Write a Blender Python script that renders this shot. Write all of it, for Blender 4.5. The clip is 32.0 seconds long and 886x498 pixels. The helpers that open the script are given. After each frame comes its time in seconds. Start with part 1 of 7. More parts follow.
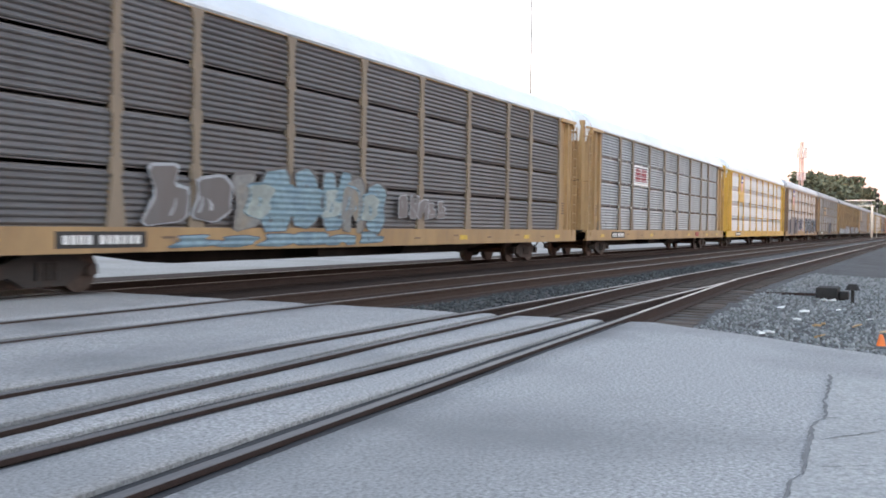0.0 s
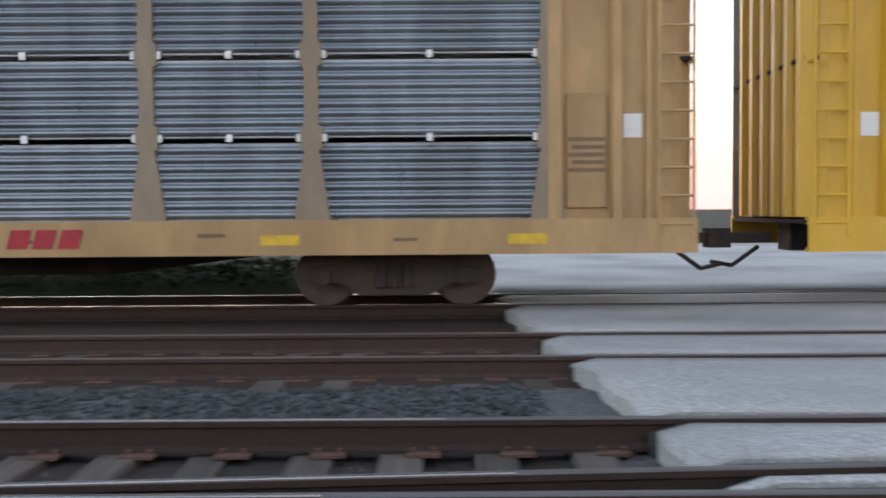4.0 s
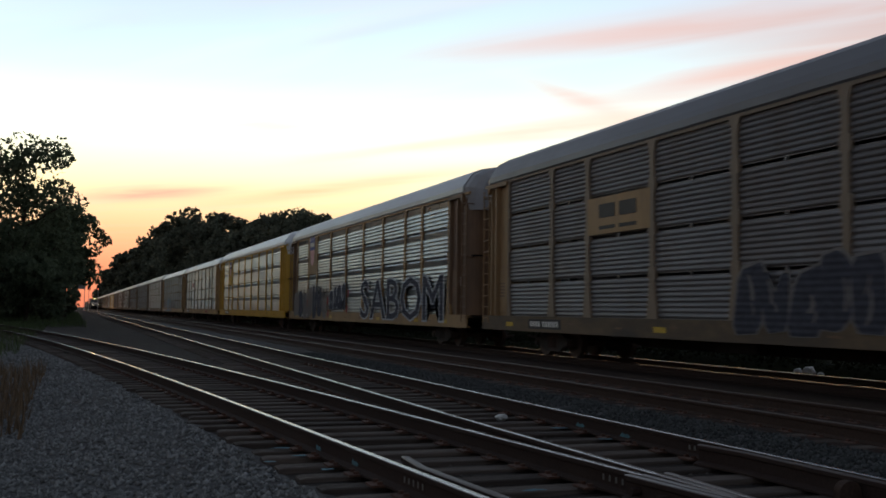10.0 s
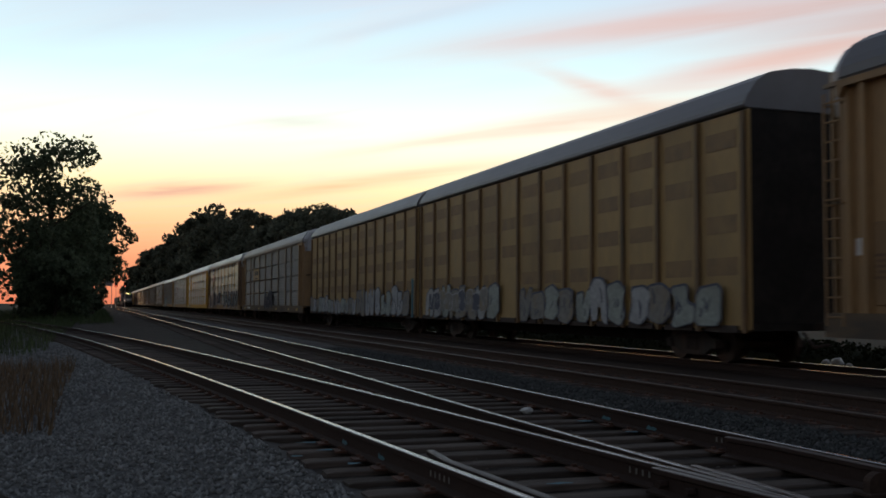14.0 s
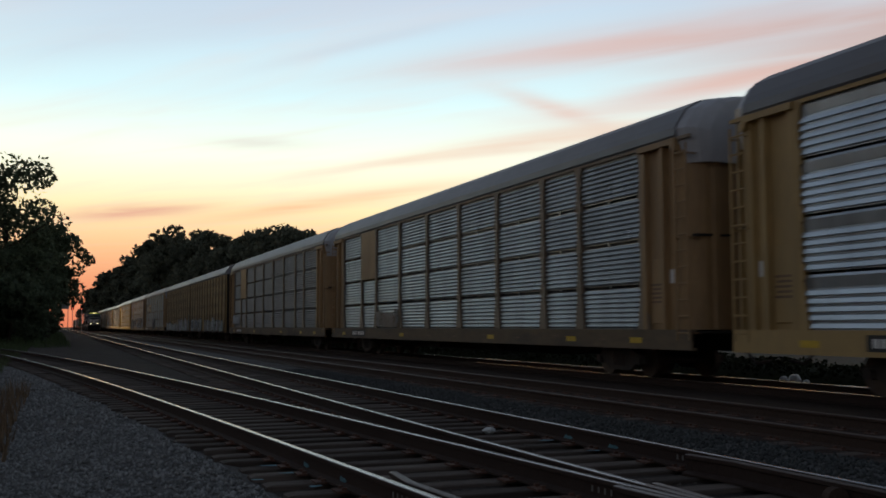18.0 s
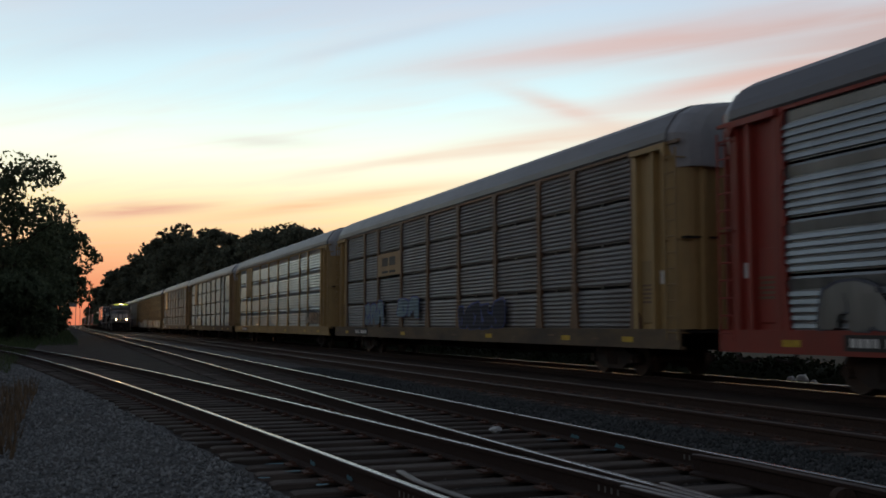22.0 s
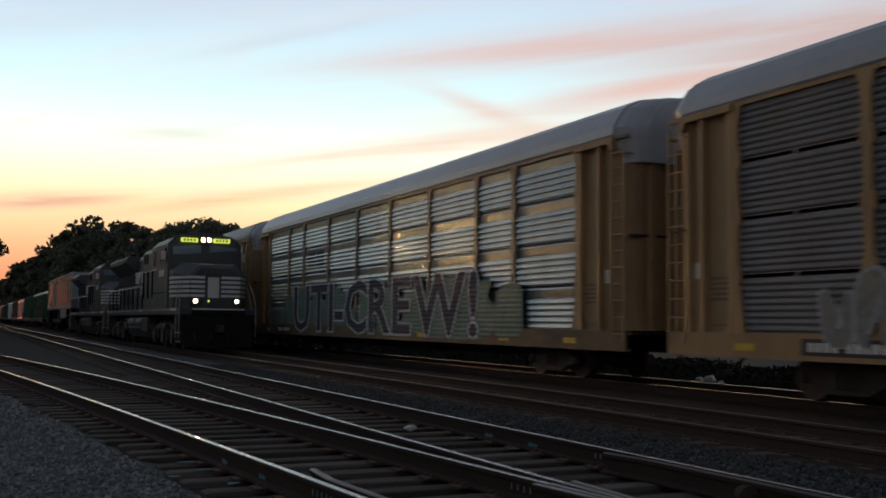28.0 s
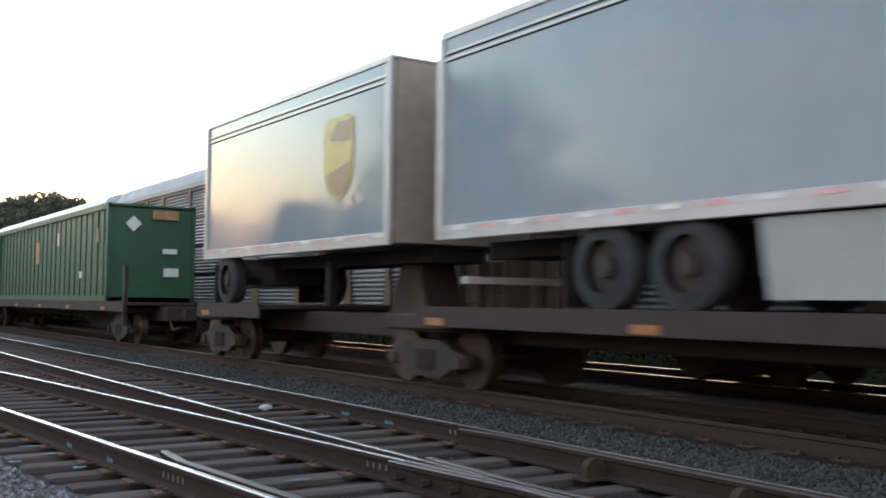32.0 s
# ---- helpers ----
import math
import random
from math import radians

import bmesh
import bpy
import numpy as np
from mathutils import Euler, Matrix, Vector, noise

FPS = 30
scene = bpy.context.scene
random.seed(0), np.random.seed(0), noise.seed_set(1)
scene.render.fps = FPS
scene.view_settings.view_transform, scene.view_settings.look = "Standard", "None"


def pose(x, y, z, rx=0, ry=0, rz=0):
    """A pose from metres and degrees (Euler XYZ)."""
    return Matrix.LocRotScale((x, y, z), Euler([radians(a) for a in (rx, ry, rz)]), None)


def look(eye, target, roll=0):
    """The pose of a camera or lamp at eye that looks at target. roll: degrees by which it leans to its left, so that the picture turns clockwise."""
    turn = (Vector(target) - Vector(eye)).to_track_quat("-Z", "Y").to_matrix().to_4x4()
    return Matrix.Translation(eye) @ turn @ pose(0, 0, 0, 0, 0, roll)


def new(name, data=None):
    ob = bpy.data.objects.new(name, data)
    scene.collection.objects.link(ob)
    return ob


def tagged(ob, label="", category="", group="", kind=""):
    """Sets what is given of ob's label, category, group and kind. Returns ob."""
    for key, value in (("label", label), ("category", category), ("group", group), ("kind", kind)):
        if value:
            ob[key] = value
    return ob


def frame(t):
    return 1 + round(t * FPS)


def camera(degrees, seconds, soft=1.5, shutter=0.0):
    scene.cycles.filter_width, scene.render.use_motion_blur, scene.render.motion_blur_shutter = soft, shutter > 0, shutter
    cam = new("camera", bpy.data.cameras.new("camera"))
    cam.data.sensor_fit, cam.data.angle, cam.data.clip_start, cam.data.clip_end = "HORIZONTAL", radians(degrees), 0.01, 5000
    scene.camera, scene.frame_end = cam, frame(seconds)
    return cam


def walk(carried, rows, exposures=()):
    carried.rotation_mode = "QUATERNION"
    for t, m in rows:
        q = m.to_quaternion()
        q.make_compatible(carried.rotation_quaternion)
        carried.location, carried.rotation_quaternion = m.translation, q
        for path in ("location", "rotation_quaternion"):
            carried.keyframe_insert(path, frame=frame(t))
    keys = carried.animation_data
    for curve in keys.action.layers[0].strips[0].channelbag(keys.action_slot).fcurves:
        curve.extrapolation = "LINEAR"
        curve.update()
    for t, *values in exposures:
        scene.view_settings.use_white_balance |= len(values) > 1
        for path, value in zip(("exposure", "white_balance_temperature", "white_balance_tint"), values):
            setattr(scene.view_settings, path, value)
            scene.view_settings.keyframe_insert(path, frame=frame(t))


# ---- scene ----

# ---------------------------------------------------------------- camera and its way
# The tracks run along x, the camera stands at the origin, 1.175 m above the rail tops (z = 0).
EYE = (0.0, 0.0, 1.175)
PATH = (  # seconds, yaw, pitch, roll in degrees
    (0, -63.88, -1.38, -0.81), (0.5, -63.34, -1.75, -1.41), (1, -63.20, -2.17, -1.81), (1.5, -63.16, -2.19, -1.67),
    (2, -63.54, -2.14, -1.57), (2.5, -58.14, -1.44, -1.16), (3, -41.27, -1.59, 0.03), (3.5, -21.59, -2.75, 0.81),
    (4.5, 21.50, -2.00, -0.70), (5.5, 53.00, 0.00, -1.86), (6, 59.44, 0.81, -1.88), (6.5, 65.47, 1.47, -1.59),
    (7, 69.53, 1.97, -1.60), (7.5, 70.02, 2.10, -1.13), (8, 69.89, 2.71, -0.98), (8.5, 69.95, 3.20, -0.74),
    (9, 69.65, 3.54, -0.59), (9.5, 69.43, 3.65, -0.72), (10, 69.58, 3.58, -0.76), (10.5, 70.34, 3.10, -0.67),
    (11, 70.88, 3.00, -0.46), (11.5, 70.41, 3.07, -0.68), (12, 69.98, 3.14, -0.47), (12.5, 70.04, 3.18, -0.33),
    (13, 70.63, 3.19, -0.30), (13.5, 71.09, 3.13, -0.32), (15.5, 69.94, 3.85, 0.10), (16, 69.55, 3.96, 0.18),
    (16.5, 69.26, 4.11, 0.34), (17, 69.11, 4.19, 0.47), (17.5, 68.95, 4.30, 0.28), (18, 68.78, 4.38, 0.21),
    (18.5, 68.63, 4.47, 0.34), (19, 68.47, 4.57, 0.41), (19.5, 68.84, 4.65, 0.46), (20, 69.24, 4.65, 0.51),
    (20.5, 69.43, 4.61, 0.55), (21, 69.42, 4.50, 0.47), (21.5, 69.36, 4.42, 0.23), (22, 69.17, 4.32, 0.04),
    (22.5, 68.99, 4.21, 0.02), (23, 68.73, 4.00, 0.05), (23.5, 68.54, 3.88, 0.11), (24, 68.31, 3.73, 0.18),
    (24.5, 68.09, 3.69, 0.06), (26.5, 67.40, 4.17, 0.21), (27, 67.03, 4.33, 0.13), (27.5, 66.23, 4.39, -0.21),
    (28, 64.40, 4.26, -0.66), (28.5, 62.90, 4.09, -0.81), (29, 61.56, 4.15, -0.71), (29.5, 60.45, 4.33, -0.63),
    (30, 59.25, 4.45, -0.17), (30.5, 58.25, 4.40, 0.28), (31, 57.44, 4.11, 0.23), (31.5, 57.10, 3.66, -0.23),
    (32, 56.22, 3.12, -0.68),
)
EXPOSURES = (
    (0.0, 2.3), (0.8, 2.0), (2.0, 1.95), (3.5, 2.1), (5.5, 2.18), (6.0, 1.92), (6.5, 1.6), (7.5, 1.05), (8.5, 0.55), (9.5, -0.25), (11.0, -0.46), (16.0, -0.64), (20.0, -0.70), (26.5, -0.64), (28.5, -0.52),
    (29.5, 0.08), (30.0, 0.55), (30.5, 0.9), (31.2, 1.45), (32.0, 1.95),
)
cam = camera(48.0, 32.0, soft=1.7, shutter=0.26)
walk(cam, [(t, pose(*EYE, 90 + p, r, y)) for t, y, p, r in PATH], EXPOSURES)

# ---------------------------------------------------------------- sky after sunset
def make_sky():
    w = bpy.data.worlds.new("dusk_sky")
    scene.world = w
    w.use_nodes = True
    nt = w.node_tree
    nt.nodes.clear()
    N, L = nt.nodes.new, nt.links.new
    co = N("ShaderNodeTexCoord")
    sep = N("ShaderNodeSeparateXYZ")
    L(co.outputs["Generated"], sep.inputs[0])

    def math_node(op, a, b=None, clamp=False):
        m = N("ShaderNodeMath")
        m.operation, m.use_clamp = op, clamp
        for i, v in enumerate((a, b)):
            if v is None:
                continue
            if isinstance(v, (int, float)):
                m.inputs[i].default_value = v
            else:
                L(v, m.inputs[i])
        return m.outputs[0]

    def ramp(fac, stops):
        r = N("ShaderNodeValToRGB")
        L(fac, r.inputs[0])
        el = r.color_ramp.elements
        while len(el) < len(stops):
            el.new(0.5)
        for e, (p, c) in zip(el, stops):
            e.position, e.color = p, (*c, 1)
        return r.outputs[0]

    def mix(fac, a, b):
        m = N("ShaderNodeMix")
        m.data_type = "RGBA"
        for sock, v in ((m.inputs[0], fac), (m.inputs[6], a), (m.inputs[7], b)):
            if isinstance(v, (int, float)):
                sock.default_value = v
            elif isinstance(v, tuple):
                sock.default_value = (*v, 1)
            else:
                L(v, sock)
        return m.outputs[2]

    z = sep.outputs[2]
    west = ramp(z, WEST_RAMP)
    east = ramp(z, EAST_RAMP)
    toward = math_node("ADD", math_node("MULTIPLY", sep.outputs[0], -0.966), math_node("MULTIPLY", sep.outputs[1], 0.26))
    side = math_node("MULTIPLY_ADD", toward, 2.4)
    side.node.inputs[2].default_value = -0.95
    side.node.use_clamp = True
    base = mix(side, east, west)
    # thin high cloud, laid out on a level sheet far up
    div = math_node("MAXIMUM", z, 0.03)
    comb = N("ShaderNodeCombineXYZ")
    L(math_node("DIVIDE", sep.outputs[0], div), comb.inputs[0])
    L(math_node("DIVIDE", sep.outputs[1], div), comb.inputs[1])

    def sheet(turn, scale, shift=(0, 0, 0)):
        mp = N("ShaderNodeMapping")
        mp.vector_type = "TEXTURE"
        mp.inputs["Location"].default_value = shift
        mp.inputs["Rotation"].default_value = (0, 0, radians(turn))
        mp.inputs["Scale"].default_value = (*scale, 1)
        L(comb.outputs[0], mp.inputs[0])
        return mp.outputs[0]

    def wisps(turn, scale, detail=6):
        no = N("ShaderNodeTexNoise")
        no.inputs["Scale"].default_value = 1.0
        no.inputs["Detail"].default_value = detail
        no.inputs["Roughness"].default_value = 0.5
        no.inputs["Distortion"].default_value = 0.6
        L(sheet(turn, scale), no.inputs["Vector"])
        return no.outputs[0]

    low = ramp(z, ((0.04, (0, 0, 0)), (0.11, (1, 1, 1))))
    fine = ramp(wisps(33, (1.6, 0.42)), ((0.46, (0, 0, 0)), (0.70, (1, 1, 1))))
    amount = math_node("MULTIPLY", math_node("MULTIPLY", fine, low), 0.24)
    base = mix(amount, base, CLOUD_PINK)
    torn = ramp(wisps(36, (1.1, 0.30)), ((0.34, (0, 0, 0)), (0.62, (1, 1, 1))))
    for cx, cy, turn, length, width, strength, tint in CLOUD_BANDS:
        q = N("ShaderNodeSeparateXYZ")
        L(sheet(turn, (length, width), (cx, cy, 0)), q.inputs[0])
        rr = math_node("ADD", math_node("MULTIPLY", q.outputs[0], q.outputs[0]), math_node("MULTIPLY", q.outputs[1], q.outputs[1]))
        fall = math_node("POWER", 2.718, math_node("MULTIPLY", rr, -1.0))
        keep = N("ShaderNodeMath")
        keep.operation = "MULTIPLY"
        L(fall, keep.inputs[0])
        t2 = N("ShaderNodeMapRange")
        L(torn, t2.inputs[0])
        t2.inputs[3].default_value, t2.inputs[4].default_value = 0.62 * strength, strength
        L(t2.outputs[0], keep.inputs[1])
        base = mix(keep.outputs[0], base, tint)
    bg = N("ShaderNodeBackground")
    L(base, bg.inputs[0])
    bg.inputs[1].default_value = SKY_STRENGTH
    out = N("ShaderNodeOutputWorld")
    L(bg.outputs[0], out.inputs[0])


SKY_STRENGTH = 1.35
WEST_RAMP = (
    (0.0, (0.98, 0.27, 0.14)), (0.04, (1.12, 0.42, 0.21)), (0.075, (1.25, 0.70, 0.35)), (0.115, (1.33, 1.09, 0.62)),
    (0.165, (1.26, 1.33, 1.09)), (0.225, (0.87, 1.17, 1.22)), (0.33, (0.66, 0.82, 1.02)), (0.6, (0.12, 0.17, 0.26)),
)
EAST_RAMP = (
    (0.0, (0.27, 0.155, 0.15)), (0.05, (0.29, 0.185, 0.16)), (0.085, (0.30, 0.235, 0.185)), (0.13, (0.325, 0.31, 0.30)), (0.30, (0.26, 0.31, 0.365)), (0.7, (0.075, 0.11, 0.16)),
)
CLOUD_PINK = (1.03, 0.78, 0.70)
CLOUD_BANDS = (  # place on the cloud sheet, turn, length, width, strength, colour
    (-3.0, 1.92, 44, 1.0, 0.20, 0.95, (0.90, 0.60, 0.54)), (-3.25, 2.6, 13, 1.0, 0.24, 0.9, (0.94, 0.63, 0.55)), (-2.35, 2.7, 40, 0.9, 0.5, 0.95, (0.70, 0.50, 0.47)),
    (-4.05, 2.12, 124, 0.45, 0.10, 0.75, (0.98, 0.68, 0.58)), (-4.75, 2.5, 28, 0.9, 0.26, 0.8, (1.04, 0.72, 0.56)), (-5.8, 1.85, 28, 0.8, 0.15, 0.55, (1.10, 0.80, 0.60)),
    (-9.1, 0.62, 31, 0.95, 0.42, 0.95, (0.97, 0.52, 0.38)), (-5.4, 1.0, 75, 0.28, 0.20, 0.5, (0.88, 0.83, 0.76)),
    (-8.2, 1.9, 22, 1.8, 0.28, 0.7, (1.12, 0.62, 0.36)), (-3.35, 0.98, 30, 0.5, 0.07, 0.6, (0.74, 0.78, 0.86)), (-3.4, 0.3, 45, 1.1, 0.26, 0.5, (0.72, 0.78, 0.88)), (-2.6, 0.1, 50, 1.4, 0.4, 0.5, (0.66, 0.70, 0.80)),
)
make_sky()
# the last warm light from the western horizon
sun = new("sun", bpy.data.lights.new("sun", "SUN"))
sun.data.energy, sun.data.angle, sun.data.color = 0.03, radians(12), (1.0, 0.55, 0.3)
sun.matrix_basis = look((-100, 8, 5), (0, 0, 0))


# ---------------------------------------------------------------- materials
def material(name, color, rough=0.6, metal=0.0, scale=6.0, amount=0.25, dirt=None, dirt_amount=0.35, dirt_scale=1.2,
             bump=0.0, bump_scale=40.0, vary=0.0, stretch=(1, 1, 1), spec=0.5, coat=0.0, emit=None, emit_strength=0.0, island=0.0, ribs=0.0, leafy=0.0):
    """Paint or mineral with fine grain, large stains and relief, at real size."""
    m = bpy.data.materials.new(name)
    m.use_nodes = True
    nt = m.node_tree
    N, L = nt.nodes.new, nt.links.new
    bs = nt.nodes["Principled BSDF"]
    bs.inputs["Roughness"].default_value = rough
    bs.inputs["Metallic"].default_value = metal
    bs.inputs["Specular IOR Level"].default_value = spec
    bs.inputs["Coat Weight"].default_value = coat
    if emit:
        bs.inputs["Emission Color"].default_value = (*emit, 1)
        bs.inputs["Emission Strength"].default_value = emit_strength
    co = N("ShaderNodeTexCoord")
    mp = N("ShaderNodeMapping")
    mp.inputs["Scale"].default_value = stretch
    info = N("ShaderNodeObjectInfo")
    add = N("ShaderNodeVectorMath")
    add.operation = "MULTIPLY_ADD"
    add.inputs[0].default_value = (37.0, 17.0, 53.0)
    L(info.outputs["Random"], add.inputs[1])
    L(co.outputs["Object"], add.inputs[2])
    L(add.outputs[0], mp.inputs[0])
    fine = N("ShaderNodeTexNoise")
    fine.inputs["Scale"].default_value = scale
    fine.inputs["Detail"].default_value = 5
    fine.inputs["Roughness"].default_value = 0.65
    L(mp.outputs[0], fine.inputs["Vector"])
    big = N("ShaderNodeTexNoise")
    big.inputs["Scale"].default_value = dirt_scale
    big.inputs["Detail"].default_value = 4
    L(mp.outputs[0], big.inputs["Vector"])

    def mixer(fac, a, b, mode="MIX"):
        x = N("ShaderNodeMix")
        x.data_type, x.blend_type = "RGBA", mode
        for sock, v in ((x.inputs[0], fac), (x.inputs[6], a), (x.inputs[7], b)):
            if isinstance(v, (int, float)):
                sock.default_value = v
            elif isinstance(v, tuple):
                sock.default_value = (*v, 1)
            else:
                L(v, sock)
        return x.outputs[2]

    def span(sock, lo, hi, a, b):
        r = N("ShaderNodeMapRange")
        L(sock, r.inputs[0])
        for i, v in enumerate((lo, hi, a, b)):
            r.inputs[i + 1].default_value = v
        return r.outputs[0]

    dark = tuple(c * (1 - amount) for c in color)
    light = tuple(min(1, c * (1 + amount)) for c in color)
    c = mixer(span(fine.outputs[0], 0.3, 0.7, 0, 1), dark, light)
    if dirt:
        c = mixer(span(big.outputs[0], 0.45, 0.72, 0, dirt_amount), c, dirt)
    if vary or island:
        hsv = N("ShaderNodeHueSaturation")
        src = info.outputs["Random"]
        if island:
            geo = N("ShaderNodeNewGeometry")
            src = geo.outputs["Random Per Island"]
        v = vary or island
        L(span(src, 0, 1, 1 - v, 1 + v), hsv.inputs["Value"])
        L(c, hsv.inputs["Color"])
        c = hsv.outputs[0]
    L(c, bs.inputs["Base Color"])
    L(span(fine.outputs[0], 0.3, 0.7, max(0.02, rough - 0.08), min(1, rough + 0.1)), bs.inputs["Roughness"])
    if bump:
        bn = N("ShaderNodeTexNoise")
        bn.inputs["Scale"].default_value = bump_scale
        bn.inputs["Detail"].default_value = 4
        L(mp.outputs[0], bn.inputs["Vector"])
        b = N("ShaderNodeBump")
        b.inputs["Strength"].default_value = bump
        b.inputs["Distance"].default_value = 0.02
        L(bn.outputs[0], b.inputs["Height"])
        L(b.outputs[0], bs.inputs["Normal"])
    if ribs:
        # paint that follows the pressed ribs of the panel under it
        wave = N("ShaderNodeTexWave")
        wave.bands_direction = "Z"
        wave.inputs["Scale"].default_value = 2.66
        wave.inputs["Distortion"].default_value = 0.3
        L(co.outputs["Object"], wave.inputs["Vector"])
        b = N("ShaderNodeBump")
        b.inputs["Strength"].default_value = ribs
        b.inputs["Distance"].default_value = 0.035
        L(wave.outputs["Fac"], b.inputs["Height"])
        L(b.outputs[0], bs.inputs["Normal"])
    if leafy:
        thin = N("ShaderNodeBsdfTranslucent")
        L(c, thin.inputs["Color"])
        both = N("ShaderNodeMixShader")
        both.inputs[0].default_value = leafy
        L(bs.outputs[0], both.inputs[1])
        L(thin.outputs[0], both.inputs[2])
        L(both.outputs[0], nt.nodes["Material Output"].inputs["Surface"])
    return m


M = {}
RUST = (0.09, 0.045, 0.028)
GRIME = (0.05, 0.043, 0.038)
M["galv"] = material("galvanised_steel", (0.262, 0.284, 0.302), 0.34, 0.78, 2.5, 0.10, GRIME, 0.35, 0.8, vary=0.10, stretch=(1.6, 1, 0.3))
M["galv_bright"] = material("bright_galvanised_steel", (0.40, 0.45, 0.50), 0.34, 0.85, 2.5, 0.07, GRIME, 0.2, 0.8, vary=0.08, stretch=(1.6, 1, 0.3))
M["galv_mid"] = material("aged_galvanised_steel", (0.255, 0.28, 0.295), 0.36, 0.8, 2.5, 0.10, GRIME, 0.3, 0.8, vary=0.10, stretch=(1.6, 1, 0.3))
M["galv_sooty"] = material("sooty_zinc", (0.12, 0.115, 0.115), 0.5, 0.35, 2.5, 0.14, (0.10, 0.075, 0.06), 0.45, 0.7, vary=0.12, stretch=(1.6, 1, 0.3))
M["galv_dull"] = material("weathered_zinc", (0.16, 0.155, 0.158), 0.5, 0.35, 2.5, 0.14, (0.11, 0.08, 0.06), 0.45, 0.7, vary=0.12, stretch=(1.6, 1, 0.3))
M["tan"] = material("faded_yellow_paint", (0.37, 0.235, 0.105), 0.58, 0, 5, 0.15, (0.16, 0.09, 0.045), 0.5, 0.9, vary=0.1, stretch=(1, 1, 0.4))
M["yellow"] = material("bright_yellow_paint", (0.54, 0.32, 0.03), 0.45, 0, 4, 0.08, (0.22, 0.13, 0.04), 0.3, 0.8, stretch=(1, 1, 0.4))
M["dun"] = material("dirty_dun_paint", (0.19, 0.14, 0.095), 0.65, 0, 5, 0.2, GRIME, 0.4, 0.9, vary=0.15, stretch=(1, 1, 0.4))
M["buff"] = material("dusty_buff_paint", (0.215, 0.168, 0.118), 0.62, 0, 5, 0.15, (0.17, 0.12, 0.08), 0.5, 0.9, vary=0.1, stretch=(1, 1, 0.4))
M["sill_grime"] = material("grimy_brown_sill", (0.135, 0.095, 0.055), 0.75, 0, 5, 0.25, GRIME, 0.8, 1.1, stretch=(0.5, 1, 1.5))
M["tan_dull"] = material("dull_ochre_paint", (0.31, 0.195, 0.09), 0.6, 0, 5, 0.15, (0.14, 0.085, 0.045), 0.5, 0.9, vary=0.12, stretch=(1, 1, 0.4))
M["brown"] = material("brown_weathered_paint", (0.17, 0.10, 0.055), 0.6, 0, 5, 0.2, GRIME, 0.4, 0.9, stretch=(1, 1, 0.4))
M["red"] = material("red_paint", (0.27, 0.032, 0.02), 0.55, 0, 5, 0.12, (0.10, 0.03, 0.02), 0.4, 0.9, stretch=(1, 1, 0.4))
M["olive"] = material("mustard_paint", (0.37, 0.25, 0.10), 0.6, 0, 5, 0.12, (0.14, 0.09, 0.045), 0.5, 0.5, stretch=(1, 1, 0.4))
M["olive_rib"] = material("rust_streaked_mustard_paint", (0.17, 0.105, 0.05), 0.65, 0, 6, 0.3, GRIME, 0.5, 1.5, stretch=(1, 1, 0.3))
M["olive_dark"] = material("primer_patch", (0.225, 0.145, 0.07), 0.65, 0, 3, 0.2, (0.33, 0.22, 0.09), 0.5, 1.6)
M["roof_white"] = material("pale_clean_roof", (0.62, 0.66, 0.69), 0.42, 0.1, 2, 0.08, (0.38, 0.38, 0.37), 0.5, 0.3, vary=0.08)
M["roof_grey"] = material("sooty_grey_roof", (0.15, 0.156, 0.172), 0.5, 0.1, 2, 0.12, (0.13, 0.125, 0.12), 0.5, 0.3, vary=0.1)
M["roof"] = material("dusty_white_roof", (0.35, 0.365, 0.392), 0.42, 0.1, 2, 0.12, (0.26, 0.25, 0.24), 0.5, 0.3, vary=0.1)
M["white"] = material("white_paint", (0.72, 0.72, 0.70), 0.5, 0, 8, 0.08, (0.4, 0.38, 0.35), 0.3, 1.0)
M["iron"] = material("dirty_cast_iron", (0.035, 0.03, 0.028), 0.7, 0.2, 12, 0.4, RUST, 0.5, 2.0, bump=0.3)
M["dark"] = material("dark_underframe", (0.022, 0.02, 0.019), 0.8, 0, 6, 0.3, GRIME, 0.5, 1.5, spec=0.2)
M["wheel"] = material("wheel_steel", (0.07, 0.055, 0.048), 0.5, 0.6, 10, 0.3, RUST, 0.5, 3.0)
M["rust_red"] = material("red_rust_rail", (0.060, 0.041, 0.033), 0.85, 0.1, 30, 0.3, (0.055, 0.035, 0.028), 0.5, 2.0, bump=0.25, bump_scale=60, spec=0.12)
M["rust"] = material("rusty_rail", (0.043, 0.029, 0.025), 0.8, 0.15, 30, 0.3, (0.05, 0.035, 0.03), 0.5, 2.0, bump=0.25, bump_scale=60, spec=0.12)
M["head"] = material("polished_rail_head", (0.42, 0.41, 0.40), 0.20, 0.85, 20, 0.15, (0.30, 0.25, 0.22), 0.4, 1.5, stretch=(0.05, 1, 1))
M["head_dull"] = material("dull_rail_head", (0.20, 0.18, 0.165), 0.34, 0.6, 20, 0.2, (0.14, 0.09, 0.07), 0.5, 1.5, stretch=(0.05, 1, 1))
M["head_rust"] = material("rusty_guard_rail_top", (0.075, 0.06, 0.052), 0.55, 0.3, 20, 0.3, RUST, 0.5, 1.5, stretch=(0.1, 1, 1))
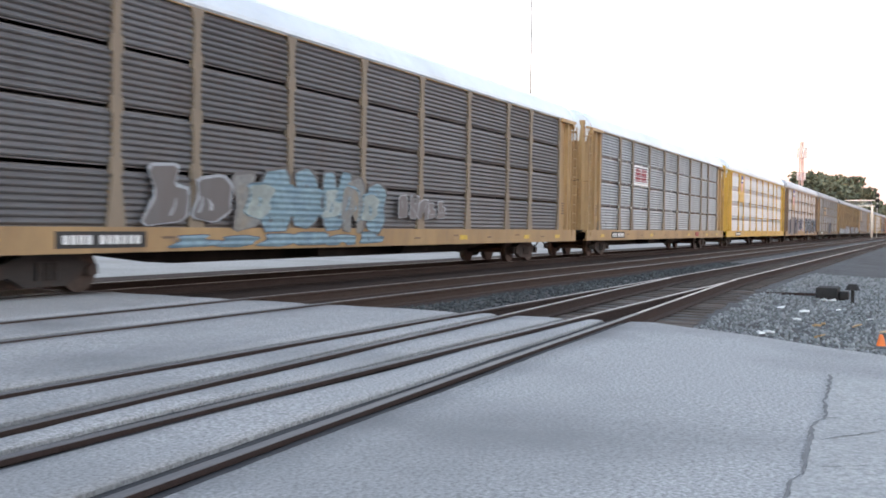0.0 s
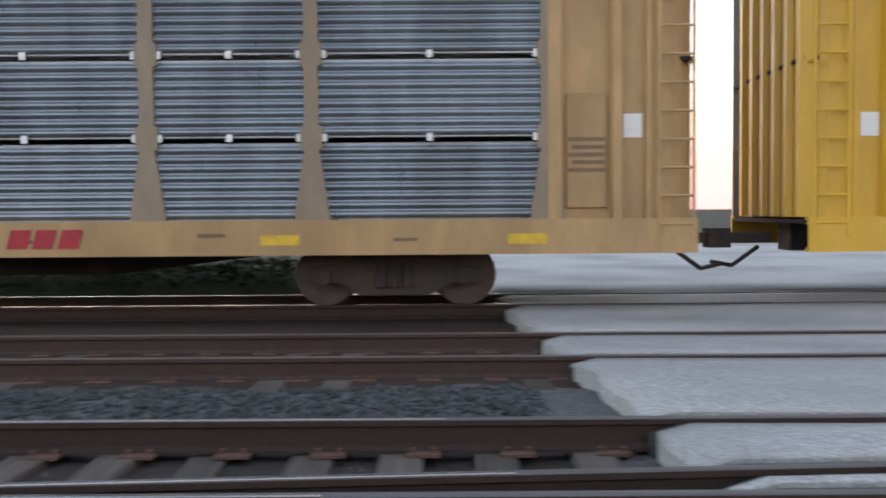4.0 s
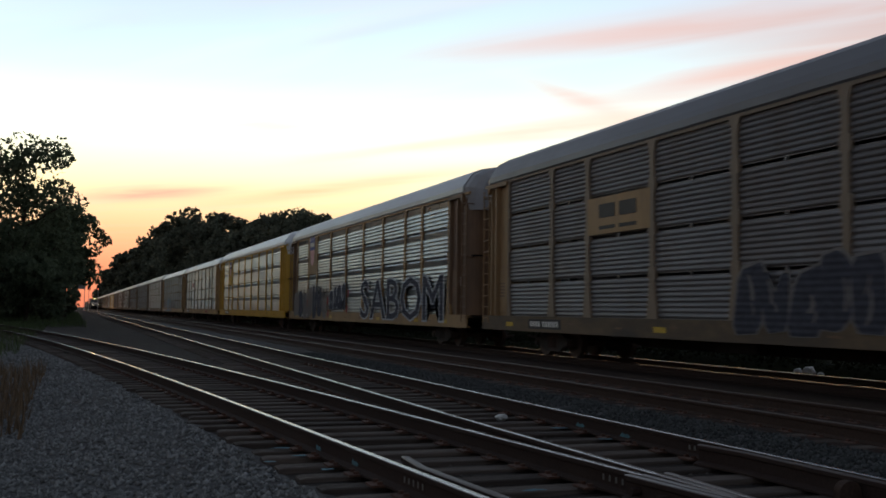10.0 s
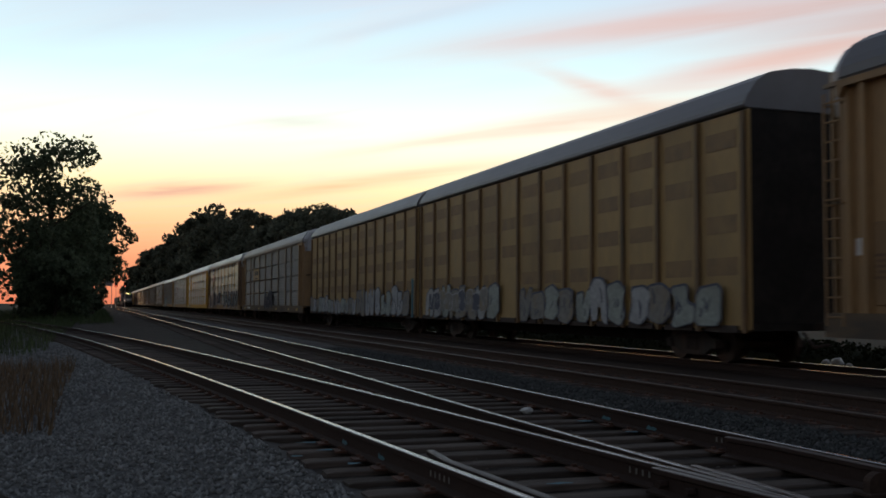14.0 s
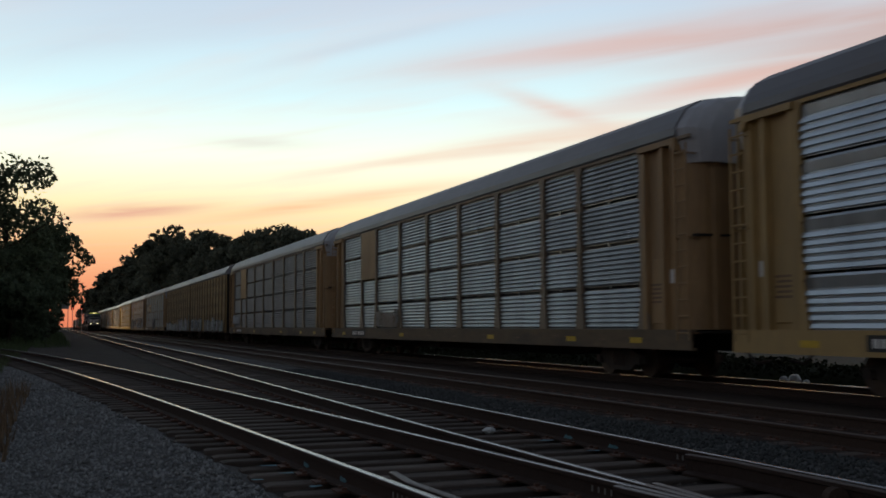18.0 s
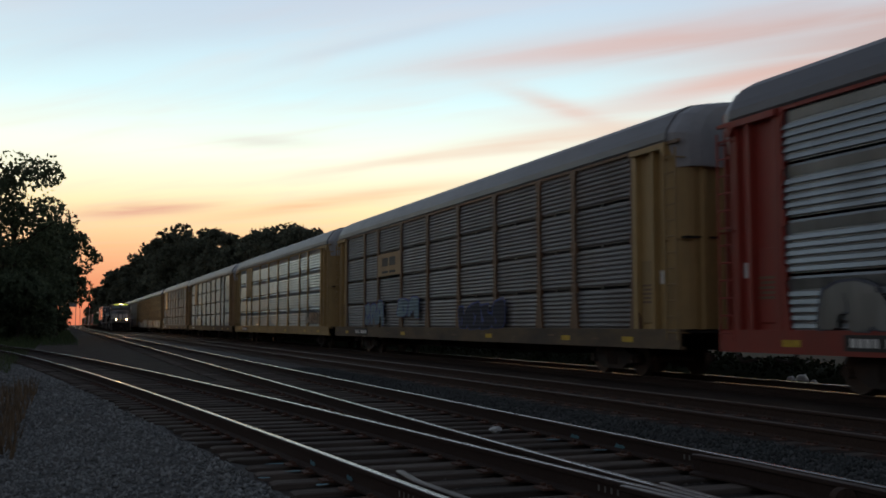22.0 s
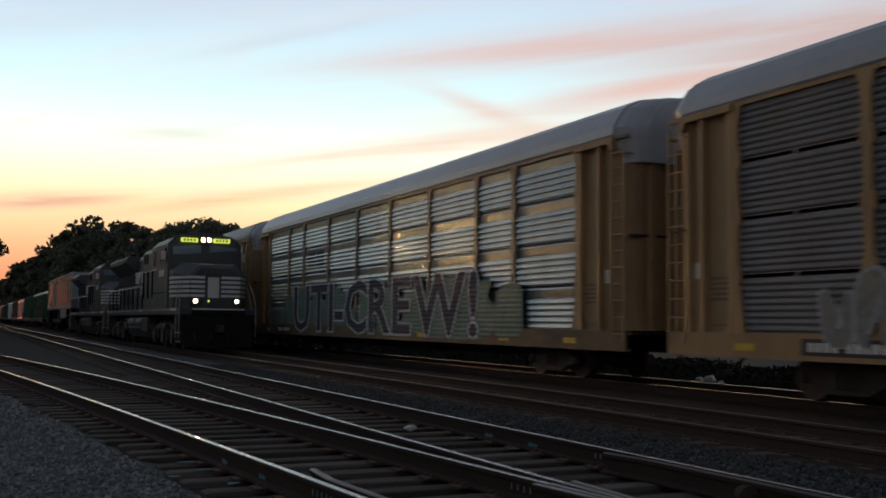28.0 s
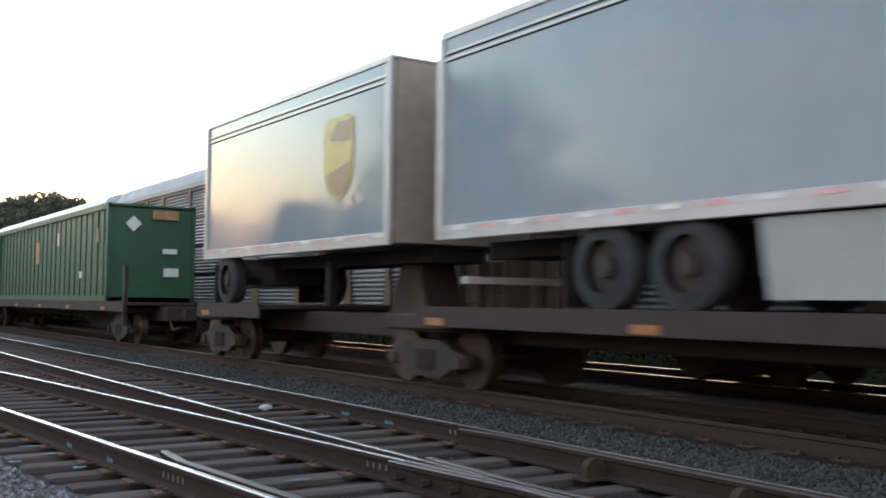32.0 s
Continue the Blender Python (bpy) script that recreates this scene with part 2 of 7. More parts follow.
M["head_matt"] = material("matt_brown_rail_head", (0.13, 0.10, 0.085), 0.65, 0.3, 20, 0.3, (0.08, 0.055, 0.045), 0.6, 1.5, stretch=(0.05, 1, 1), spec=0.2)
M["head_worn"] = material("worn_crossing_rail", (0.115, 0.11, 0.11), 0.5, 0.5, 20, 0.2, (0.07, 0.06, 0.055), 0.6, 1.5, stretch=(0.05, 1, 1))
M["tie"] = material("weathered_oak_tie", (0.078, 0.064, 0.056), 0.85, 0, 9, 0.4, (0.125, 0.105, 0.092), 0.45, 2.5, bump=0.6, bump_scale=25, vary=0.35, stretch=(5, 0.5, 2), spec=0.12)
M["tie_end"] = material("rusty_tie_plate", (0.10, 0.05, 0.035), 0.85, 0.1, 20, 0.3, GRIME, 0.4, 3.0, bump=0.3)
M["ballast"] = material("grey_ballast_bed", (0.09, 0.09, 0.09), 0.95, 0, 22, 0.6, (0.045, 0.036, 0.03), 0.6, 0.5, bump=1.0, bump_scale=22, spec=0.12)
M["stone_near"] = material("pale_crushed_granite", (0.19, 0.196, 0.195), 0.9, 0, 14, 0.3, island=0.4, spec=0.12)
M["stone"] = material("crushed_granite", (0.056, 0.060, 0.060), 0.9, 0, 14, 0.3, island=0.5, spec=0.12)
M["crib"] = material("dirty_brown_crib_ballast", (0.034, 0.029, 0.026), 0.95, 0, 24, 0.5, (0.065, 0.055, 0.048), 0.5, 1.2, bump=1.0, bump_scale=26, spec=0.1)
M["crib_stone"] = material("rusty_crib_stones", (0.072, 0.064, 0.058), 0.92, 0, 14, 0.3, island=0.45, spec=0.1)
M["stone_brown"] = material("oil_stained_ballast", (0.038, 0.026, 0.0215), 0.92, 0, 18, 0.5, (0.028, 0.022, 0.02), 0.5, 0.6, bump=1.0, bump_scale=24, spec=0.12)
M["asphalt"] = material("pale_worn_asphalt", (0.30, 0.298, 0.292), 0.9, 0, 40, 0.55, (0.165, 0.165, 0.165), 0.85, 0.38, bump=0.3, bump_scale=70, spec=0.25)
M["lot"] = material("pale_bare_gravel", (0.30, 0.295, 0.28), 0.95, 0, 12, 0.3, (0.18, 0.17, 0.15), 0.6, 0.3, bump=0.6, bump_scale=20, spec=0.15)
M["rubber"] = material("dark_flangeway_rubber", (0.030, 0.030, 0.033), 0.85, 0, 30, 0.3, (0.07, 0.07, 0.07), 0.4, 2.0, bump=0.3, bump_scale=60, spec=0.2)
M["asphalt_pale"] = material("pale_patched_asphalt", (0.325, 0.325, 0.315), 0.9, 0, 36, 0.4, (0.25, 0.25, 0.245), 0.6, 0.9, bump=0.7, bump_scale=60, spec=0.25)
M["crack"] = material("crack_filler", (0.13, 0.13, 0.13), 0.95, 0, 30, 0.3)
M["soil"] = material("dry_soil_and_weeds", (0.034, 0.032, 0.024), 0.95, 0, 3, 0.4, (0.045, 0.06, 0.028), 0.8, 0.08, bump=0.8, bump_scale=6, spec=0.12)
M["grass"] = material("roadside_grass", (0.07, 0.10, 0.045), 0.9, 0, 4, 0.4, (0.10, 0.095, 0.05), 0.5, 0.3, island=0.4, spec=0.12)
M["dry"] = material("dry_weeds", (0.16, 0.115, 0.075), 0.9, 0, 4, 0.4, island=0.4, spec=0.12)
M["leaf"] = material("oak_leaves", (0.095, 0.12, 0.075), 0.75, 0, 3, 0.3, island=0.4, spec=0.12, leafy=0.55)
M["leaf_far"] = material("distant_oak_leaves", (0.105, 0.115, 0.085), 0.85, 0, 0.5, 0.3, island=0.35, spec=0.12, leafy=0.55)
# near-black, so the shade under the train is put into the colour
M["leaf_low"] = material("shade_dark_scrub", (0.022, 0.026, 0.014), 0.9, 0, 2, 0.3, island=0.2, spec=0.05)
# leaf green lightened and greyed: distance haze is put into the colour
M["leaf_haze"] = material("haze_paled_leaves", (0.135, 0.145, 0.10), 0.9, 0, 0.5, 0.3, island=0.35, spec=0.1)
M["bark"] = material("dark_bark", (0.06, 0.048, 0.038), 0.95, 0, 8, 0.4, bump=0.8, bump_scale=10, spec=0.12)
M["black"] = material("locomotive_black", (0.031, 0.037, 0.042), 0.5, 0, 4, 0.3, (0.075, 0.08, 0.083), 0.55, 0.7, stretch=(1, 1, 0.5))
M["loco_white"] = material("locomotive_white_stripe", (0.62, 0.62, 0.60), 0.5, 0, 6, 0.08, (0.3, 0.28, 0.26), 0.4, 1.5)
M["loco_sill"] = material("dusty_walkway_edge", (0.29, 0.265, 0.225), 0.7, 0, 6, 0.3, GRIME, 0.5, 1.5)
M["glass"] = material("dark_cab_glass", (0.03, 0.038, 0.042), 0.2, 0, 2, 0.1, spec=0.22)
M["stack"] = material("scorched_brown_steel", (0.075, 0.04, 0.032), 0.75, 0.1, 8, 0.3, GRIME, 0.5, 2.0)
M["reservoir"] = material("dusty_grey_tank", (0.085, 0.08, 0.075), 0.65, 0, 6, 0.25, (0.13, 0.12, 0.105), 0.5, 1.2)
# the sky's reflection is put into the glass colour as pale blue
M["windshield"] = material("sky_toned_windshield", (0.12, 0.19, 0.25), 0.06, 0, 2, 0.1, spec=1.0)
M["pit"] = material("sooty_black_steel", (0.014, 0.013, 0.012), 0.85, 0, 8, 0.3, GRIME, 0.3, 1.5, spec=0.1)
M["steel"] = material("bare_handrail_steel", (0.45, 0.45, 0.45), 0.35, 0.8, 10, 0.15)
M["trailer"] = material("grey_trailer_skin", (0.27, 0.34, 0.375), 0.10, 0.0, 2, 0.04, (0.22, 0.26, 0.28), 0.3, 0.4, spec=0.36)
M["trailer_trim"] = material("white_trailer_rail", (0.50, 0.50, 0.49), 0.35, 0.2, 6, 0.08, GRIME, 0.2, 1.0)
M["ply"] = material("tan_trailer_front", (0.34, 0.27, 0.21), 0.6, 0, 5, 0.15, (0.2, 0.16, 0.13), 0.4, 0.8)
M["skirt"] = material("pale_side_skirt", (0.36, 0.37, 0.36), 0.5, 0, 5, 0.06, GRIME, 0.2, 0.9)
M["tyre"] = material("tyre_rubber", (0.028, 0.028, 0.028), 0.85, 0, 20, 0.2, (0.07, 0.065, 0.06), 0.4, 3.0)
M["green"] = material("green_container_paint", (0.028, 0.095, 0.052), 0.5, 0, 5, 0.12, (0.03, 0.06, 0.035), 0.4, 0.8)
M["flat"] = material("rusty_flatcar_red", (0.042, 0.029, 0.026), 0.8, 0.05, 8, 0.3, GRIME, 0.5, 1.2)
M["gold"] = material("emblem_gold", (0.42, 0.34, 0.06), 0.35)
M["emblem_brown"] = material("emblem_brown", (0.20, 0.13, 0.05), 0.35)
M["blue"] = material("emblem_blue", (0.03, 0.06, 0.25), 0.5)
M["pink"] = material("faded_red_stripe", (0.70, 0.40, 0.39), 0.6)
M["letter_red"] = material("red_lettering", (0.33, 0.02, 0.03), 0.6)
M["letter_black"] = material("black_lettering", (0.02, 0.02, 0.02), 0.6)
M["reflector"] = material("yellow_reflector", (0.55, 0.36, 0.03), 0.4)
M["spray_white"] = material("white_spray_paint", (0.34, 0.36, 0.38), 0.7, 0, 9, 0.3, (0.20, 0.21, 0.22), 0.7, 1.6)
M["spray_pale"] = material("pale_spray_outline", (0.46, 0.48, 0.51), 0.7, 0, 9, 0.2, (0.4, 0.42, 0.45), 0.5, 2.5, ribs=0.5)
M["spray_blue"] = material("pale_blue_spray_paint", (0.18, 0.27, 0.31), 0.7, 0, 9, 0.25, (0.10, 0.16, 0.22), 0.6, 2.5, ribs=0.5)
M["spray_dark"] = material("black_spray_paint", (0.058, 0.062, 0.08), 0.8, 0, 9, 0.3, spec=0.15, ribs=0.3)
M["spray_grey"] = material("thin_grey_spray_paint", (0.20, 0.20, 0.19), 0.75, 0, 9, 0.3, (0.28, 0.21, 0.12), 0.6, 1.8)
M["spray_slate"] = material("slate_blue_spray_line", (0.075, 0.085, 0.12), 0.8, 0, 9, 0.3, (0.16, 0.17, 0.2), 0.4, 2.5)
M["spray_green"] = material("green_spray_paint", (0.05, 0.13, 0.10), 0.7, 0, 9, 0.3, (0.10, 0.12, 0.09), 0.6, 1.4, ribs=0.25)
M["spray_mint"] = material("pale_mint_spray_paint", (0.29, 0.33, 0.31), 0.7, 0, 9, 0.3, (0.18, 0.20, 0.18), 0.7, 1.3)
M["spray_haze"] = material("thin_green_spray", (0.09, 0.17, 0.135), 0.7, 0.0, 9, 0.3, (0.2, 0.22, 0.22), 0.6, 2.0, ribs=0.25)
M["spray_teal"] = material("blue_tie_marking_paint", (0.06, 0.16, 0.20), 0.8, 0, 15, 0.3)
M["headlight"] = material("headlight_lens", (0.9, 0.8, 0.6), 0.3, emit=(1.0, 0.56, 0.21), emit_strength=560000)
M["lamp_glass"] = material("lamp_glass", (0.9, 0.8, 0.6), 0.3, emit=(1.0, 0.72, 0.42), emit_strength=14)
M["ditchlight"] = material("ditch_light_lens", (0.9, 0.8, 0.6), 0.3, emit=(1.0, 0.60, 0.26), emit_strength=240000)
M["number_board"] = material("lit_number_board", (0.7, 0.7, 0.2), 0.4, emit=(0.75, 0.9, 0.12), emit_strength=1.6)
M["orange_dull"] = material("faded_orange_reflector", (0.32, 0.13, 0.04), 0.5)
M["signal_red"] = material("signal_red", (0.5, 0.05, 0.03), 0.4, emit=(1.0, 0.15, 0.08), emit_strength=6)
M["array"] = material("pale_antenna_panel", (0.66, 0.55, 0.53), 0.6)
M["tower_red"] = material("red_and_white_tower_paint", (0.50, 0.30, 0.27), 0.6, 0, 0.4, 0.3, (0.6, 0.55, 0.53), 0.6, 0.25)
M["chalk"] = material("faded_chalk", (0.15, 0.14, 0.13), 0.9, 0, 30, 0.3)
M["orange"] = material("orange_plastic", (0.75, 0.16, 0.02), 0.5)
M["concrete"] = material("pale_concrete", (0.30, 0.30, 0.29), 0.9, 0, 10, 0.2, (0.2, 0.19, 0.18), 0.4, 0.6)


# ---------------------------------------------------------------- building blocks
def box(bm, x0, x1, y0, y1, z0, z1):
    v = [bm.verts.new((x, y, z)) for x in (x0, x1) for y in (y0, y1) for z in (z0, z1)]
    for q in ((0, 1, 3, 2), (4, 6, 7, 5), (0, 4, 5, 1), (2, 3, 7, 6), (0, 2, 6, 4), (1, 5, 7, 3)):
        bm.faces.new([v[i] for i in q])


def extrude_x(bm, prof, a, b, caps=True):
    """A closed outline of (y, z) drawn out from x = a to x = b."""
    p = [bm.verts.new((a, y, z)) for y, z in prof]
    q = [bm.verts.new((b, y, z)) for y, z in prof]
    n = len(prof)
    for i in range(n):
        bm.faces.new((p[i], p[(i + 1) % n], q[(i + 1) % n], q[i]))
    if caps:
        bm.faces.new(p[::-1])
        bm.faces.new(q)


def extrude_y(bm, prof, a, b):
    """A closed outline of (x, z) drawn out from y = a to y = b."""
    p = [bm.verts.new((x, a, z)) for x, z in prof]
    q = [bm.verts.new((x, b, z)) for x, z in prof]
    n = len(prof)
    for i in range(n):
        bm.faces.new((p[i], q[i], q[(i + 1) % n], p[(i + 1) % n]))
    bm.faces.new(p)
    bm.faces.new(q[::-1])


def rod(bm, a, b, r, n=8, r2=None):
    """A round bar from a to b."""
    a, b = Vector(a), Vector(b)
    d = (b - a).normalized()
    u = d.orthogonal().normalized()
    w = d.cross(u)
    r2 = r if r2 is None else r2
    p = [bm.verts.new(a + (u * math.cos(i * math.tau / n) + w * math.sin(i * math.tau / n)) * r) for i in range(n)]
    q = [bm.verts.new(b + (u * math.cos(i * math.tau / n) + w * math.sin(i * math.tau / n)) * r2) for i in range(n)]
    for i in range(n):
        bm.faces.new((p[i], p[(i + 1) % n], q[(i + 1) % n], q[i]))
    bm.faces.new(p[::-1])
    bm.faces.new(q)


def loft(bm, rings):
    """Joins closed rings of points, one after the other, and closes both ends."""
    vs = [[bm.verts.new(p) for p in r] for r in rings]
    n = len(rings[0])
    for a, b in zip(vs, vs[1:]):
        for i in range(n):
            bm.faces.new((a[i], a[(i + 1) % n], b[(i + 1) % n], b[i]))
    bm.faces.new(vs[0][::-1])
    bm.faces.new(vs[-1])


def bevelled(bm, w=0.02, seg=1):
    bmesh.ops.recalc_face_normals(bm, faces=bm.faces)
    bmesh.ops.bevel(bm, geom=list(bm.edges), offset=w, segments=seg, affect="EDGES", profile=0.7, clamp_overlap=True)
    return bm


def part(name, bm, mat, parent=None, label=""):
    """Links a bmesh as one mesh object under a thing or a part."""
    me = bpy.data.meshes.new(name)
    bmesh.ops.recalc_face_normals(bm, faces=bm.faces)
    bm.to_mesh(me)
    bm.free()
    me.materials.append(M[mat])
    ob = new(name, me)
    if parent:
        ob.parent = parent
    if label:
        ob["label"] = label
    return ob


MESHES = {}


def piece(name, key, fill, mat, parent, at=(0, 0, 0), label="", turn=0):
    """An object on a mesh that alike pieces share."""
    key = (name, key, mat)
    if key not in MESHES:
        bm = bmesh.new()
        fill(bm)
        bmesh.ops.recalc_face_normals(bm, faces=bm.faces)
        me = bpy.data.meshes.new(name)
        bm.to_mesh(me)
        bm.free()
        me.materials.append(M[mat])
        MESHES[key] = me
    ob = new(name, MESHES[key])
    ob.parent = parent
    ob.location = at
    if turn:
        ob.rotation_euler = (0, 0, radians(turn))
    if label:
        ob["label"] = label
    return ob


def thing(name, label, category, group="", at=(0, 0, 0), kind=""):
    e = new(name)
    e.empty_display_size = 0.3
    e.location = at
    return tagged(e, label, category, group, kind)


def soup(name, verts, faces, mat, parent=None):
    me = bpy.data.meshes.new(name)
    me.from_pydata(verts, [], faces)
    me.materials.append(M[mat])
    ob = new(name, me)
    if parent:
        ob.parent = parent
    return ob


def lettering(name, text, size, mat, parent, at, rot=(90, 0, 0), label="", bold=0.0, stretch=1.0, thick=0.004):
    """Words in the built-in font, as a mesh a few millimetres thick."""
    cu = bpy.data.curves.new(name, "FONT")
    cu.body, cu.size, cu.extrude, cu.offset, cu.align_x = text, size, thick, bold, "CENTER"
    cu.resolution_u = 2
    tmp = new(name, cu)
    me = bpy.data.meshes.new_from_object(tmp)
    bpy.data.objects.remove(tmp)
    me.materials.clear()
    me.materials.append(M[mat])
    bm = bmesh.new()
    bm.from_mesh(me)
    bmesh.ops.remove_doubles(bm, verts=bm.verts, dist=0.0002)
    bm.to_mesh(me)
    bm.free()
    me.transform(Matrix.LocRotScale(None, Euler([radians(a) for a in rot]), (stretch, 1, 1)))
    ob = new(name, me)
    ob.parent = parent
    ob.location = at
    if label:
        ob["label"] = label
    return ob


def word(name, text, size, parent, at, stretch, outline, fill, label):
    """Sprayed block letters, each a part of its own: a fill over a wider pale outline."""
    rows_, x = [], 0.0
    for ch in text:
        top = lettering(name, ch, size, "spray_dark", parent, at, label=label if not rows_ else "", bold=fill, stretch=stretch)
        xs = [v.co.x for v in top.data.vertices]
        back = lettering(name, ch, size, "spray_pale", parent, at, bold=outline, stretch=stretch)
        rows_.append((top, back, x - min(xs)))
        x += max(xs) - min(xs) + 0.10 * size
    for top, back, dx in rows_:
        top.location = (at[0] + dx - x / 2, at[1] - 0.012, at[2])
        back.location = (at[0] + dx - x / 2, at[1], at[2])


# ---------------------------------------------------------------- the plan of the tracks
Y_D, Y_C = 5.609, 4.103            # rails of the straight track
Y_E, Y_F = 8.777, 13.24            # centre lines of the two main tracks
HALF = 0.753                       # half the distance between rail heads
X_TIP = 24.0                       # tip of the switch points


def spread(x):
    """How far the turnout's curved track has swung off the straight one."""
    if x >= X_TIP:
        return 0.0
    if x > 12.0:
        u = (X_TIP - x) / 12.0
        return 0.56 * u * (0.95 + 0.05 * u)
    return 1.19 - 0.0635 * x + 0.00095 * x * x


def y_a(x):
    return Y_C - spread(x)


def y_b(x):
    return Y_D - spread(x)


def lumps(x, y, s):
    return noise.noise((x * s, y * s, 3.7))


def bed_height(x, y):
    """The ballast: level with the tie tops between the rails, heaped between the tracks."""
    h = -0.215
    if 5.95 < y < 7.75:
        h += 0.055 * math.sin((y - 5.95) / 1.8 * math.pi)
    if 9.9 < y < 12.1:
        h -= 0.03
    near = y_a(x) - 0.75
    if near + 0.2 < y < Y_D + 0.6 and x < 1.0:
        h -= 0.035
    if y < near:
        h -= min(0.10, 0.06 * (near - y))
    if y > 14.6:
        h -= min(0.25, (y - 14.6) * 0.12)
    return h + 0.018 * lumps(x, y, 1.3) + 0.012 * lumps(x, y, 6.0)


def grid_sheet(name, xs, ys, height, mat, parent=None):
    verts = [(x, y, height(x, y)) for x in xs for y in ys]
    n = len(ys)
    faces = [(i * n + j, (i + 1) * n + j, (i + 1) * n + j + 1, i * n + j + 1) for i in range(len(xs) - 1) for j in range(n - 1)]
    ob = soup(name, verts, faces, mat, parent)
    ob.data.polygons.foreach_set("use_smooth", [True] * len(ob.data.polygons))
    return ob


def steps(a, b, d):
    n = max(1, round((b - a) / d))
    return [a + (b - a) * i / n for i in range(n + 1)]


ground = grid_sheet("ground", [-2600, -900, -400, -200, -100, -50, 0, 50, 100, 200, 400, 900, 2600],
                    [-2600, -600, -150, -60, -25, 0, 25, 60, 150, 600, 2600], lambda x, y: -0.62, "soil")
tagged(ground, "dry grassy soil reaching the horizon", "ground", kind="structure")
bed_x = steps(-420, -60, 6) + steps(-60, -24, 0.6)[1:] + steps(-24, 34, 0.2)[1:] + steps(34, 60, 0.6)[1:] + steps(60, 420, 6)[1:]
bed_y = [-9, -6, -4] + steps(-3, 8, 0.2) + steps(8, 17, 0.4)[1:] + [18.5, 20]


def bed(x, y):
    h = bed_height(x, y)
    if y < -4:
        h = -0.36 - 0.05 * (-4 - y)
    if y > 18:
        h = -0.6
    return h


ballast_bed = grid_sheet("ballast_bed", bed_x, bed_y, bed, "ballast")
tagged(ballast_bed, "grey crushed stone ballast bed under the tracks", "ballast", kind="structure")
stain = grid_sheet("stained_ballast", steps(-420, 420, 6), [7.45, 7.75, 8.1, 8.5, 9.0, 9.5, 10.0, 10.6, 11.2, 11.8, 12.05],
                   lambda x, y: -0.180 - (0.06 if y == 7.45 else 0.0), "stone_brown")
tagged(stain, "rust-brown stained ballast in the middle track", "ballast", kind="structure")
stain_far = grid_sheet("stained_ballast", steps(-420, 420, 6), [12.05, 12.3, 12.9, 13.6, 14.2, 14.8, 16.5, 18.4],
                       lambda x, y: -0.180 - (0.06 if y > 14.5 else 0.0), "stone_brown")
tagged(stain_far, "dark oily ballast in the far track", "ballast", kind="structure")

crib_v = [k / 14 for k in range(15)]
crib = grid_sheet("crib_ballast", steps(-420, -80, 10) + steps(-80, 0.9, 0.35)[1:], crib_v, lambda x, y: 0.0, "crib")
for v in crib.data.vertices:
    lo = max(-5.0, y_a(v.co.x)) - 0.62
    v.co.y = lo + (Y_D + 0.62 - lo) * v.co.y
    v.co.z = bed_height(v.co.x, v.co.y) + (0.014 if lo + 0.05 < v.co.y < Y_D + 0.57 else -0.03)
tagged(crib, "dirty brown ballast packed between the ties of the turnout", "ballast", kind="structure")

# ---------------------------------------------------------------- rails
RAIL = ((-0.075, -0.185), (0.075, -0.185), (0.075, -0.168), (0.014, -0.145), (0.014, -0.052), (0.036, -0.040), (0.036, -0.009),
        (0.029, -0.003), (0.014, 0.0), (-0.022, 0.0), (-0.030, -0.003), (-0.036, -0.009), (-0.036, -0.040), (-0.014, -0.052), (-0.014, -0.145), (-0.075, -0.168))


def rail(name, pts, parent, head="head", label="", prof=RAIL, drop=0.0, web="rust"):
    verts = [(x, y + dy, z + drop) for x, y in pts for dy, z in prof]
    n = len(prof)
    faces = [(i * n + k, i * n + (k + 1) % n, (i + 1) * n + (k + 1) % n, (i + 1) * n + k) for i in range(len(pts) - 1) for k in range(n)]
    ends = [tuple(range(n))[::-1], tuple(range((len(pts) - 1) * n, len(pts) * n))]
    ob = soup(name, verts, faces + ends, web, parent)
    ob.data.materials.append(M[head])
    ob.data.materials.append(M["head_worn"])
    ob.data.materials.append(M["head_rust"])
    ob.data.materials.append(M["head_dull"])
    for i, p in enumerate(ob.data.polygons):
        if i < len(faces) and i % n in (7, 8, 9, 10):
            if 0.5 < p.center.x < 12.9:
                p.material_index = 2
            else:
                p.material_index = 3 if i % n in (7, 10) else (1 if p.center.x < 0.5 else 4)
        elif i < len(faces) and i % n == 6:
            p.material_index = 3
    if label:
        ob["label"] = label
    return ob


turnout = thing("turnout_track", "switch turnout of worn steel rails on oak ties", "railway track", kind="structure")
main_near = thing("main_track", "rust-brown main track of steel rails on ties", "railway track", kind="structure")
main_far = thing("main_track", "main track of polished steel rails under the train", "railway track", kind="structure")
far_xs = [-600, -300, -150, -80]
turn_xs = steps(-78, 24, 1.5)
rail("stock_rail", [(x, Y_D) for x in far_xs + turn_xs] + [(60, Y_D), (420, Y_D)], turnout)
rail("closure_rail", [(x, Y_C) for x in far_xs + steps(-78, -6.4, 3)], turnout)
rail("closure_rail", [(x, Y_C) for x in steps(-2.6, 12, 2)] + [(18, Y_C - 0.02), (23.6, Y_C - 0.06)], turnout)
rail("stock_rail", [(x, y_a(x)) for x in turn_xs] + [(60, Y_C), (420, Y_C)], turnout)
rail("closure_rail", [(x, y_b(x)) for x in steps(-78, -6.4, 1.5)], turnout)
rail("closure_rail", [(x, y_b(x)) for x in steps(-2.6, 12, 1.5)] + [(18, y_b(18) + 0.02), (23.6, Y_D - 0.06)], turnout)
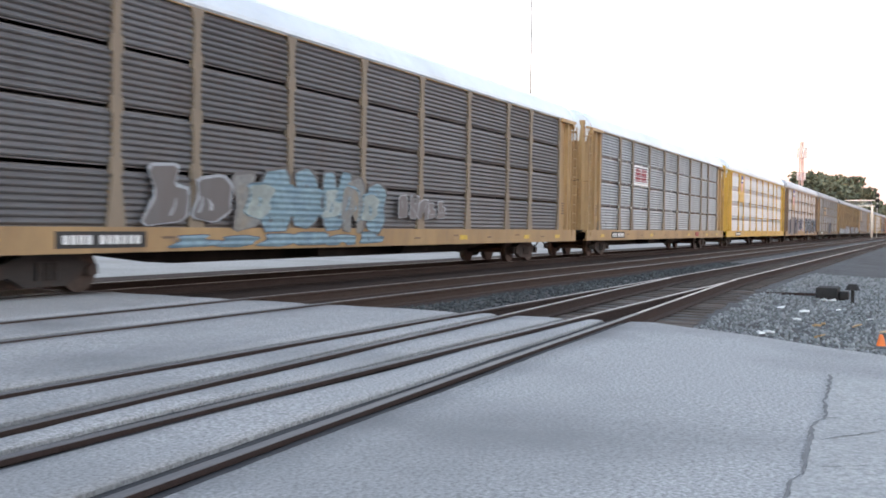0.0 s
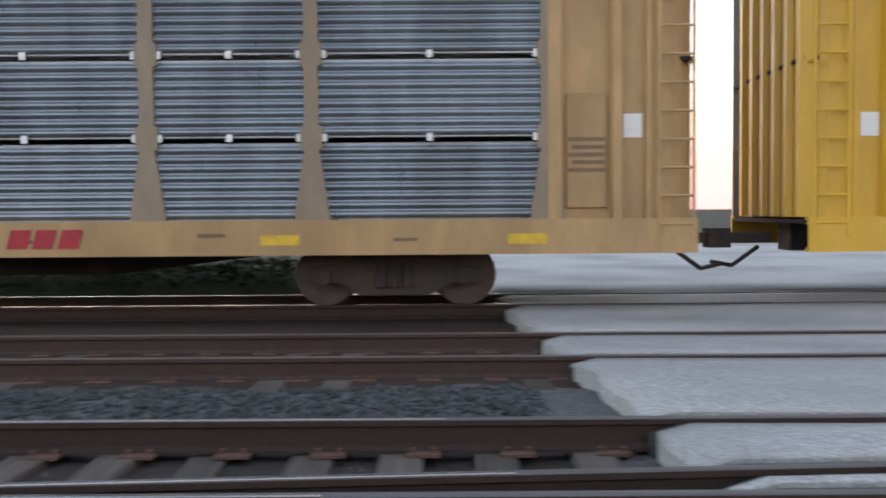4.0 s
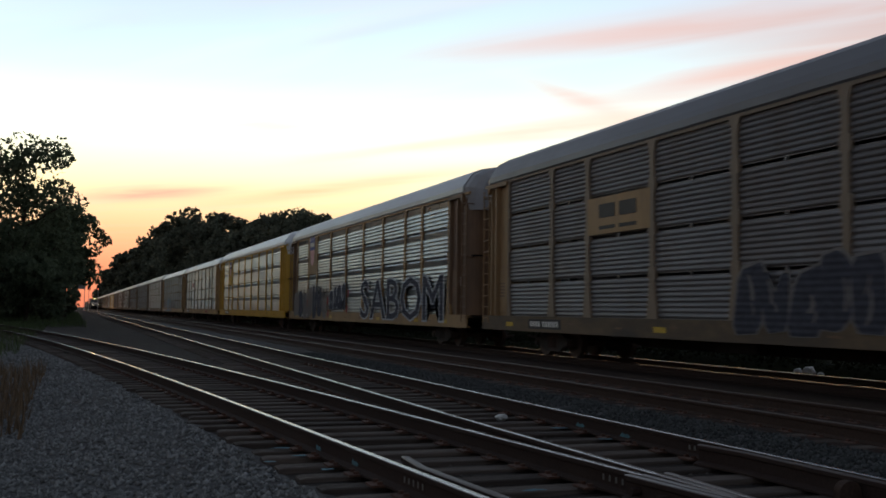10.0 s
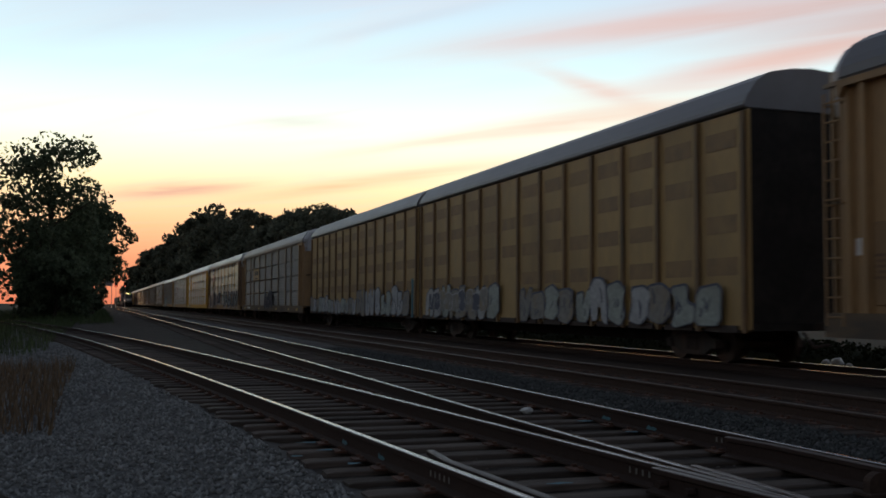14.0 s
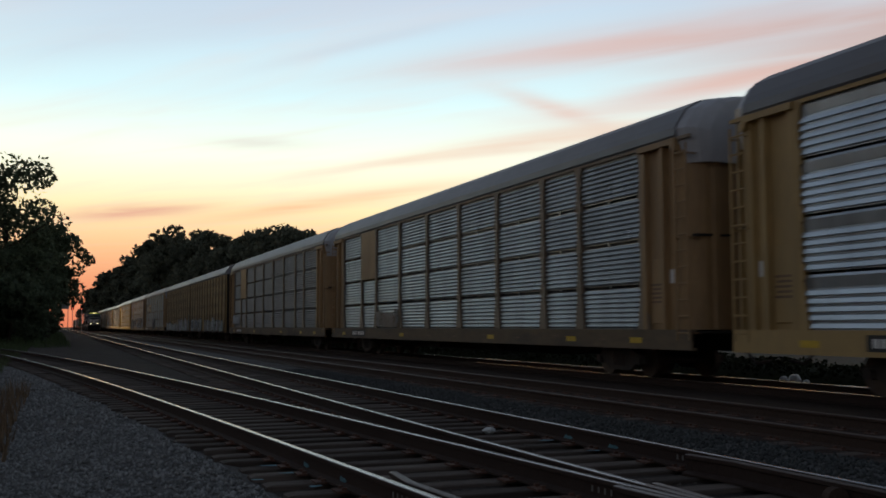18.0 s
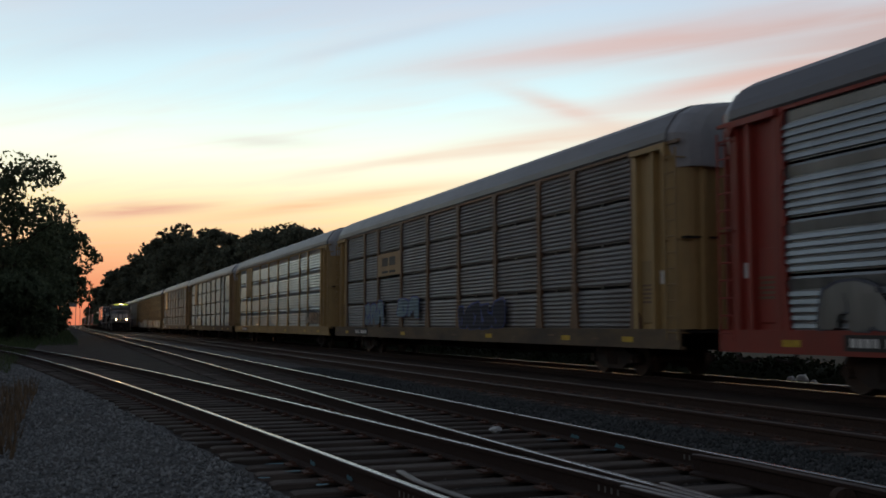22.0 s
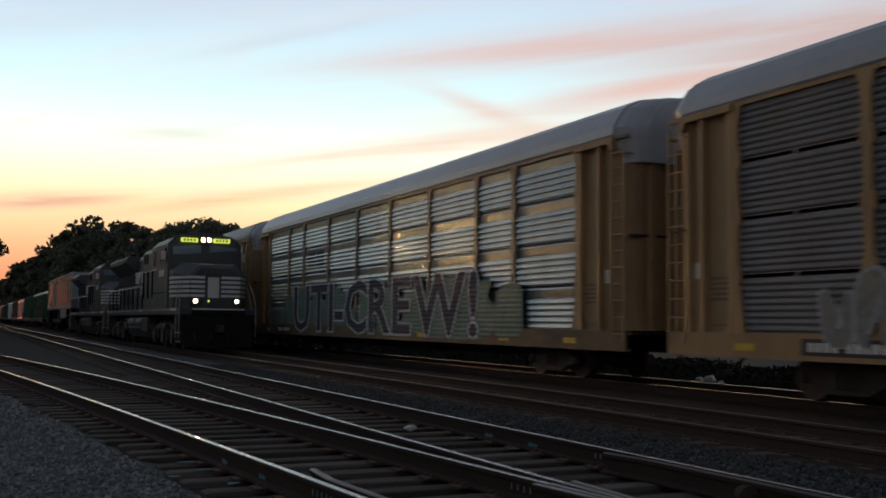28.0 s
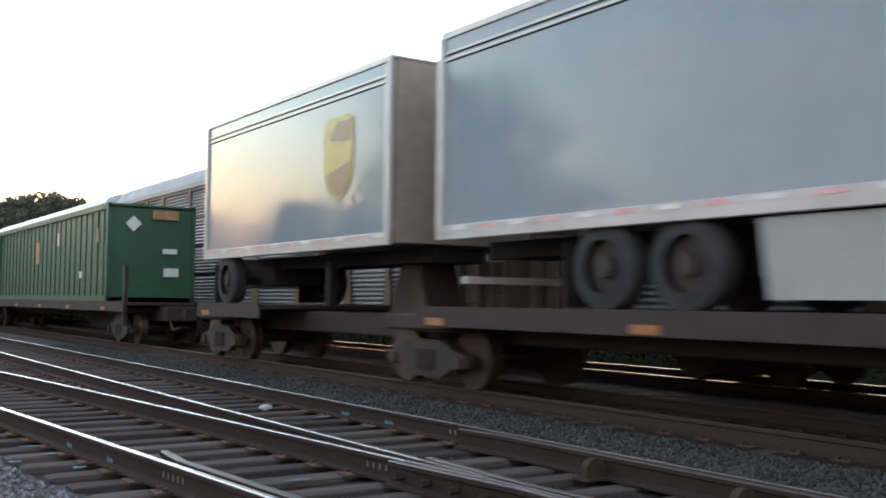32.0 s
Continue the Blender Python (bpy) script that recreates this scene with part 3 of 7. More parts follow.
# guard rails beside both stock rails, opposite the frog
rail("guard_rail", [(-7.75, Y_D - 0.21), (-7.2, Y_D - 0.125), (-3.4, Y_D - 0.125), (-2.9, Y_D - 0.21)], turnout, "head_rust")
rail("guard_rail", [(-7.75, y_a(-7.75) + 0.21), (-7.2, y_a(-7.2) + 0.125), (-5, y_a(-5) + 0.125), (-3.4, y_a(-3.4) + 0.125), (-2.9, y_a(-2.9) + 0.21)],
     turnout, "head_rust")
# the frog: a point between two wing rails
X_FROG = -5.1
rail("frog_wing", [(-6.45, y_b(-6.45) - 0.10), (-5.9, y_b(-5.9) - 0.085), (X_FROG, Y_C - 0.085), (-3.0, Y_C - 0.06), (-2.6, Y_C - 0.01)], turnout, "head_dull")
rail("frog_wing", [(-6.45, Y_C + 0.10), (-5.9, Y_C + 0.085), (X_FROG, y_b(X_FROG) + 0.085), (-3.0, y_b(-3.0) + 0.06), (-2.6, y_b(-2.6) + 0.01)], turnout, "head_dull")
rail("frog_point", [(-6.4, y_b(-6.4)), (-5.8, y_b(-5.8)), (-5.1, Y_C), (-3.2, Y_C + 0.01), (-2.6, Y_C)], turnout, "head_dull")
rail("frog_point", [(-6.4, Y_C), (-5.8, Y_C), (-5.1, y_b(-5.1)), (-3.2, y_b(-3.2) - 0.01), (-2.6, y_b(-2.6))], turnout, "head_dull")
for y, t, h in ((Y_E - HALF, main_near, "head_matt"), (Y_E + HALF, main_near, "head_matt"), (Y_F - HALF, main_far, "head"), (Y_F + HALF, main_far, "head")):
    rail("rail", [(x, y) for x in (-600, -200, -60, -20, 0.8, 12.6, 60, 200, 420)], t, h, web="rust_red" if t is main_near else "rust")


def brace(bm):
    """A rounded plate that stands out from the rail's side, and its foot."""
    lobe = [(0.02, -0.17)] + [(-0.10 + 0.10 * math.cos(k * math.pi / 10), -0.105 + 0.085 * math.sin(k * math.pi / 10)) for k in range(11)] + [(-0.20, -0.17)]
    extrude_x(bm, lobe, -0.035, 0.035)
    box(bm, -0.09, 0.09, -0.24, 0.02, -0.185, -0.165)


for x, y in ((-5.87, Y_D - 0.15), (-4.42, Y_D - 0.15), (-3.2, Y_D - 0.15), (-5.75, y_a(-5.75) - 0.05), (-4.3, y_a(-4.3) - 0.05)):
    piece("rail_brace", 0, brace, "rust_red", turnout, (x, y, 0))
for i in range(9):
    x = -6.3 + i * 0.32
    piece("frog_bolt", 0, lambda bm: rod(bm, (0, 0, 0), (0, -0.07, 0), 0.03, 6), "rust", turnout, (x, y_b(x) - 0.11 if x < X_FROG else Y_C - 0.10, -0.10))


# ---------------------------------------------------------------- ties
def tie_block(bm):
    box(bm, -0.115, 0.115, -0.5, 0.5, -0.36, -0.186)
    bevelled(bm, 0.012)


def lay_tie(parent, x, y0, y1, skew=0.0, drop=0.0):
    ob = piece("tie", 0, tie_block, "tie", parent, (x, (y0 + y1) / 2, drop + random.uniform(-0.012, 0.004)))
    ob.scale = (random.uniform(0.92, 1.1), y1 - y0, 1)
    ob.rotation_euler = (0, 0, skew + random.uniform(-0.012, 0.012))


def far_ties(name, parent, rows_):
    verts, faces = [], []
    for x, y0, y1 in rows_:
        b = len(verts)
        verts += [(x + dx, y, z) for dx in (-0.115, 0.115) for y in (y0, y1) for z in (-0.3, -0.188)]
        faces += [(b, b + 1, b + 3, b + 2), (b + 4, b + 6, b + 7, b + 5), (b, b + 4, b + 5, b + 1), (b + 2, b + 3, b + 7, b + 6), (b + 1, b + 5, b + 7, b + 3)]
    ob = soup(name, verts, faces, "tie", parent)
    ob["kind"] = "stuff"


TIE = 0.53
random.seed(11)
x = -58.0
while x < 23.0:
    if not 1.0 < x < 12.3:
        j = random.uniform(-0.03, 0.03)
        if x > -25:
            y0 = y_a(x) - 0.56 + random.uniform(-0.10, 0.06)
            lay_tie(turnout, x + j, y0, Y_D + 0.56 + random.uniform(-0.06, 0.1))
        else:
            lay_tie(turnout, x + j, Y_C - 0.52, Y_D + 0.52)
            ya = y_a(x)
            lay_tie(turnout, x + j, ya - 0.54, ya + 2.04, skew=-math.atan(0.0635 - 0.0019 * x))
    x += TIE
x = -30.0
while x < 1.0:
    lay_tie(main_near, x, Y_E - 1.3, Y_E + 1.3, drop=0.008)
    x += TIE
far_ties("far_ties", turnout, [(x, Y_C - 0.52, Y_D + 0.52) for x in steps(-260, -58.5, TIE) + steps(23.5, 200, TIE)])
far_ties("far_ties", main_near, [(x, Y_E - 1.3, Y_E + 1.3) for x in steps(-260, -30.5, TIE) + steps(12.8, 160, TIE)])
far_ties("far_ties", main_far, [(x, Y_F - 1.3, Y_F + 1.3) for x in steps(-200, 0.5, TIE) + steps(12.8, 160, TIE)])


# tie plates and spikes under the rails nearest the camera
def plate(bm):
    box(bm, -0.095, 0.095, -0.17, 0.17, -0.190, -0.172)
    for sx in (-0.06, 0.06):
        for sy in (-0.10, 0.10):
            box(bm, sx - 0.012, sx + 0.012, sy - 0.02, sy + 0.02, -0.175, -0.148)


x = -24.5
while x < 1.0:
    for y in (y_a(x), Y_D, Y_E - HALF, Y_E + HALF) + ((y_b(x), Y_C) if not -6.8 < x < -2.2 else ()):
        piece("tie_plate", 0, plate, "tie_end", main_near if y > 7 else turnout, (x, y, 0.0))
    x += TIE
random.seed(12)

# blue marking paint on some ties and rail webs
for x, y, sx, sy in ((-9.75, 2.0, 0.07, 0.16), (-9.2, 2.05, 0.06, 0.12), (-8.35, 2.08, 0.07, 0.08), (-10.6, 5.42, 0.08, 0.11), (-9.55, 5.45, 0.07, 0.10), (-6.96, 3.36, 0.05, 0.14), (-8.9, 1.7, 0.05, 0.07)):
    bm = bmesh.new()
    k = 17
    ring = [bm.verts.new((sx * math.cos(i * math.tau / k) * random.uniform(0.4, 1.1), sy * math.sin(i * math.tau / k) * random.uniform(0.4, 1.1), 0)) for i in range(k)]
    bm.faces.new(ring)
    p = part("paint_mark", bm, "spray_teal", turnout, "splash of blue marking paint")
    p.location = (x, y, -0.176)
for x, y in ((-8.3, y_a(-8.3)), (-9.3, y_a(-9.3)), (-10.4, Y_D), (-9.4, Y_D)):
    piece("web_paint", 0, lambda bm: extrude_y(bm, [(-0.10, -0.145), (0.08, -0.145), (0.12, -0.125), (0.05, -0.105), (0.01, -0.118), (-0.05, -0.10)], -0.004, 0.0), "spray_teal", turnout, (x, y - 0.016, 0), "smear of blue paint on the rail web")
# chalk numbers on the web of the far stock rail, as plain bars
for x0, y0, n in ((-8.2, Y_D, 6), (-7.2, None, 5), (-6.9, "b", 5)):
    for i in range(n):
        x = x0 + i * 0.085
        y = {None: y_a(x), "b": y_b(x)}.get(y0, y0)
        piece("chalk_bar", 0, lambda bm: box(bm, -0.012, 0.012, -0.004, 0.0, -0.115, -0.07), "chalk", turnout, (x, y - 0.015, 0))


# ---------------------------------------------------------------- loose stone
def scatter_stones(name, n, x0, x1, y0, y1, size, seed, label, clear=None, mat="stone"):
    rng = np.random.default_rng(seed)
    base = np.array([(1, 0, 0), (-1, 0, 0), (0, 1, 0), (0, -1, 0), (0, 0, 1), (0, 0, -1)], float)
    tri = np.array([(0, 2, 4), (2, 1, 4), (1, 3, 4), (3, 0, 4), (2, 0, 5), (1, 2, 5), (3, 1, 5), (0, 3, 5)])
    pos = np.column_stack([rng.uniform(x0, x1, n), rng.uniform(y0, y1, n)])
    if clear is not None:
        pos = np.array([p for p in pos if clear(*p)])
    n = len(pos)
    z = np.array([bed(px, py) for px, py in pos])
    s = rng.uniform(0.5, 1.25, (n, 1, 1)) * size * rng.uniform(0.6, 1.2, (n, 1, 3))
    v = (base[None] * rng.uniform(0.7, 1.25, (n, 6, 1)) + rng.uniform(-0.25, 0.25, (n, 6, 3))) * s
    a = rng.uniform(0, math.tau, n)
    c, si = np.cos(a)[:, None], np.sin(a)[:, None]
    w = np.stack([v[:, :, 0] * c - v[:, :, 1] * si + pos[:, :1], v[:, :, 0] * si + v[:, :, 1] * c + pos[:, 1:2], v[:, :, 2] + z[:, None] + size * 0.25], 2)
    f = (tri[None] + 6 * np.arange(n)[:, None, None]).reshape(-1, 3)
    me = bpy.data.meshes.new(name)
    me.vertices.add(n * 6)
    me.vertices.foreach_set("co", w.reshape(-1))
    me.loops.add(f.size)
    me.loops.foreach_set("vertex_index", f.reshape(-1).astype(np.int32))
    me.polygons.add(len(f))
    me.polygons.foreach_set("loop_start", np.arange(0, f.size, 3, dtype=np.int32))
    me.update(calc_edges=True)
    me.validate()
    me.materials.append(M[mat])
    return tagged(new(name, me), label, "stones", kind="stuff")


def off_ties(x, y):
    return not (y > y_a(x) - 0.62) and not (1.0 < x < 12.6)


def between_rails(x, y):
    ys = [y_a(x), Y_D, y_b(x), Y_C]
    return min(abs(y - q) for q in ys) > 0.17


scatter_stones("loose_ballast", 26000, -15, 1.0, -1.8, 3.0, 0.026, 1, "loose blue-grey crushed stone beside the turnout", off_ties, "stone_near")
scatter_stones("loose_ballast", 9000, -34, -15, -3.5, 1.6, 0.035, 2, "loose grey crushed stone beside the curved track", off_ties, "stone_near")
scatter_stones("loose_ballast", 21000, -30, 0.7, 6.0, 7.7, 0.028, 3, "heaped blue-grey crushed stone between two tracks")
scatter_stones("loose_ballast", 6000, -22, 0.7, 9.7, 12.3, 0.03, 4, "loose crushed stone between the main tracks", None, "stone_brown")
scatter_stones("tie_crib_stones", 9000, -18, 0.7, 2.2, 5.5, 0.022, 5, "small stones lying between the ties", between_rails, "crib_stone")
scatter_stones("loose_ballast", 17000, 11.5, 34, -3.0, 3.3, 0.034, 6, "loose grey crushed stone beyond the road", lambda x, y: y < y_a(x) - 0.7 and x > 12.5 - max(0, 2.2 - y) * 0.9, "stone_near")
scatter_stones("loose_ballast", 5000, 12.8, 40, 5.95, 7.75, 0.035, 7, "crushed stone between the tracks beyond the road")

# ---------------------------------------------------------------- level crossing
road = thing("road", "pale worn asphalt road over the level crossing", "road", kind="structure")
random.seed(5)


def left_edge(y):
    return 1.25 - 0.055 * max(0, y - 4) + 0.12 * noise.noise((y * 1.7, 2.2, 0)) + 0.05 * noise.noise((y * 6, 4.2, 0))


def right_edge(y):
    return (12.45 if y > 3 else 12.45 - 0.75 * (3 - y)) + 0.12 * noise.noise((y * 1.3, 8.2, 0)) + 0.06 * noise.noise((y * 6, 1.2, 0))


def road_strip(lo, hi, n, mat="asphalt", top=-0.006, name="asphalt_panel"):
    rows_ = 60
    verts, faces = [], []
    for i in range(rows_ + 1):
        for j in range(n + 1):
            u, v = i / rows_, j / n
            xm = 1.2 + 11.2 * u
            y = lo(xm) + (hi(xm) - lo(xm)) * v
            x = left_edge(y) + (right_edge(y) - left_edge(y)) * u
            y = lo(x) + (hi(x) - lo(x)) * v
            ragged = 0.012 * noise.noise((x * 7, y * 3, 1)) if j in (0, n) else 0
            z = top + 0.010 * noise.noise((x * 0.5, y * 0.5, 5)) - (0.008 if j in (0, n) else 0)
            edge = min(u, 1 - u)
            if edge == 0:
                z -= 0.05
            verts.append((x, y + ragged, z))
    w = n + 1
    faces = [(i * w + j, (i + 1) * w + j, (i + 1) * w + j + 1, i * w + j + 1) for i in range(rows_) for j in range(n)]
    b = len(verts)
    rim = [i * w for i in range(rows_ + 1)] + [rows_ * w + j for j in range(1, n + 1)] + [i * w + n for i in range(rows_ - 1, -1, -1)] + [j for j in range(n - 1, 0, -1)]
    for k in rim:
        verts.append((verts[k][0], verts[k][1], -0.3))
    for k in range(len(rim)):
        q = (k + 1) % len(rim)
        faces.append((rim[k], b + k, b + q, rim[q]))
    ob = soup(name, verts, faces, mat, road)
    for p in ob.data.polygons[:rows_ * n]:
        p.use_smooth = True


road_strip(lambda x: -9.0, lambda x: y_a(x) - 0.17, 40)
road_strip(lambda x: y_a(x) + 0.18, lambda x: Y_C - 0.16, 4)
road_strip(lambda x: Y_C + 0.16, lambda x: max(Y_C + 0.18, y_b(x) - 0.14), 3)
road_strip(lambda x: y_b(x) + 0.16, lambda x: Y_D - 0.15, 4)
road_strip(lambda x: Y_D + 0.15, lambda x: Y_E - HALF - 0.13, 8)
road_strip(lambda x: Y_E - HALF + 0.14, lambda x: Y_E + HALF - 0.14, 5)
road_strip(lambda x: Y_E + HALF + 0.13, lambda x: Y_F - HALF - 0.06, 8)
road_strip(lambda x: Y_F - HALF + 0.10, lambda x: Y_F + HALF - 0.10, 5)
road_strip(lambda x: Y_F + HALF + 0.06, lambda x: 70.0, 30)
road_strip(lambda x: -60.0, lambda x: -9.004, 20)


for f0 in (y_a, lambda x: Y_C, y_b, lambda x: Y_D, lambda x: Y_E - HALF, lambda x: Y_E + HALF, lambda x: Y_F - HALF, lambda x: Y_F + HALF):
    for c0, c1 in ((-0.20, -0.039), (0.039, 0.20)):
        road_strip(lambda x: f0(x) + c0, lambda x: f0(x) + c1, 2, "rubber", -0.034, "flangeway_seal")


# a long crack in the near lane, and a paler patch beside it
def ribbon(name, pts, width, mat, parent, z, label=""):
    bm = bmesh.new()
    prev = None
    for i, (x, y) in enumerate(pts):
        w = width * random.uniform(0.35, 1.3)
        a, b = bm.verts.new((x, y - w, z)), bm.verts.new((x, y + w, z))
        if prev:
            bm.faces.new((prev[0], a, b, prev[1]))
        prev = (a, b)
    return part(name, bm, mat, parent, label)


crack_pts = []
for i in range(70):
    u = i / 69
    x = 8.6 - 5.6 * u
    crack_pts.append((x, 0.66 - 0.20 * u + 0.10 * noise.noise((x * 1.6, 0.5, 9)) + 0.035 * noise.noise((x * 7, 0.5, 9))))
bm = bmesh.new()
bm.faces.new([bm.verts.new((x, y - 0.01, 0.0055)) for x, y in crack_pts] + [bm.verts.new((x, -3.2 + 0.15 * noise.noise((x, 3.0, 1)), 0.0055)) for x, y in crack_pts[::-6]])
part("asphalt_patch", bm, "asphalt_pale", road, "paler coarse patch of asphalt beside the crack")
ribbon("crack", crack_pts, 0.012, "crack", road, 0.009, "dark jagged crack in the asphalt")
for x0, y0, ang in ((6.6, 0.55, -1.2), (5.2, 0.50, -1.0), (7.6, 0.63, 1.9), (4.4, 0.48, -2.2), (5.9, 0.52, -0.6), (7.1, 0.58, -1.7), (3.9, 0.46, 1.2)):
    pts = [(x0 + math.cos(ang) * s * 0.07 + random.uniform(-0.02, 0.02), y0 + math.sin(ang) * s * 0.07 + random.uniform(-0.02, 0.02)) for s in range(9)]
    ribbon("crack", pts, 0.009, "crack", road, 0.009)
# scraps of litter on the gravel beyond the road
random.seed(31)
for i in range(26):
    sx, sy = random.uniform(0.03, 0.10), random.uniform(0.02, 0.06)
    x, y = random.uniform(12.6, 22), random.uniform(-0.6, 2.4)
    bm = bmesh.new()
    box(bm, -sx, sx, -sy, sy, 0.0, 0.02)
    for v in bm.verts:
        v.co.z += random.uniform(0, 0.03)
    p = part("litter", bm, "white" if i % 3 else "tan")
    p.location, p.rotation_euler = (x, y, bed(x, y) + 0.03), (0.2, 0.1, random.uniform(0, 3))
    tagged(p, "crumpled scrap of pale litter on the gravel", "litter", "litter beyond the road")
# pale lumps of rubble between the tracks
for x, y, w, z in ((-18.7, 16.0, 0.12, -0.12), (-19.2, 16.1, 0.08, -0.14), (-18.2, 15.9, 0.06, -0.15), (-11.75, 5.19, 0.075, -0.17)):
    bm = bmesh.new()
    bmesh.ops.create_icosphere(bm, subdivisions=2, radius=1.0)
    for v in bm.verts:
        k = 1 + 0.35 * noise.noise(v.co * 1.7 + Vector((x, y, 0)))
        v.co = Vector((v.co.x * w * 1.5 * k, v.co.y * w * k, v.co.z * w * (0.6 if y < 9 else 1.1) * k))
    p = part("rubble_stone", bm, "skirt")
    p.location = (x, y, z)
    tagged(p, "pale broken lump of stone lying on the ballast", "stone", "pale rubble between the tracks")
bm = bmesh.new()
rod(bm, (0, 0, 0), (0, 0, 0.12), 0.05, 10, 0.02)
p = part("marker_cap", bm, "orange")
p.location = (11.6, 0.45, -0.05)
tagged(p, "small orange plastic marker cap on the ground", "marker")


# ---------------------------------------------------------------- autorack wagons
CAR_LEN = 27.3
PITCH = 28.6
BAYS = (1.75, 2.77, 1.93) + (2.88,) * 5 + (1.93, 2.77, 1.75)
Z0, Z1 = 1.07, 4.96
TIERS = 4


def corrugated(bm, w, h, ribbed):
    """A pressed steel panel, w wide and h high, its ribs facing -y."""
    d = 0.034
    prof = [(0.0, 0.0)]
    if ribbed == "full":
        n, z, p = 8, 0.02, (h - 0.04) / 8
        prof.append((0.0, z))
        for i in range(n):
            prof += [(-d * 0.75, z + p * 0.20), (-d, z + p * 0.42), (-d * 0.80, z + p * 0.62), (-d * 0.15, z + p * 0.84), (0.0, z + p)]
            z += p
    else:
        n, z, p = 5, 0.02, (h * 0.74) / 5
        prof.append((0.0, z))
        for i in range(n):
            prof += [(-0.050, z + p * 0.10), (-0.030, z + p * 0.66), (0.0, z + p * 0.78), (0.0, z + p)]
            z += p
        prof += [(-0.004, z + 0.02), (-0.020, h - 0.045)]
    prof.append((0.0, h))
    a = [bm.verts.new((-w / 2, y, z)) for y, z in prof]
    b = [bm.verts.new((w / 2, y, z)) for y, z in prof]
    for i in range(len(prof) - 1):
        bm.faces.new((a[i], b[i], b[i + 1], a[i + 1]))
    c, e = [bm.verts.new((s * w / 2, 0.03, z)) for s in (-1, 1) for z in (0, h)], None
    bm.faces.new((c[0], c[1], c[3], c[2]))


def post_shape(bm, top=0.085, flare=0.21, z1=Z1):
    """A pressed post: flared foot and head, wider where the panel joints meet it."""
    side = [(flare, Z0 - 0.02), (flare * 0.92, Z0 + 0.14), (top * 1.25, Z0 + 0.72)]
    for k in range(1, TIERS):
        z = Z0 + (Z1 - Z0) * k / TIERS
        side += [(top, z - 0.15), (top + 0.045, z - 0.12), (top + 0.045, z + 0.12), (top, z + 0.15)]
    side += [(top, z1 - 0.35), (top * 1.5, z1 - 0.16), (top * 2.4, z1)]
    extrude_y(bm, side + [(-x, z) for x, z in side[::-1]], -1.572, -1.50)


def extrude_z(bm, prof, a, b):
    """A closed outline of (x, y) drawn up from z = a to z = b."""
    p = [bm.verts.new((x, y, a)) for x, y in prof]
    q = [bm.verts.new((x, y, b)) for x, y in prof]
    n = len(prof)
    for i in range(n):
        bm.faces.new((p[i], p[(i + 1) % n], q[(i + 1) % n], q[i]))
    bm.faces.new(p[::-1])
    bm.faces.new(q)


def clip_plate(bm):
    box(bm, -0.035, 0.035, -0.055, -0.03, -0.03, 0.06)


LOW_ROOF = [(-1.57, 4.93), (-1.60, 4.97), (-1.585, 5.05), (-1.50, 5.20), (-1.30, 5.47), (-0.95, 5.66), (-0.45, 5.75), (0.0, 5.78),
        (0.45, 5.75), (0.95, 5.66), (1.30, 5.47), (1.50, 5.20), (1.585, 5.05), (1.60, 4.97), (1.57, 4.93), (1.5, 4.91), (-1.5, 4.91)]


ROOF = [(y, z + (0.13 if z > 5.0 else 0.05)) for y, z in LOW_ROOF]


def truck_side(bm):
    prof = [(-1.05, 0.30), (-1.05, 0.46), (-0.72, 0.52), (-0.40, 0.66), (0.40, 0.66), (0.72, 0.52), (1.05, 0.46), (1.05, 0.30), (0.72, 0.30), (0.42, 0.14), (-0.42, 0.14), (-0.72, 0.30)]
    extrude_y(bm, prof, -0.07, 0.07)
    for i in range(3):
        rod(bm, (-0.16 + 0.16 * i, -0.075, 0.24), (-0.16 + 0.16 * i, -0.075, 0.52), 0.06, 8)
    for s in (-1, 1):
        rod(bm, (s * 0.865, -0.12, 0.37), (s * 0.865, 0.07, 0.37), 0.10, 10)


def wheelset(bm, r=0.375):
    rod(bm, (0, -0.95, r), (0, 0.95, r), 0.075, 8)
    for s in (-1, 1):
        rod(bm, (0, s * 0.69, r), (0, s * 0.82, r), r, 28)
        rod(bm, (0, s * 0.66, r), (0, s * 0.69, r), r + 0.025, 28)
        rod(bm, (0, s * 0.825, r), (0, s * 0.84, r), r * 0.45, 16)


def add_truck(car, x, r=0.375, base=0.865):
    t = piece("truck", 0, lambda bm: box(bm, -0.22, 0.22, -1.0, 1.0, 0.36, 0.62), "iron", car, (x, 0, 0))
    for s in (-1, 1):
        piece("side_frame", 0, truck_side, "iron", t, (0, s * 0.98, 0), turn=0 if s < 0 else 180)
        piece("wheelset", r, lambda bm: wheelset(bm, r), "wheel", t, (s * base, 0, 0))


def coupler(bm):
    box(bm, -0.05, 0.62, -0.07, 0.07, 0.72, 0.86)
    box(bm, 0.50, 0.68, -0.14, 0.14, 0.66, 0.92)
    rod(bm, (0.0, -0.30, 0.66), (0.35, -0.34, 0.40), 0.03, 6)
    rod(bm, (0.35, -0.34, 0.40), (0.66, -0.25, 0.46), 0.03, 6)


def ladder(bm):
    for x in (-0.2, 0.2):
        rod(bm, (x, 0, 0.85), (x, 0, 4.8), 0.022, 6)
    for i in range(12):
        rod(bm, (-0.2, 0, 1.0 + i * 0.33), (0.2, 0, 1.0 + i * 0.33), 0.016, 6)
    for i in (1.0, 2.9, 4.6):
        rod(bm, (-0.2, 0, i), (-0.2, 0.30, i), 0.02, 6)
        rod(bm, (0.2, 0, i), (0.2, 0.30, i), 0.02, 6)


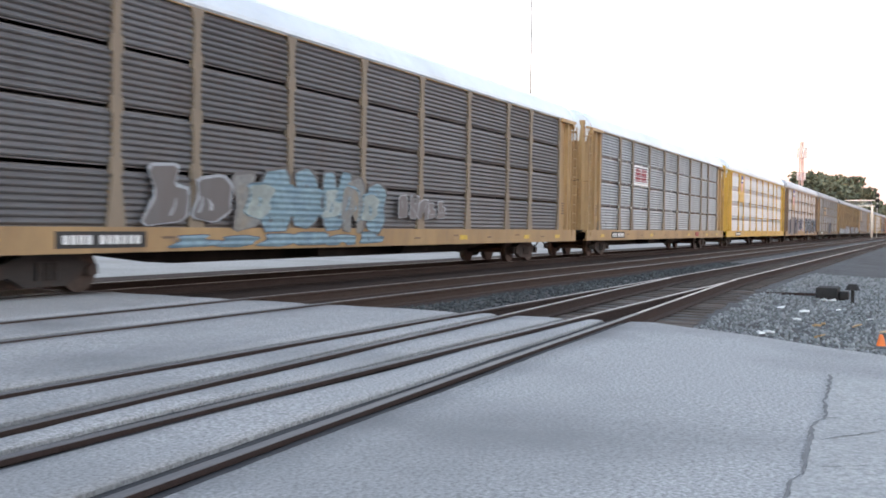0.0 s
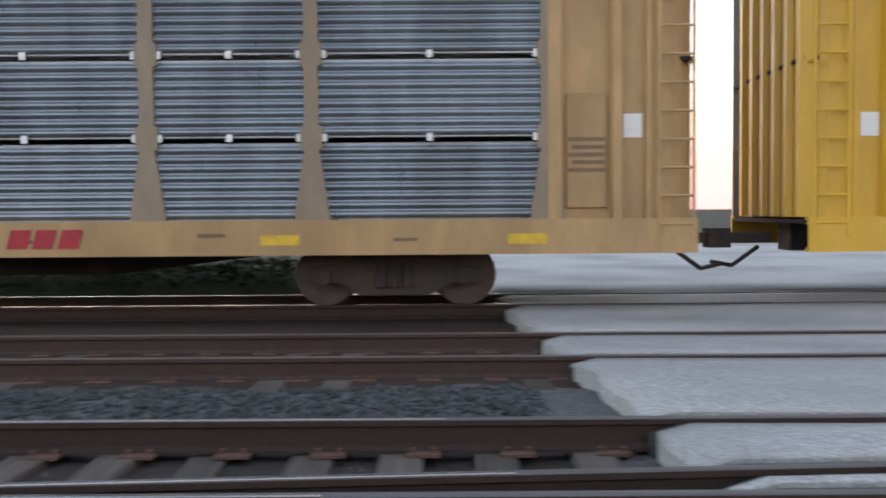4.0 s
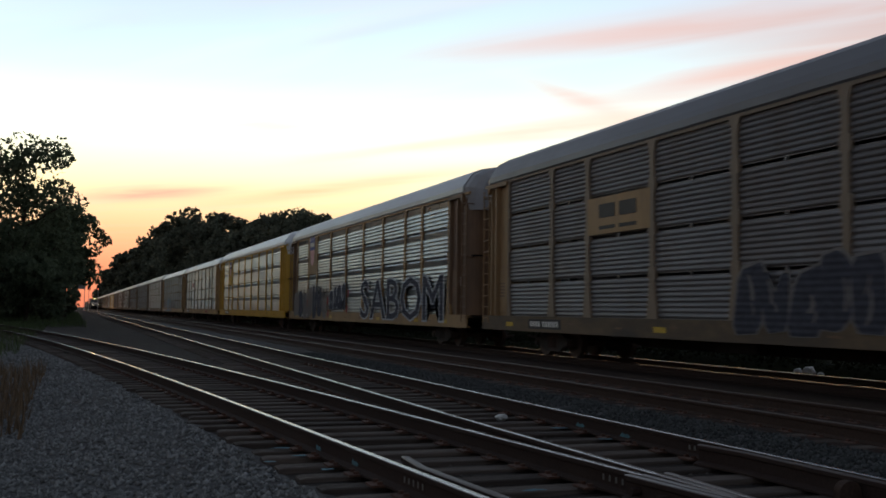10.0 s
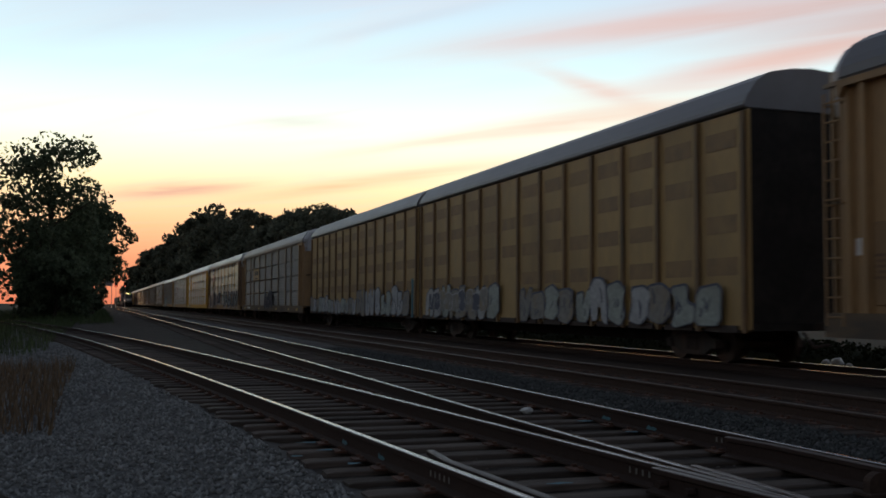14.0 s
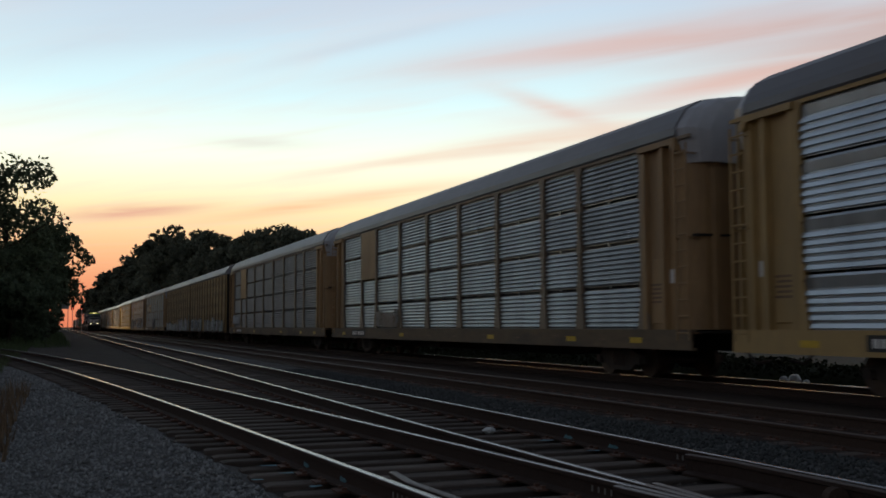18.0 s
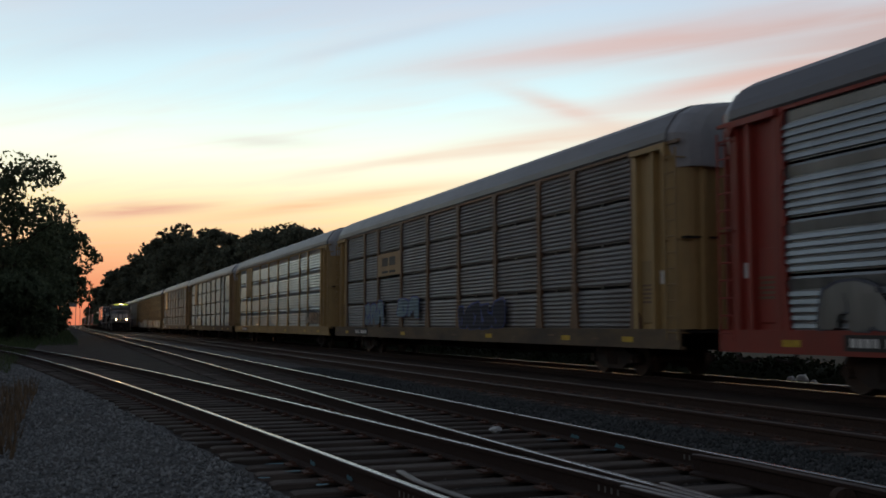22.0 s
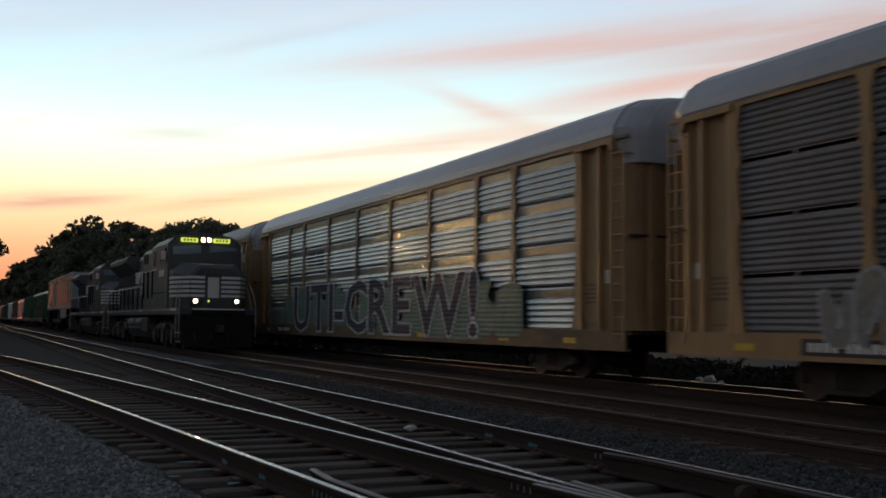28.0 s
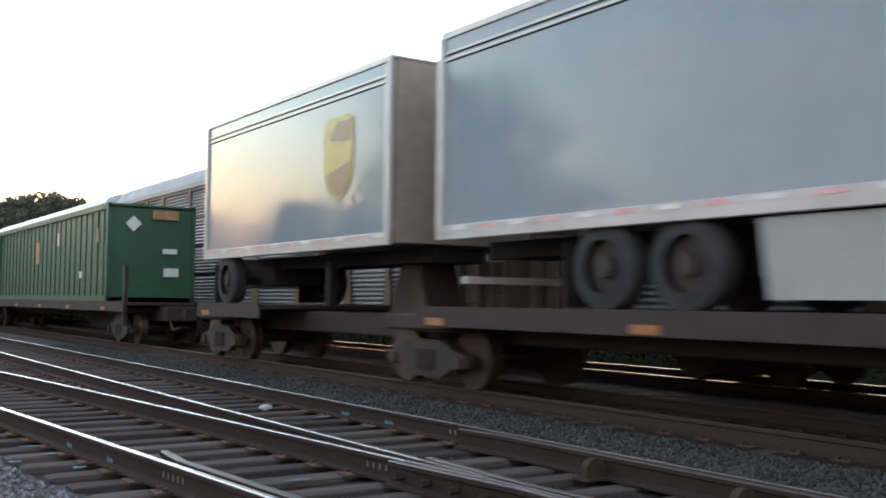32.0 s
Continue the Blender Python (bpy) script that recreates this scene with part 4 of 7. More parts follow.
def end_plate(bm, s):
    """The blind end bay: a plate folded round deep upright channels, and the rounded corner of the end door."""
    out = [(-0.875, -1.44), (-0.875, -1.58), (-0.72, -1.58), (-0.70, -1.47), (-0.14, -1.47), (-0.12, -1.60), (-0.02, -1.60), (0.0, -1.47), (0.26, -1.47), (0.28, -1.55), (0.34, -1.55)]
    out += [(0.36 + 0.50 * math.sin(k * math.pi / 12), -1.05 - 0.48 * math.cos(k * math.pi / 12)) for k in range(7)]
    extrude_z(bm, [(s * x, y) for x, y in out + [(0.80, -1.05), (0.30, -1.38)]], Z0, Z1)


def end_doors(bm):
    out = []
    for i in range(6):
        y = -0.95 + i * 0.453
        out += [(0.02, y - 0.09), (0.09, y - 0.06), (0.09, y + 0.06), (0.02, y + 0.09)]
    extrude_z(bm, out + [(-0.05, 1.44), (-0.05, -1.07)], Z0, 5.2)


def hood_lip(bm, s):
    """The eave over the end bay, with a bracket at its outer end."""
    out = [(-0.875, Z1), (0.48, Z1), (0.48, Z1 - 0.27), (0.40, Z1 - 0.27), (0.30, Z1 - 0.12), (-0.875, Z1 - 0.12)]
    extrude_y(bm, [(s * x, z) for x, z in out], -1.64, -1.44)


def end_cap(bm, prof):
    """The sheet that closes the roof, drawn in towards the end of the wagon and hanging over the door."""
    rings = []
    for x, w, d in ((-0.45, 0.985, 0.02), (-0.18, 0.955, 0.035), (0.03, 0.86, 0.07), (0.12, 0.70, 0.13)):
        rings.append([(x, -1.50 * w, 4.42)] + [(x, y * w, z - d) for y, z in prof[2:13]] + [(x, 1.50 * w, 4.42)])
    loft(bm, rings)


def sill(bm):
    prof = [(-1.60, 0.66), (-1.60, 1.07), (-1.46, 1.07), (-1.46, 1.03), (-1.55, 1.03), (-1.55, 0.71), (-1.46, 0.71), (-1.46, 0.66)]
    extrude_x(bm, prof, -CAR_LEN / 2, CAR_LEN / 2)


def belly(bm):
    prof = [(-9.2, 0.98), (-8.3, 0.60), (-6.4, 0.38), (6.4, 0.38), (8.3, 0.60), (9.2, 0.98)]
    extrude_y(bm, prof, -0.36, 0.36)
    box(bm, -13.4, 13.4, -0.25, 0.25, 0.62, 0.98)
    for i in range(13):
        x = -12 + 2 * i
        box(bm, x - 0.05, x + 0.05, -1.45, 1.45, 0.78, 0.98)
    box(bm, -2.6, -1.4, -1.1, -0.5, 0.45, 0.85)
    rod(bm, (1.6, -0.8, 0.65), (3.0, -0.8, 0.65), 0.2, 12)


def far_wall(bm):
    box(bm, -CAR_LEN / 2, CAR_LEN / 2, 1.50, 1.54, -0.015, (Z1 - Z0) / TIERS - 0.019)
    for s in (-1, 1):
        box(bm, s * (CAR_LEN / 2 - 0.16) - 0.03, s * (CAR_LEN / 2 - 0.16) + 0.03, 0.98, 1.498, -0.015, (Z1 - Z0) / TIERS - 0.019)


def shield(bm_parent, at, size=1.0):
    """A plain heraldic emblem: blue band over a pale striped field."""
    x, y, z = at
    out = [(-0.28, 0.34), (-0.20, 0.40), (0.0, 0.36), (0.20, 0.40), (0.28, 0.34), (0.25, -0.10), (0.20, -0.34), (0.0, -0.46), (-0.20, -0.34), (-0.25, -0.10)]
    piece("emblem_field", size, lambda bm: extrude_y(bm, [(a * size, b * size) for a, b in out], -0.006, 0), "pink", bm_parent, at)
    piece("emblem_band", size, lambda bm: extrude_y(bm, [(a * size, b * size) for a, b in ((-0.3, 0.02), (-0.32, 0.36), (-0.2, 0.44), (0, 0.39), (0.2, 0.44), (0.32, 0.36), (0.3, 0.02))], -0.012, -0.007), "blue", bm_parent, at)
    piece("emblem_bar", size, lambda bm: box(bm, -0.24 * size, 0.24 * size, -0.017, -0.013, 0.12 * size, 0.24 * size), "white", bm_parent, at)


def bay_centres():
    x, res = -CAR_LEN / 2, []
    scale = CAR_LEN / sum(BAYS)
    for w in BAYS:
        res.append((x + w * scale / 2, w * scale))
        x += w * scale
    return res


CENTRES = bay_centres()


def autorack(label, paint, end_paint, panel, ribbed="full", roof="roof", plate=None, clip=False, numbers=True, low=False, post=None, mid=False, sill_paint=None):
    car = thing("autorack_wagon", label, "railway wagon", "autorack train")
    piece("side_sill", 0, sill, sill_paint or {"buff": "sill_grime", "brown": "sill_grime", "dun": "sill_grime"}.get(paint, paint), car)
    piece("side_sill", 0, sill, paint, car, turn=180)
    piece("underframe", 0, belly, "dark", car)
    for k in range(TIERS):
        piece("far_panel", 0, far_wall, panel, car, (0, 0, Z0 + (Z1 - Z0) * k / TIERS))
    for z in (0.99, 2.93):
        piece("car_deck", 0, lambda bm: box(bm, -CAR_LEN / 2, CAR_LEN / 2, -1.40, 1.48, 0, 0.05), "dark", car, (0, 0, z))
    piece("roof", low, lambda bm: extrude_x(bm, LOW_ROOF if low else ROOF, -CAR_LEN / 2 + 0.42, CAR_LEN / 2 - 0.42), roof, car, label="pale dusty arched roof")
    piece("top_rail", 0, lambda bm: box(bm, -CAR_LEN / 2, CAR_LEN / 2, -1.565, -1.49, Z1 - 0.05, Z1 + 0.02), paint, car)
    th = (Z1 - Z0) / TIERS
    for i, (x, w) in enumerate(CENTRES):
        if i in (0, len(CENTRES) - 1):
            s = -1 if i == 0 else 1
            piece("end_panel", s, lambda bm: end_plate(bm, s), end_paint, car, (x, 0, 0))
            piece("access_door", s, lambda bm: (box(bm, -0.25, 0.25, -1.50, -1.465, 0, 1.35), bevelled(bm, 0.015)), end_paint, car, (x - s * 0.42, 0, Z0 + 0.12))
            piece("hood_lip", s, lambda bm: hood_lip(bm, s), end_paint, car, (x, 0, 0))
            piece("ladder", 0, ladder, end_paint, car, (x + s * 0.62, -1.60, 0))
            continue
        for k in range(TIERS):
            if plate and (i, k) in plate:
                continue
            piece("side_panel", (round(w, 2), ribbed), lambda bm: corrugated(bm, w - 0.06, th - (0.064 if ribbed == "full" else 0.05), ribbed), panel, car, (x, -1.50, Z0 + th * k))
            if mid and k and not clip:
                piece("clip", 0, clip_plate, panel, car, (x, -1.50, Z0 + th * k - 0.045))
            if clip and k:
                for q in (-w / 2 + 0.14, 0.0, w / 2 - 0.14):
                    piece("clip", 0, clip_plate, "white", car, (x + q, -1.50, Z0 + th * k - 0.02))
    for i in range(1, len(CENTRES)):
        x = CENTRES[i][0] - CENTRES[i][1] / 2
        piece("side_post", 0, post_shape, post or paint, car, (x, 0, 0))
    for s in (-1, 1):
        piece("end_door", 0, end_doors, end_paint, car, (s * (CAR_LEN / 2 - 0.04), 0, 0), turn=0 if s > 0 else 180)
        piece("end_cap", low, lambda bm: end_cap(bm, LOW_ROOF if low else ROOF), "roof" if roof == "roof_grey" else roof, car, (s * CAR_LEN / 2, 0, 0), "pale sheet closing the end of the roof", turn=0 if s > 0 else 180)
        piece("coupler", 0, coupler, "iron", car, (s * CAR_LEN / 2, 0, 0), turn=0 if s > 0 else 180)
        piece("placard", 0, lambda bm: box(bm, -0.11, 0.11, -1.478, -1.472, 2.02, 2.30), "white", car, (s * (CAR_LEN / 2 - 0.745), 0, 0), "small white placard")
        for k in range(5):
            piece("stencil_bar", k % 2, lambda bm: box(bm, -0.22 + 0.05 * (k % 2), 0.22, -0.004, 0, 0, 0.045), "brown", car, (s * (CAR_LEN / 2 - 1.295), -1.502, 1.62 + 0.09 * k))
            piece("sill_mark", k % 3, lambda bm: box(bm, -0.16 + 0.04 * (k % 3), 0.16, -0.005, 0, 0, 0.04), "brown", car, (s * (1.2 + 2.25 * k), -1.60, 0.82 + 0.06 * (k % 2)))
        add_truck(car, s * 10.06)
        for dx in (0.5, 3.4, 8.2):
            piece("reflector", 0, lambda bm: box(bm, -0.23, 0.23, -1.606, -1.60, 0.78, 0.90), "reflector", car, (s * (CAR_LEN / 2 - 1.5 - dx), 0, 0))
    if numbers:
        b = piece("number_board", 0, lambda bm: box(bm, -0.95, 0.95, -1.607, -1.60, 0.74, 1.0), "letter_black", car, (-CAR_LEN / 2 + 4.2, 0, 0), "black board with plain white bars")
        for i in range(10):
            piece("number_bar", 0, lambda bm: box(bm, -0.05, 0.05, -0.006, 0, -0.07, 0.07), "white", b, (-0.76 + 0.155 * i + (0.12 if i > 3 else 0.0), -1.608, 0.87))
    return car


def side_sheet(car, bay, k0, k1, mat, label=""):
    """A flat plate in place of the panels of one bay."""
    x, w = CENTRES[bay]
    th = (Z1 - Z0) / TIERS
    return piece("logo_plate", (bay, k0, k1), lambda bm: box(bm, -w / 2 + 0.03, w / 2 - 0.03, -1.575, -1.51, Z0 + th * k0, Z0 + th * k1 - 0.03), mat, car, (x, 0, 0), label)


def letter_block(car, bay, tier, mat, back=None):
    """A railway's mark, reduced to two plain blocks."""
    x, w = CENTRES[bay]
    th = (Z1 - Z0) / TIERS
    if back:
        flat = back == "tan"
        piece("logo_plate", ("b", bay, back), lambda bm: box(bm, -w / 2 + 0.05, w / 2 - 0.05, -0.07, -0.05, 0.03, th - 0.06) if flat else corrugated(bm, w - 0.10, th - 0.05, "full"), back, car, (x, -1.504, Z0 + th * tier))
        if flat:
            for s, (u, h) in [(a, b) for a in (-1, 1) for b in ((0.42, 0.34), (0.14, 0.09))]:
                piece("logo_block", ("f", bay, u), lambda bm: box(bm, -w * 0.13, w * 0.13, -0.006, 0, 0, th * h), mat, car, (x + s * w * 0.16, -1.575, Z0 + th * (tier + u)))
            return
    q = w * 0.30
    for s in (-1, 1):
        piece("logo_block", ("u", bay), lambda bm: corrugated(bm, q, th * 0.62, "full"), mat, car, (x + s * q * 0.56, -1.512, Z0 + th * (tier + 0.19)))


FORMS = (  # abstract sprayed shapes in a unit square
    ((0, 0), (1, 0.05), (0.95, 1), (0.05, 0.92)),
    ((0, 0), (0.36, 0.02), (0.42, 0.34), (0.6, 0.36), (0.66, 0), (1, 0), (0.95, 0.82), (0.7, 1), (0.28, 1), (0.04, 0.78)),
    ((0.18, 0), (0.84, 0), (1, 0.96), (0.68, 1), (0.5, 0.55), (0.34, 1), (0, 0.92)),
    ((0, 0.1), (0.6, 0), (1, 0.25), (0.86, 0.5), (1, 0.8), (0.6, 1), (0.05, 0.9), (0.17, 0.55)),
    ((0.05, 0), (0.9, 0.1), (1, 0.55), (0.62, 0.62), (0.7, 1), (0.1, 0.95), (0.25, 0.5)),
)


def scrawl(car, x0, x1, z0, z1, fill, edge, seed, n=6, y=-1.612, label="illegible spray-painted scrawl over the lower panels"):
    """Illegible sprayed shapes: fat leaning forms with an outline, touching one another, and a few short strokes in them."""
    rng = random.Random(seed)
    w, h = (x1 - x0) / n, z1 - z0

    def sheet(outline, yy, mat, lab=""):
        cut = []
        for (ax, az), (bx, bz) in zip(outline, outline[1:] + outline[:1]):
            cut += [(ax * 0.84 + bx * 0.16, az * 0.84 + bz * 0.16), (ax * 0.16 + bx * 0.84, az * 0.16 + bz * 0.84)]
        bm = bmesh.new()
        bm.faces.new([bm.verts.new((px, yy, pz)) for px, pz in cut])
        return part("graffiti", bm, mat, car, lab)

    for i in range(n):
        xa, ww = x0 + w * (i - 0.04), w * rng.uniform(0.92, 1.14)
        top, bot = z1 - h * rng.uniform(0, 0.28), z0 + h * rng.uniform(0, 0.06)
        lean = rng.uniform(-0.10, 0.22) * w
        shape = [(xa + (u + rng.uniform(-0.07, 0.07)) * ww + lean * v, bot + (v + rng.uniform(-0.05, 0.05)) * (top - bot)) for u, v in rng.choice(FORMS)]
        cx, cz = xa + ww / 2, (bot + top) / 2
        yy = y - 0.0012 * i
        rim = 0.055 * min(1.0, h, w * 1.4)
        wide = [(px + math.copysign(rim, px - cx), pz + math.copysign(rim, pz - cz) * (1 if pz > cz else 0.3)) for px, pz in shape]
        sheet(wide, yy, edge, label if i == 0 else "")
        sheet(shape, yy - 0.004, rng.choice(fill) if isinstance(fill, tuple) else fill)
        for j in range(rng.choice((1, 2, 2, 3))):
            bm = bmesh.new()
            ax, az = cx + ww * rng.uniform(-0.3, 0.3), bot + (top - bot) * rng.uniform(0.12, 0.5)
            bx, bz = ax + ww * rng.uniform(-0.16, 0.22), min(top - 0.05, az + (top - bot) * rng.uniform(0.15, 0.42))
            t = rim * rng.uniform(0.4, 0.85)
            ring = [(ax - t, az), (ax + t, az), ((ax + bx) / 2 + t * 2.2, (az + bz) / 2), (bx + t * 0.6, bz), (bx - t * 0.6, bz), ((ax + bx) / 2 + t * 0.2, (az + bz) / 2)]
            bm.faces.new([bm.verts.new((px, yy - 0.0075 - 0.0003 * j, pz)) for px, pz in ring])
            part("graffiti_line", bm, edge, car)


def automax_unit(label, flip):
    """A tall boxy articulated unit with flat painted sides and rust-dark patches."""
    ln = 20.6
    car = thing("autorack_wagon", label, "railway wagon", "autorack train")
    piece("roof", "amx", lambda bm: extrude_x(bm, [(y, z + 0.10) for y, z in LOW_ROOF], -ln / 2, ln / 2), "roof_grey", car, label="grey arched roof")
    piece("body_side", "amx", lambda bm: (box(bm, -ln / 2, ln / 2, -1.52, -1.47, 0.72, 4.98), box(bm, -ln / 2, ln / 2, 1.47, 1.52, 0.72, 4.98)), "olive", car)
    piece("body_floor", "amx", lambda bm: (box(bm, -ln / 2, ln / 2, -1.46, 1.46, 0.70, 0.85), box(bm, -ln / 2 + 3, ln / 2 - 3, -0.5, 0.5, 0.35, 0.7)), "dark", car)
    for s in (-1, 1):
        piece("end_wall", "amx", lambda bm: box(bm, -0.06, 0.06, -1.44, 1.44, 0.86, 5.2), "dark", car, (s * (ln / 2 - 0.10), 0, 0))
    n = 13
    for i in range(n + 1):
        x = -ln / 2 + 0.12 + (ln - 0.24) * i / n
        piece("side_rib", "amx", lambda bm: box(bm, -0.055, 0.055, -1.595, -1.52, 0.66, 4.96), "olive_rib", car, (x, 0, 0))
        if i < n:
            for k in range(4):
                if (i * 7 + k * 3 + flip) % 9 == 0:
                    continue
                z = 1.78 + k * 0.84
                piece("patch", "amx", lambda bm: box(bm, -0.52, 0.52, -1.528, -1.521, 0.0, 0.36), "olive_dark", car, (x + (ln - 0.24) / n / 2, 0, z), "rectangular patch of darker primer" if i == 0 and k == 0 else "")
            piece("sill_pocket", "amx", lambda bm: box(bm, -0.55, 0.55, -1.56, -1.50, 0.66, 0.80), "flat", car, (x + (ln - 0.24) / n / 2, 0, 0))
    add_truck(car, -7.6 if flip else 7.6)
    add_truck(car, 7.6 if flip else -7.6)
    if not flip:
        piece("diaphragm", "amx", lambda bm: box(bm, ln / 2 - 0.02, ln / 2 + 0.42, -1.36, 1.36, 0.9, 5.35), "dark", car, label="black folding diaphragm between the units")
    piece("coupler", 0, coupler, "iron", car, (ln / 2 if flip else -ln / 2, 0, 0), turn=0 if flip else 180)
    return car


TRAIN = []  # (object, distance behind the first gap, to the middle of the wagon)


def add_car(car, mid):
    TRAIN.append((car, mid))
    return car


random.seed(21)
GREY = "weathered grey corrugated autorack wagon with dirty dun posts"
styles = [
    dict(label=GREY, paint="dun", end_paint="dun", panel="galv"),
    dict(label="dull brown-grey corrugated autorack wagon with dirty dun posts", paint="dun", end_paint="dun", panel="galv_dull"),
    dict(label="bright silver autorack wagon with clean yellow frame", paint="yellow", end_paint="yellow", panel="galv_bright", ribbed="slots"),
    dict(label="brown autorack wagon with dull zinc panels", paint="brown", end_paint="brown", panel="galv_dull"),
    dict(label="grey autorack wagon with slotted panels and dirty dun frame", paint="dun", end_paint="dun", panel="galv", ribbed="slots"),
]
# wagons ahead of the first gap, towards the sunset
for i in range(1, 15):
    st = styles[(0, 1, 3, 0, 4, 1, 2, 0, 3, 1, 0, 4, 1, 0)[i - 1]]
    c = add_car(autorack(**st), -PITCH * (i + 0.5))
c = add_car(autorack("dull grey-brown autorack wagon with pale blue sprayed scrawl", "tan", "tan", "galv_sooty", low=True, roof="roof_white", post="buff"), -PITCH * 0.5)
scrawl(c, -8.6, -6.2, 1.1, 2.3, "galv_sooty", "spray_white", 3, 2)
scrawl(c, -6.3, -0.4, 0.95, 2.35, ("spray_blue", "spray_grey"), "galv_sooty", 33, 6)
scrawl(c, -5.9, -0.8, 1.2, 2.1, ("spray_blue", "spray_mint", "spray_grey"), "spray_blue", 34, 6, y=-1.63)
scrawl(c, 0.2, 2.7, 1.3, 1.9, "galv_dull", "spray_white", 4, 5)
scrawl(c, -8.0, -0.5, 0.70, 1.0, "spray_blue", "spray_slate", 5, 6)
c = add_car(autorack("blue-grey corrugated autorack wagon with red initials and faded yellow posts", "tan", "tan", "galv", clip=True, low=True, roof="roof_white", post="buff"), PITCH * 0.5)
letter_block(c, 3, 2, "letter_red", back="white")
for i in range(3):
    piece("sill_block", 0, lambda bm: extrude_y(bm, [(-0.15, -0.11), (0.09, -0.11), (0.15, 0.11), (-0.09, 0.11)], -0.006, 0), "letter_red", c, (5.7 + 0.30 * i, -1.606, 0.87))
P = {(2, 2), (2, 3)}
c = add_car(autorack("bright silver slotted autorack wagon with clean yellow frame", "yellow", "yellow", "galv_bright", "slots", plate=P, roof="roof_white"), PITCH * 1.5)
side_sheet(c, 2, 2, 4, "yellow", "yellow plate with a plain striped emblem")
shield(c, (CENTRES[2][0], -1.58, 4.27), 1.3)
c = add_car(autorack("grey slotted autorack wagon with dark sprayed letters", "tan", "brown", "galv", "slots", plate=P), PITCH * 2.5)
side_sheet(c, 2, 2, 4, "tan", "faded yellow plate with a plain emblem")
shield(c, (CENTRES[2][0], -1.58, 4.22), 1.75)
scrawl(c, -12.2, -4.6, 0.72, 2.6, ("spray_dark", "galv_dull", "spray_dark"), "spray_grey", 6, 7)
scrawl(c, -4.2, -1.2, 1.15, 2.45, "spray_dark", "spray_pale", 8, 4)
for x, z in ((-8.9, 1.5), (-6.6, 1.9), (-4.5, 1.6), (-4.4, 1.0), (-0.9, 1.2), (-0.7, 1.9)):
    bm = bmesh.new()
    bm.faces.new([bm.verts.new((x + 0.16 * math.cos(k * math.tau / 9) * (0.6 + 0.4 * (k % 2)), -1.618, z + 0.2 * math.sin(k * math.tau / 9))) for k in range(9)])
    part("graffiti_dab", bm, "letter_red", c, "dab of red spray paint")
word("graffiti", "SABOM", 2.25, c, (6.6, -1.615, 0.86), 1.42, 0.07, 0.0, "large sprayed letters, dark with a pale outline")
c = add_car(autorack("grey autorack wagon with faded yellow posts and dark sprayed scrawl", "buff", "tan_dull", "galv_dull", roof="roof_grey", mid=True), PITCH * 3.5)
letter_block(c, 3, 2, "letter_black", back="tan")
scrawl(c, -1.4, 2.4, 0.80, 2.3, "spray_dark", "galv_dull", 9, 5)
D0 = PITCH * 4
a1 = add_car(automax_unit("mustard yellow flat-sided articulated autorack unit with pale sprayed scrawl", False), D0 + 11.8)
a2 = add_car(automax_unit("mustard yellow flat-sided autorack unit with rows of dark patches", True), D0 + 32.8)
PALE = ("spray_white", "spray_mint", "spray_grey")
scrawl(a1, -10.1, -5.4, 0.72, 1.72, PALE, "spray_slate", 10, 6)
scrawl(a1, -5.4, 0.8, 0.70, 1.62, PALE, "spray_slate", 12, 8)
scrawl(a1, 0.8, 9.5, 0.66, 2.0, PALE, "spray_slate", 11, 10)
bm = bmesh.new()
box(bm, 9.72, 9.98, -1.606, -1.60, 0.68, 2.2)
part("graffiti", bm, "spray_teal", a1, "upright stripe of turquoise spray paint")
scrawl(a2, -9.4, -2.2, 0.70, 2.0, PALE, "spray_slate", 13, 8)
scrawl(a2, -9.0, -3.0, 0.95, 1.7, ("spray_slate", "spray_grey"), "spray_white", 133, 9, y=-1.63)
scrawl(a2, -0.6, 9.5, 0.70, 1.85, PALE, "spray_slate", 14, 11)
D1 = D0 + 44.6
c = add_car(autorack("dull grey autorack wagon with faded yellow posts and blank plate", "buff", "tan_dull", "galv_dull", plate=P, roof="roof_grey", mid=True), D1 + PITCH * 0.5)
side_sheet(c, 2, 2, 4, "tan")
scrawl(c, -12.0, -9.6, 1.3, 1.9, "spray_white", "spray_white", 15, 3)
c = add_car(autorack("blue-grey autorack wagon with brown ends and a faded blank plate", "buff", "tan_dull", "galv", plate=P, roof="roof_grey", mid=True), D1 + PITCH * 1.5)
side_sheet(c, 2, 2, 4, "tan", "faded yellow blank plate")
scrawl(c, -7.0, -4.2, 1.1, 1.8, "galv", "spray_grey", 16, 4)
c = add_car(autorack("bright silver slotted autorack wagon with mustard frame and blank plate", "olive", "olive", "galv_bright", "slots", plate=P, roof="roof_grey"), D1 + PITCH * 2.5)
side_sheet(c, 2, 2, 4, "olive", "mustard blank plate")
scrawl(c, 9.0, 11.6, 1.15, 2.0, "galv_mid", "spray_slate", 17, 4)
c = add_car(autorack("brown-grey autorack wagon with faded yellow posts and blue scrawl", "brown", "olive", "galv_dull", roof="roof_grey", mid=True), D1 + PITCH * 3.5)
letter_block(c, 3, 2, "letter_black", back="tan")
scrawl(c, -8.8, -6.2, 1.1, 2.2, "spray_blue", "blue", 18, 3)
scrawl(c, -4.6, -2.2, 1.4, 2.3, "spray_blue", "blue", 19, 2)
scrawl(c, 1.5, 5.2, 1.0, 1.9, "spray_dark", "blue", 20, 4)
c = add_car(autorack("silver autorack wagon with red posts, red ends and green scrawl", "red", "red", "galv_mid", "slots", roof="roof_grey"), D1 + PITCH * 4.5)
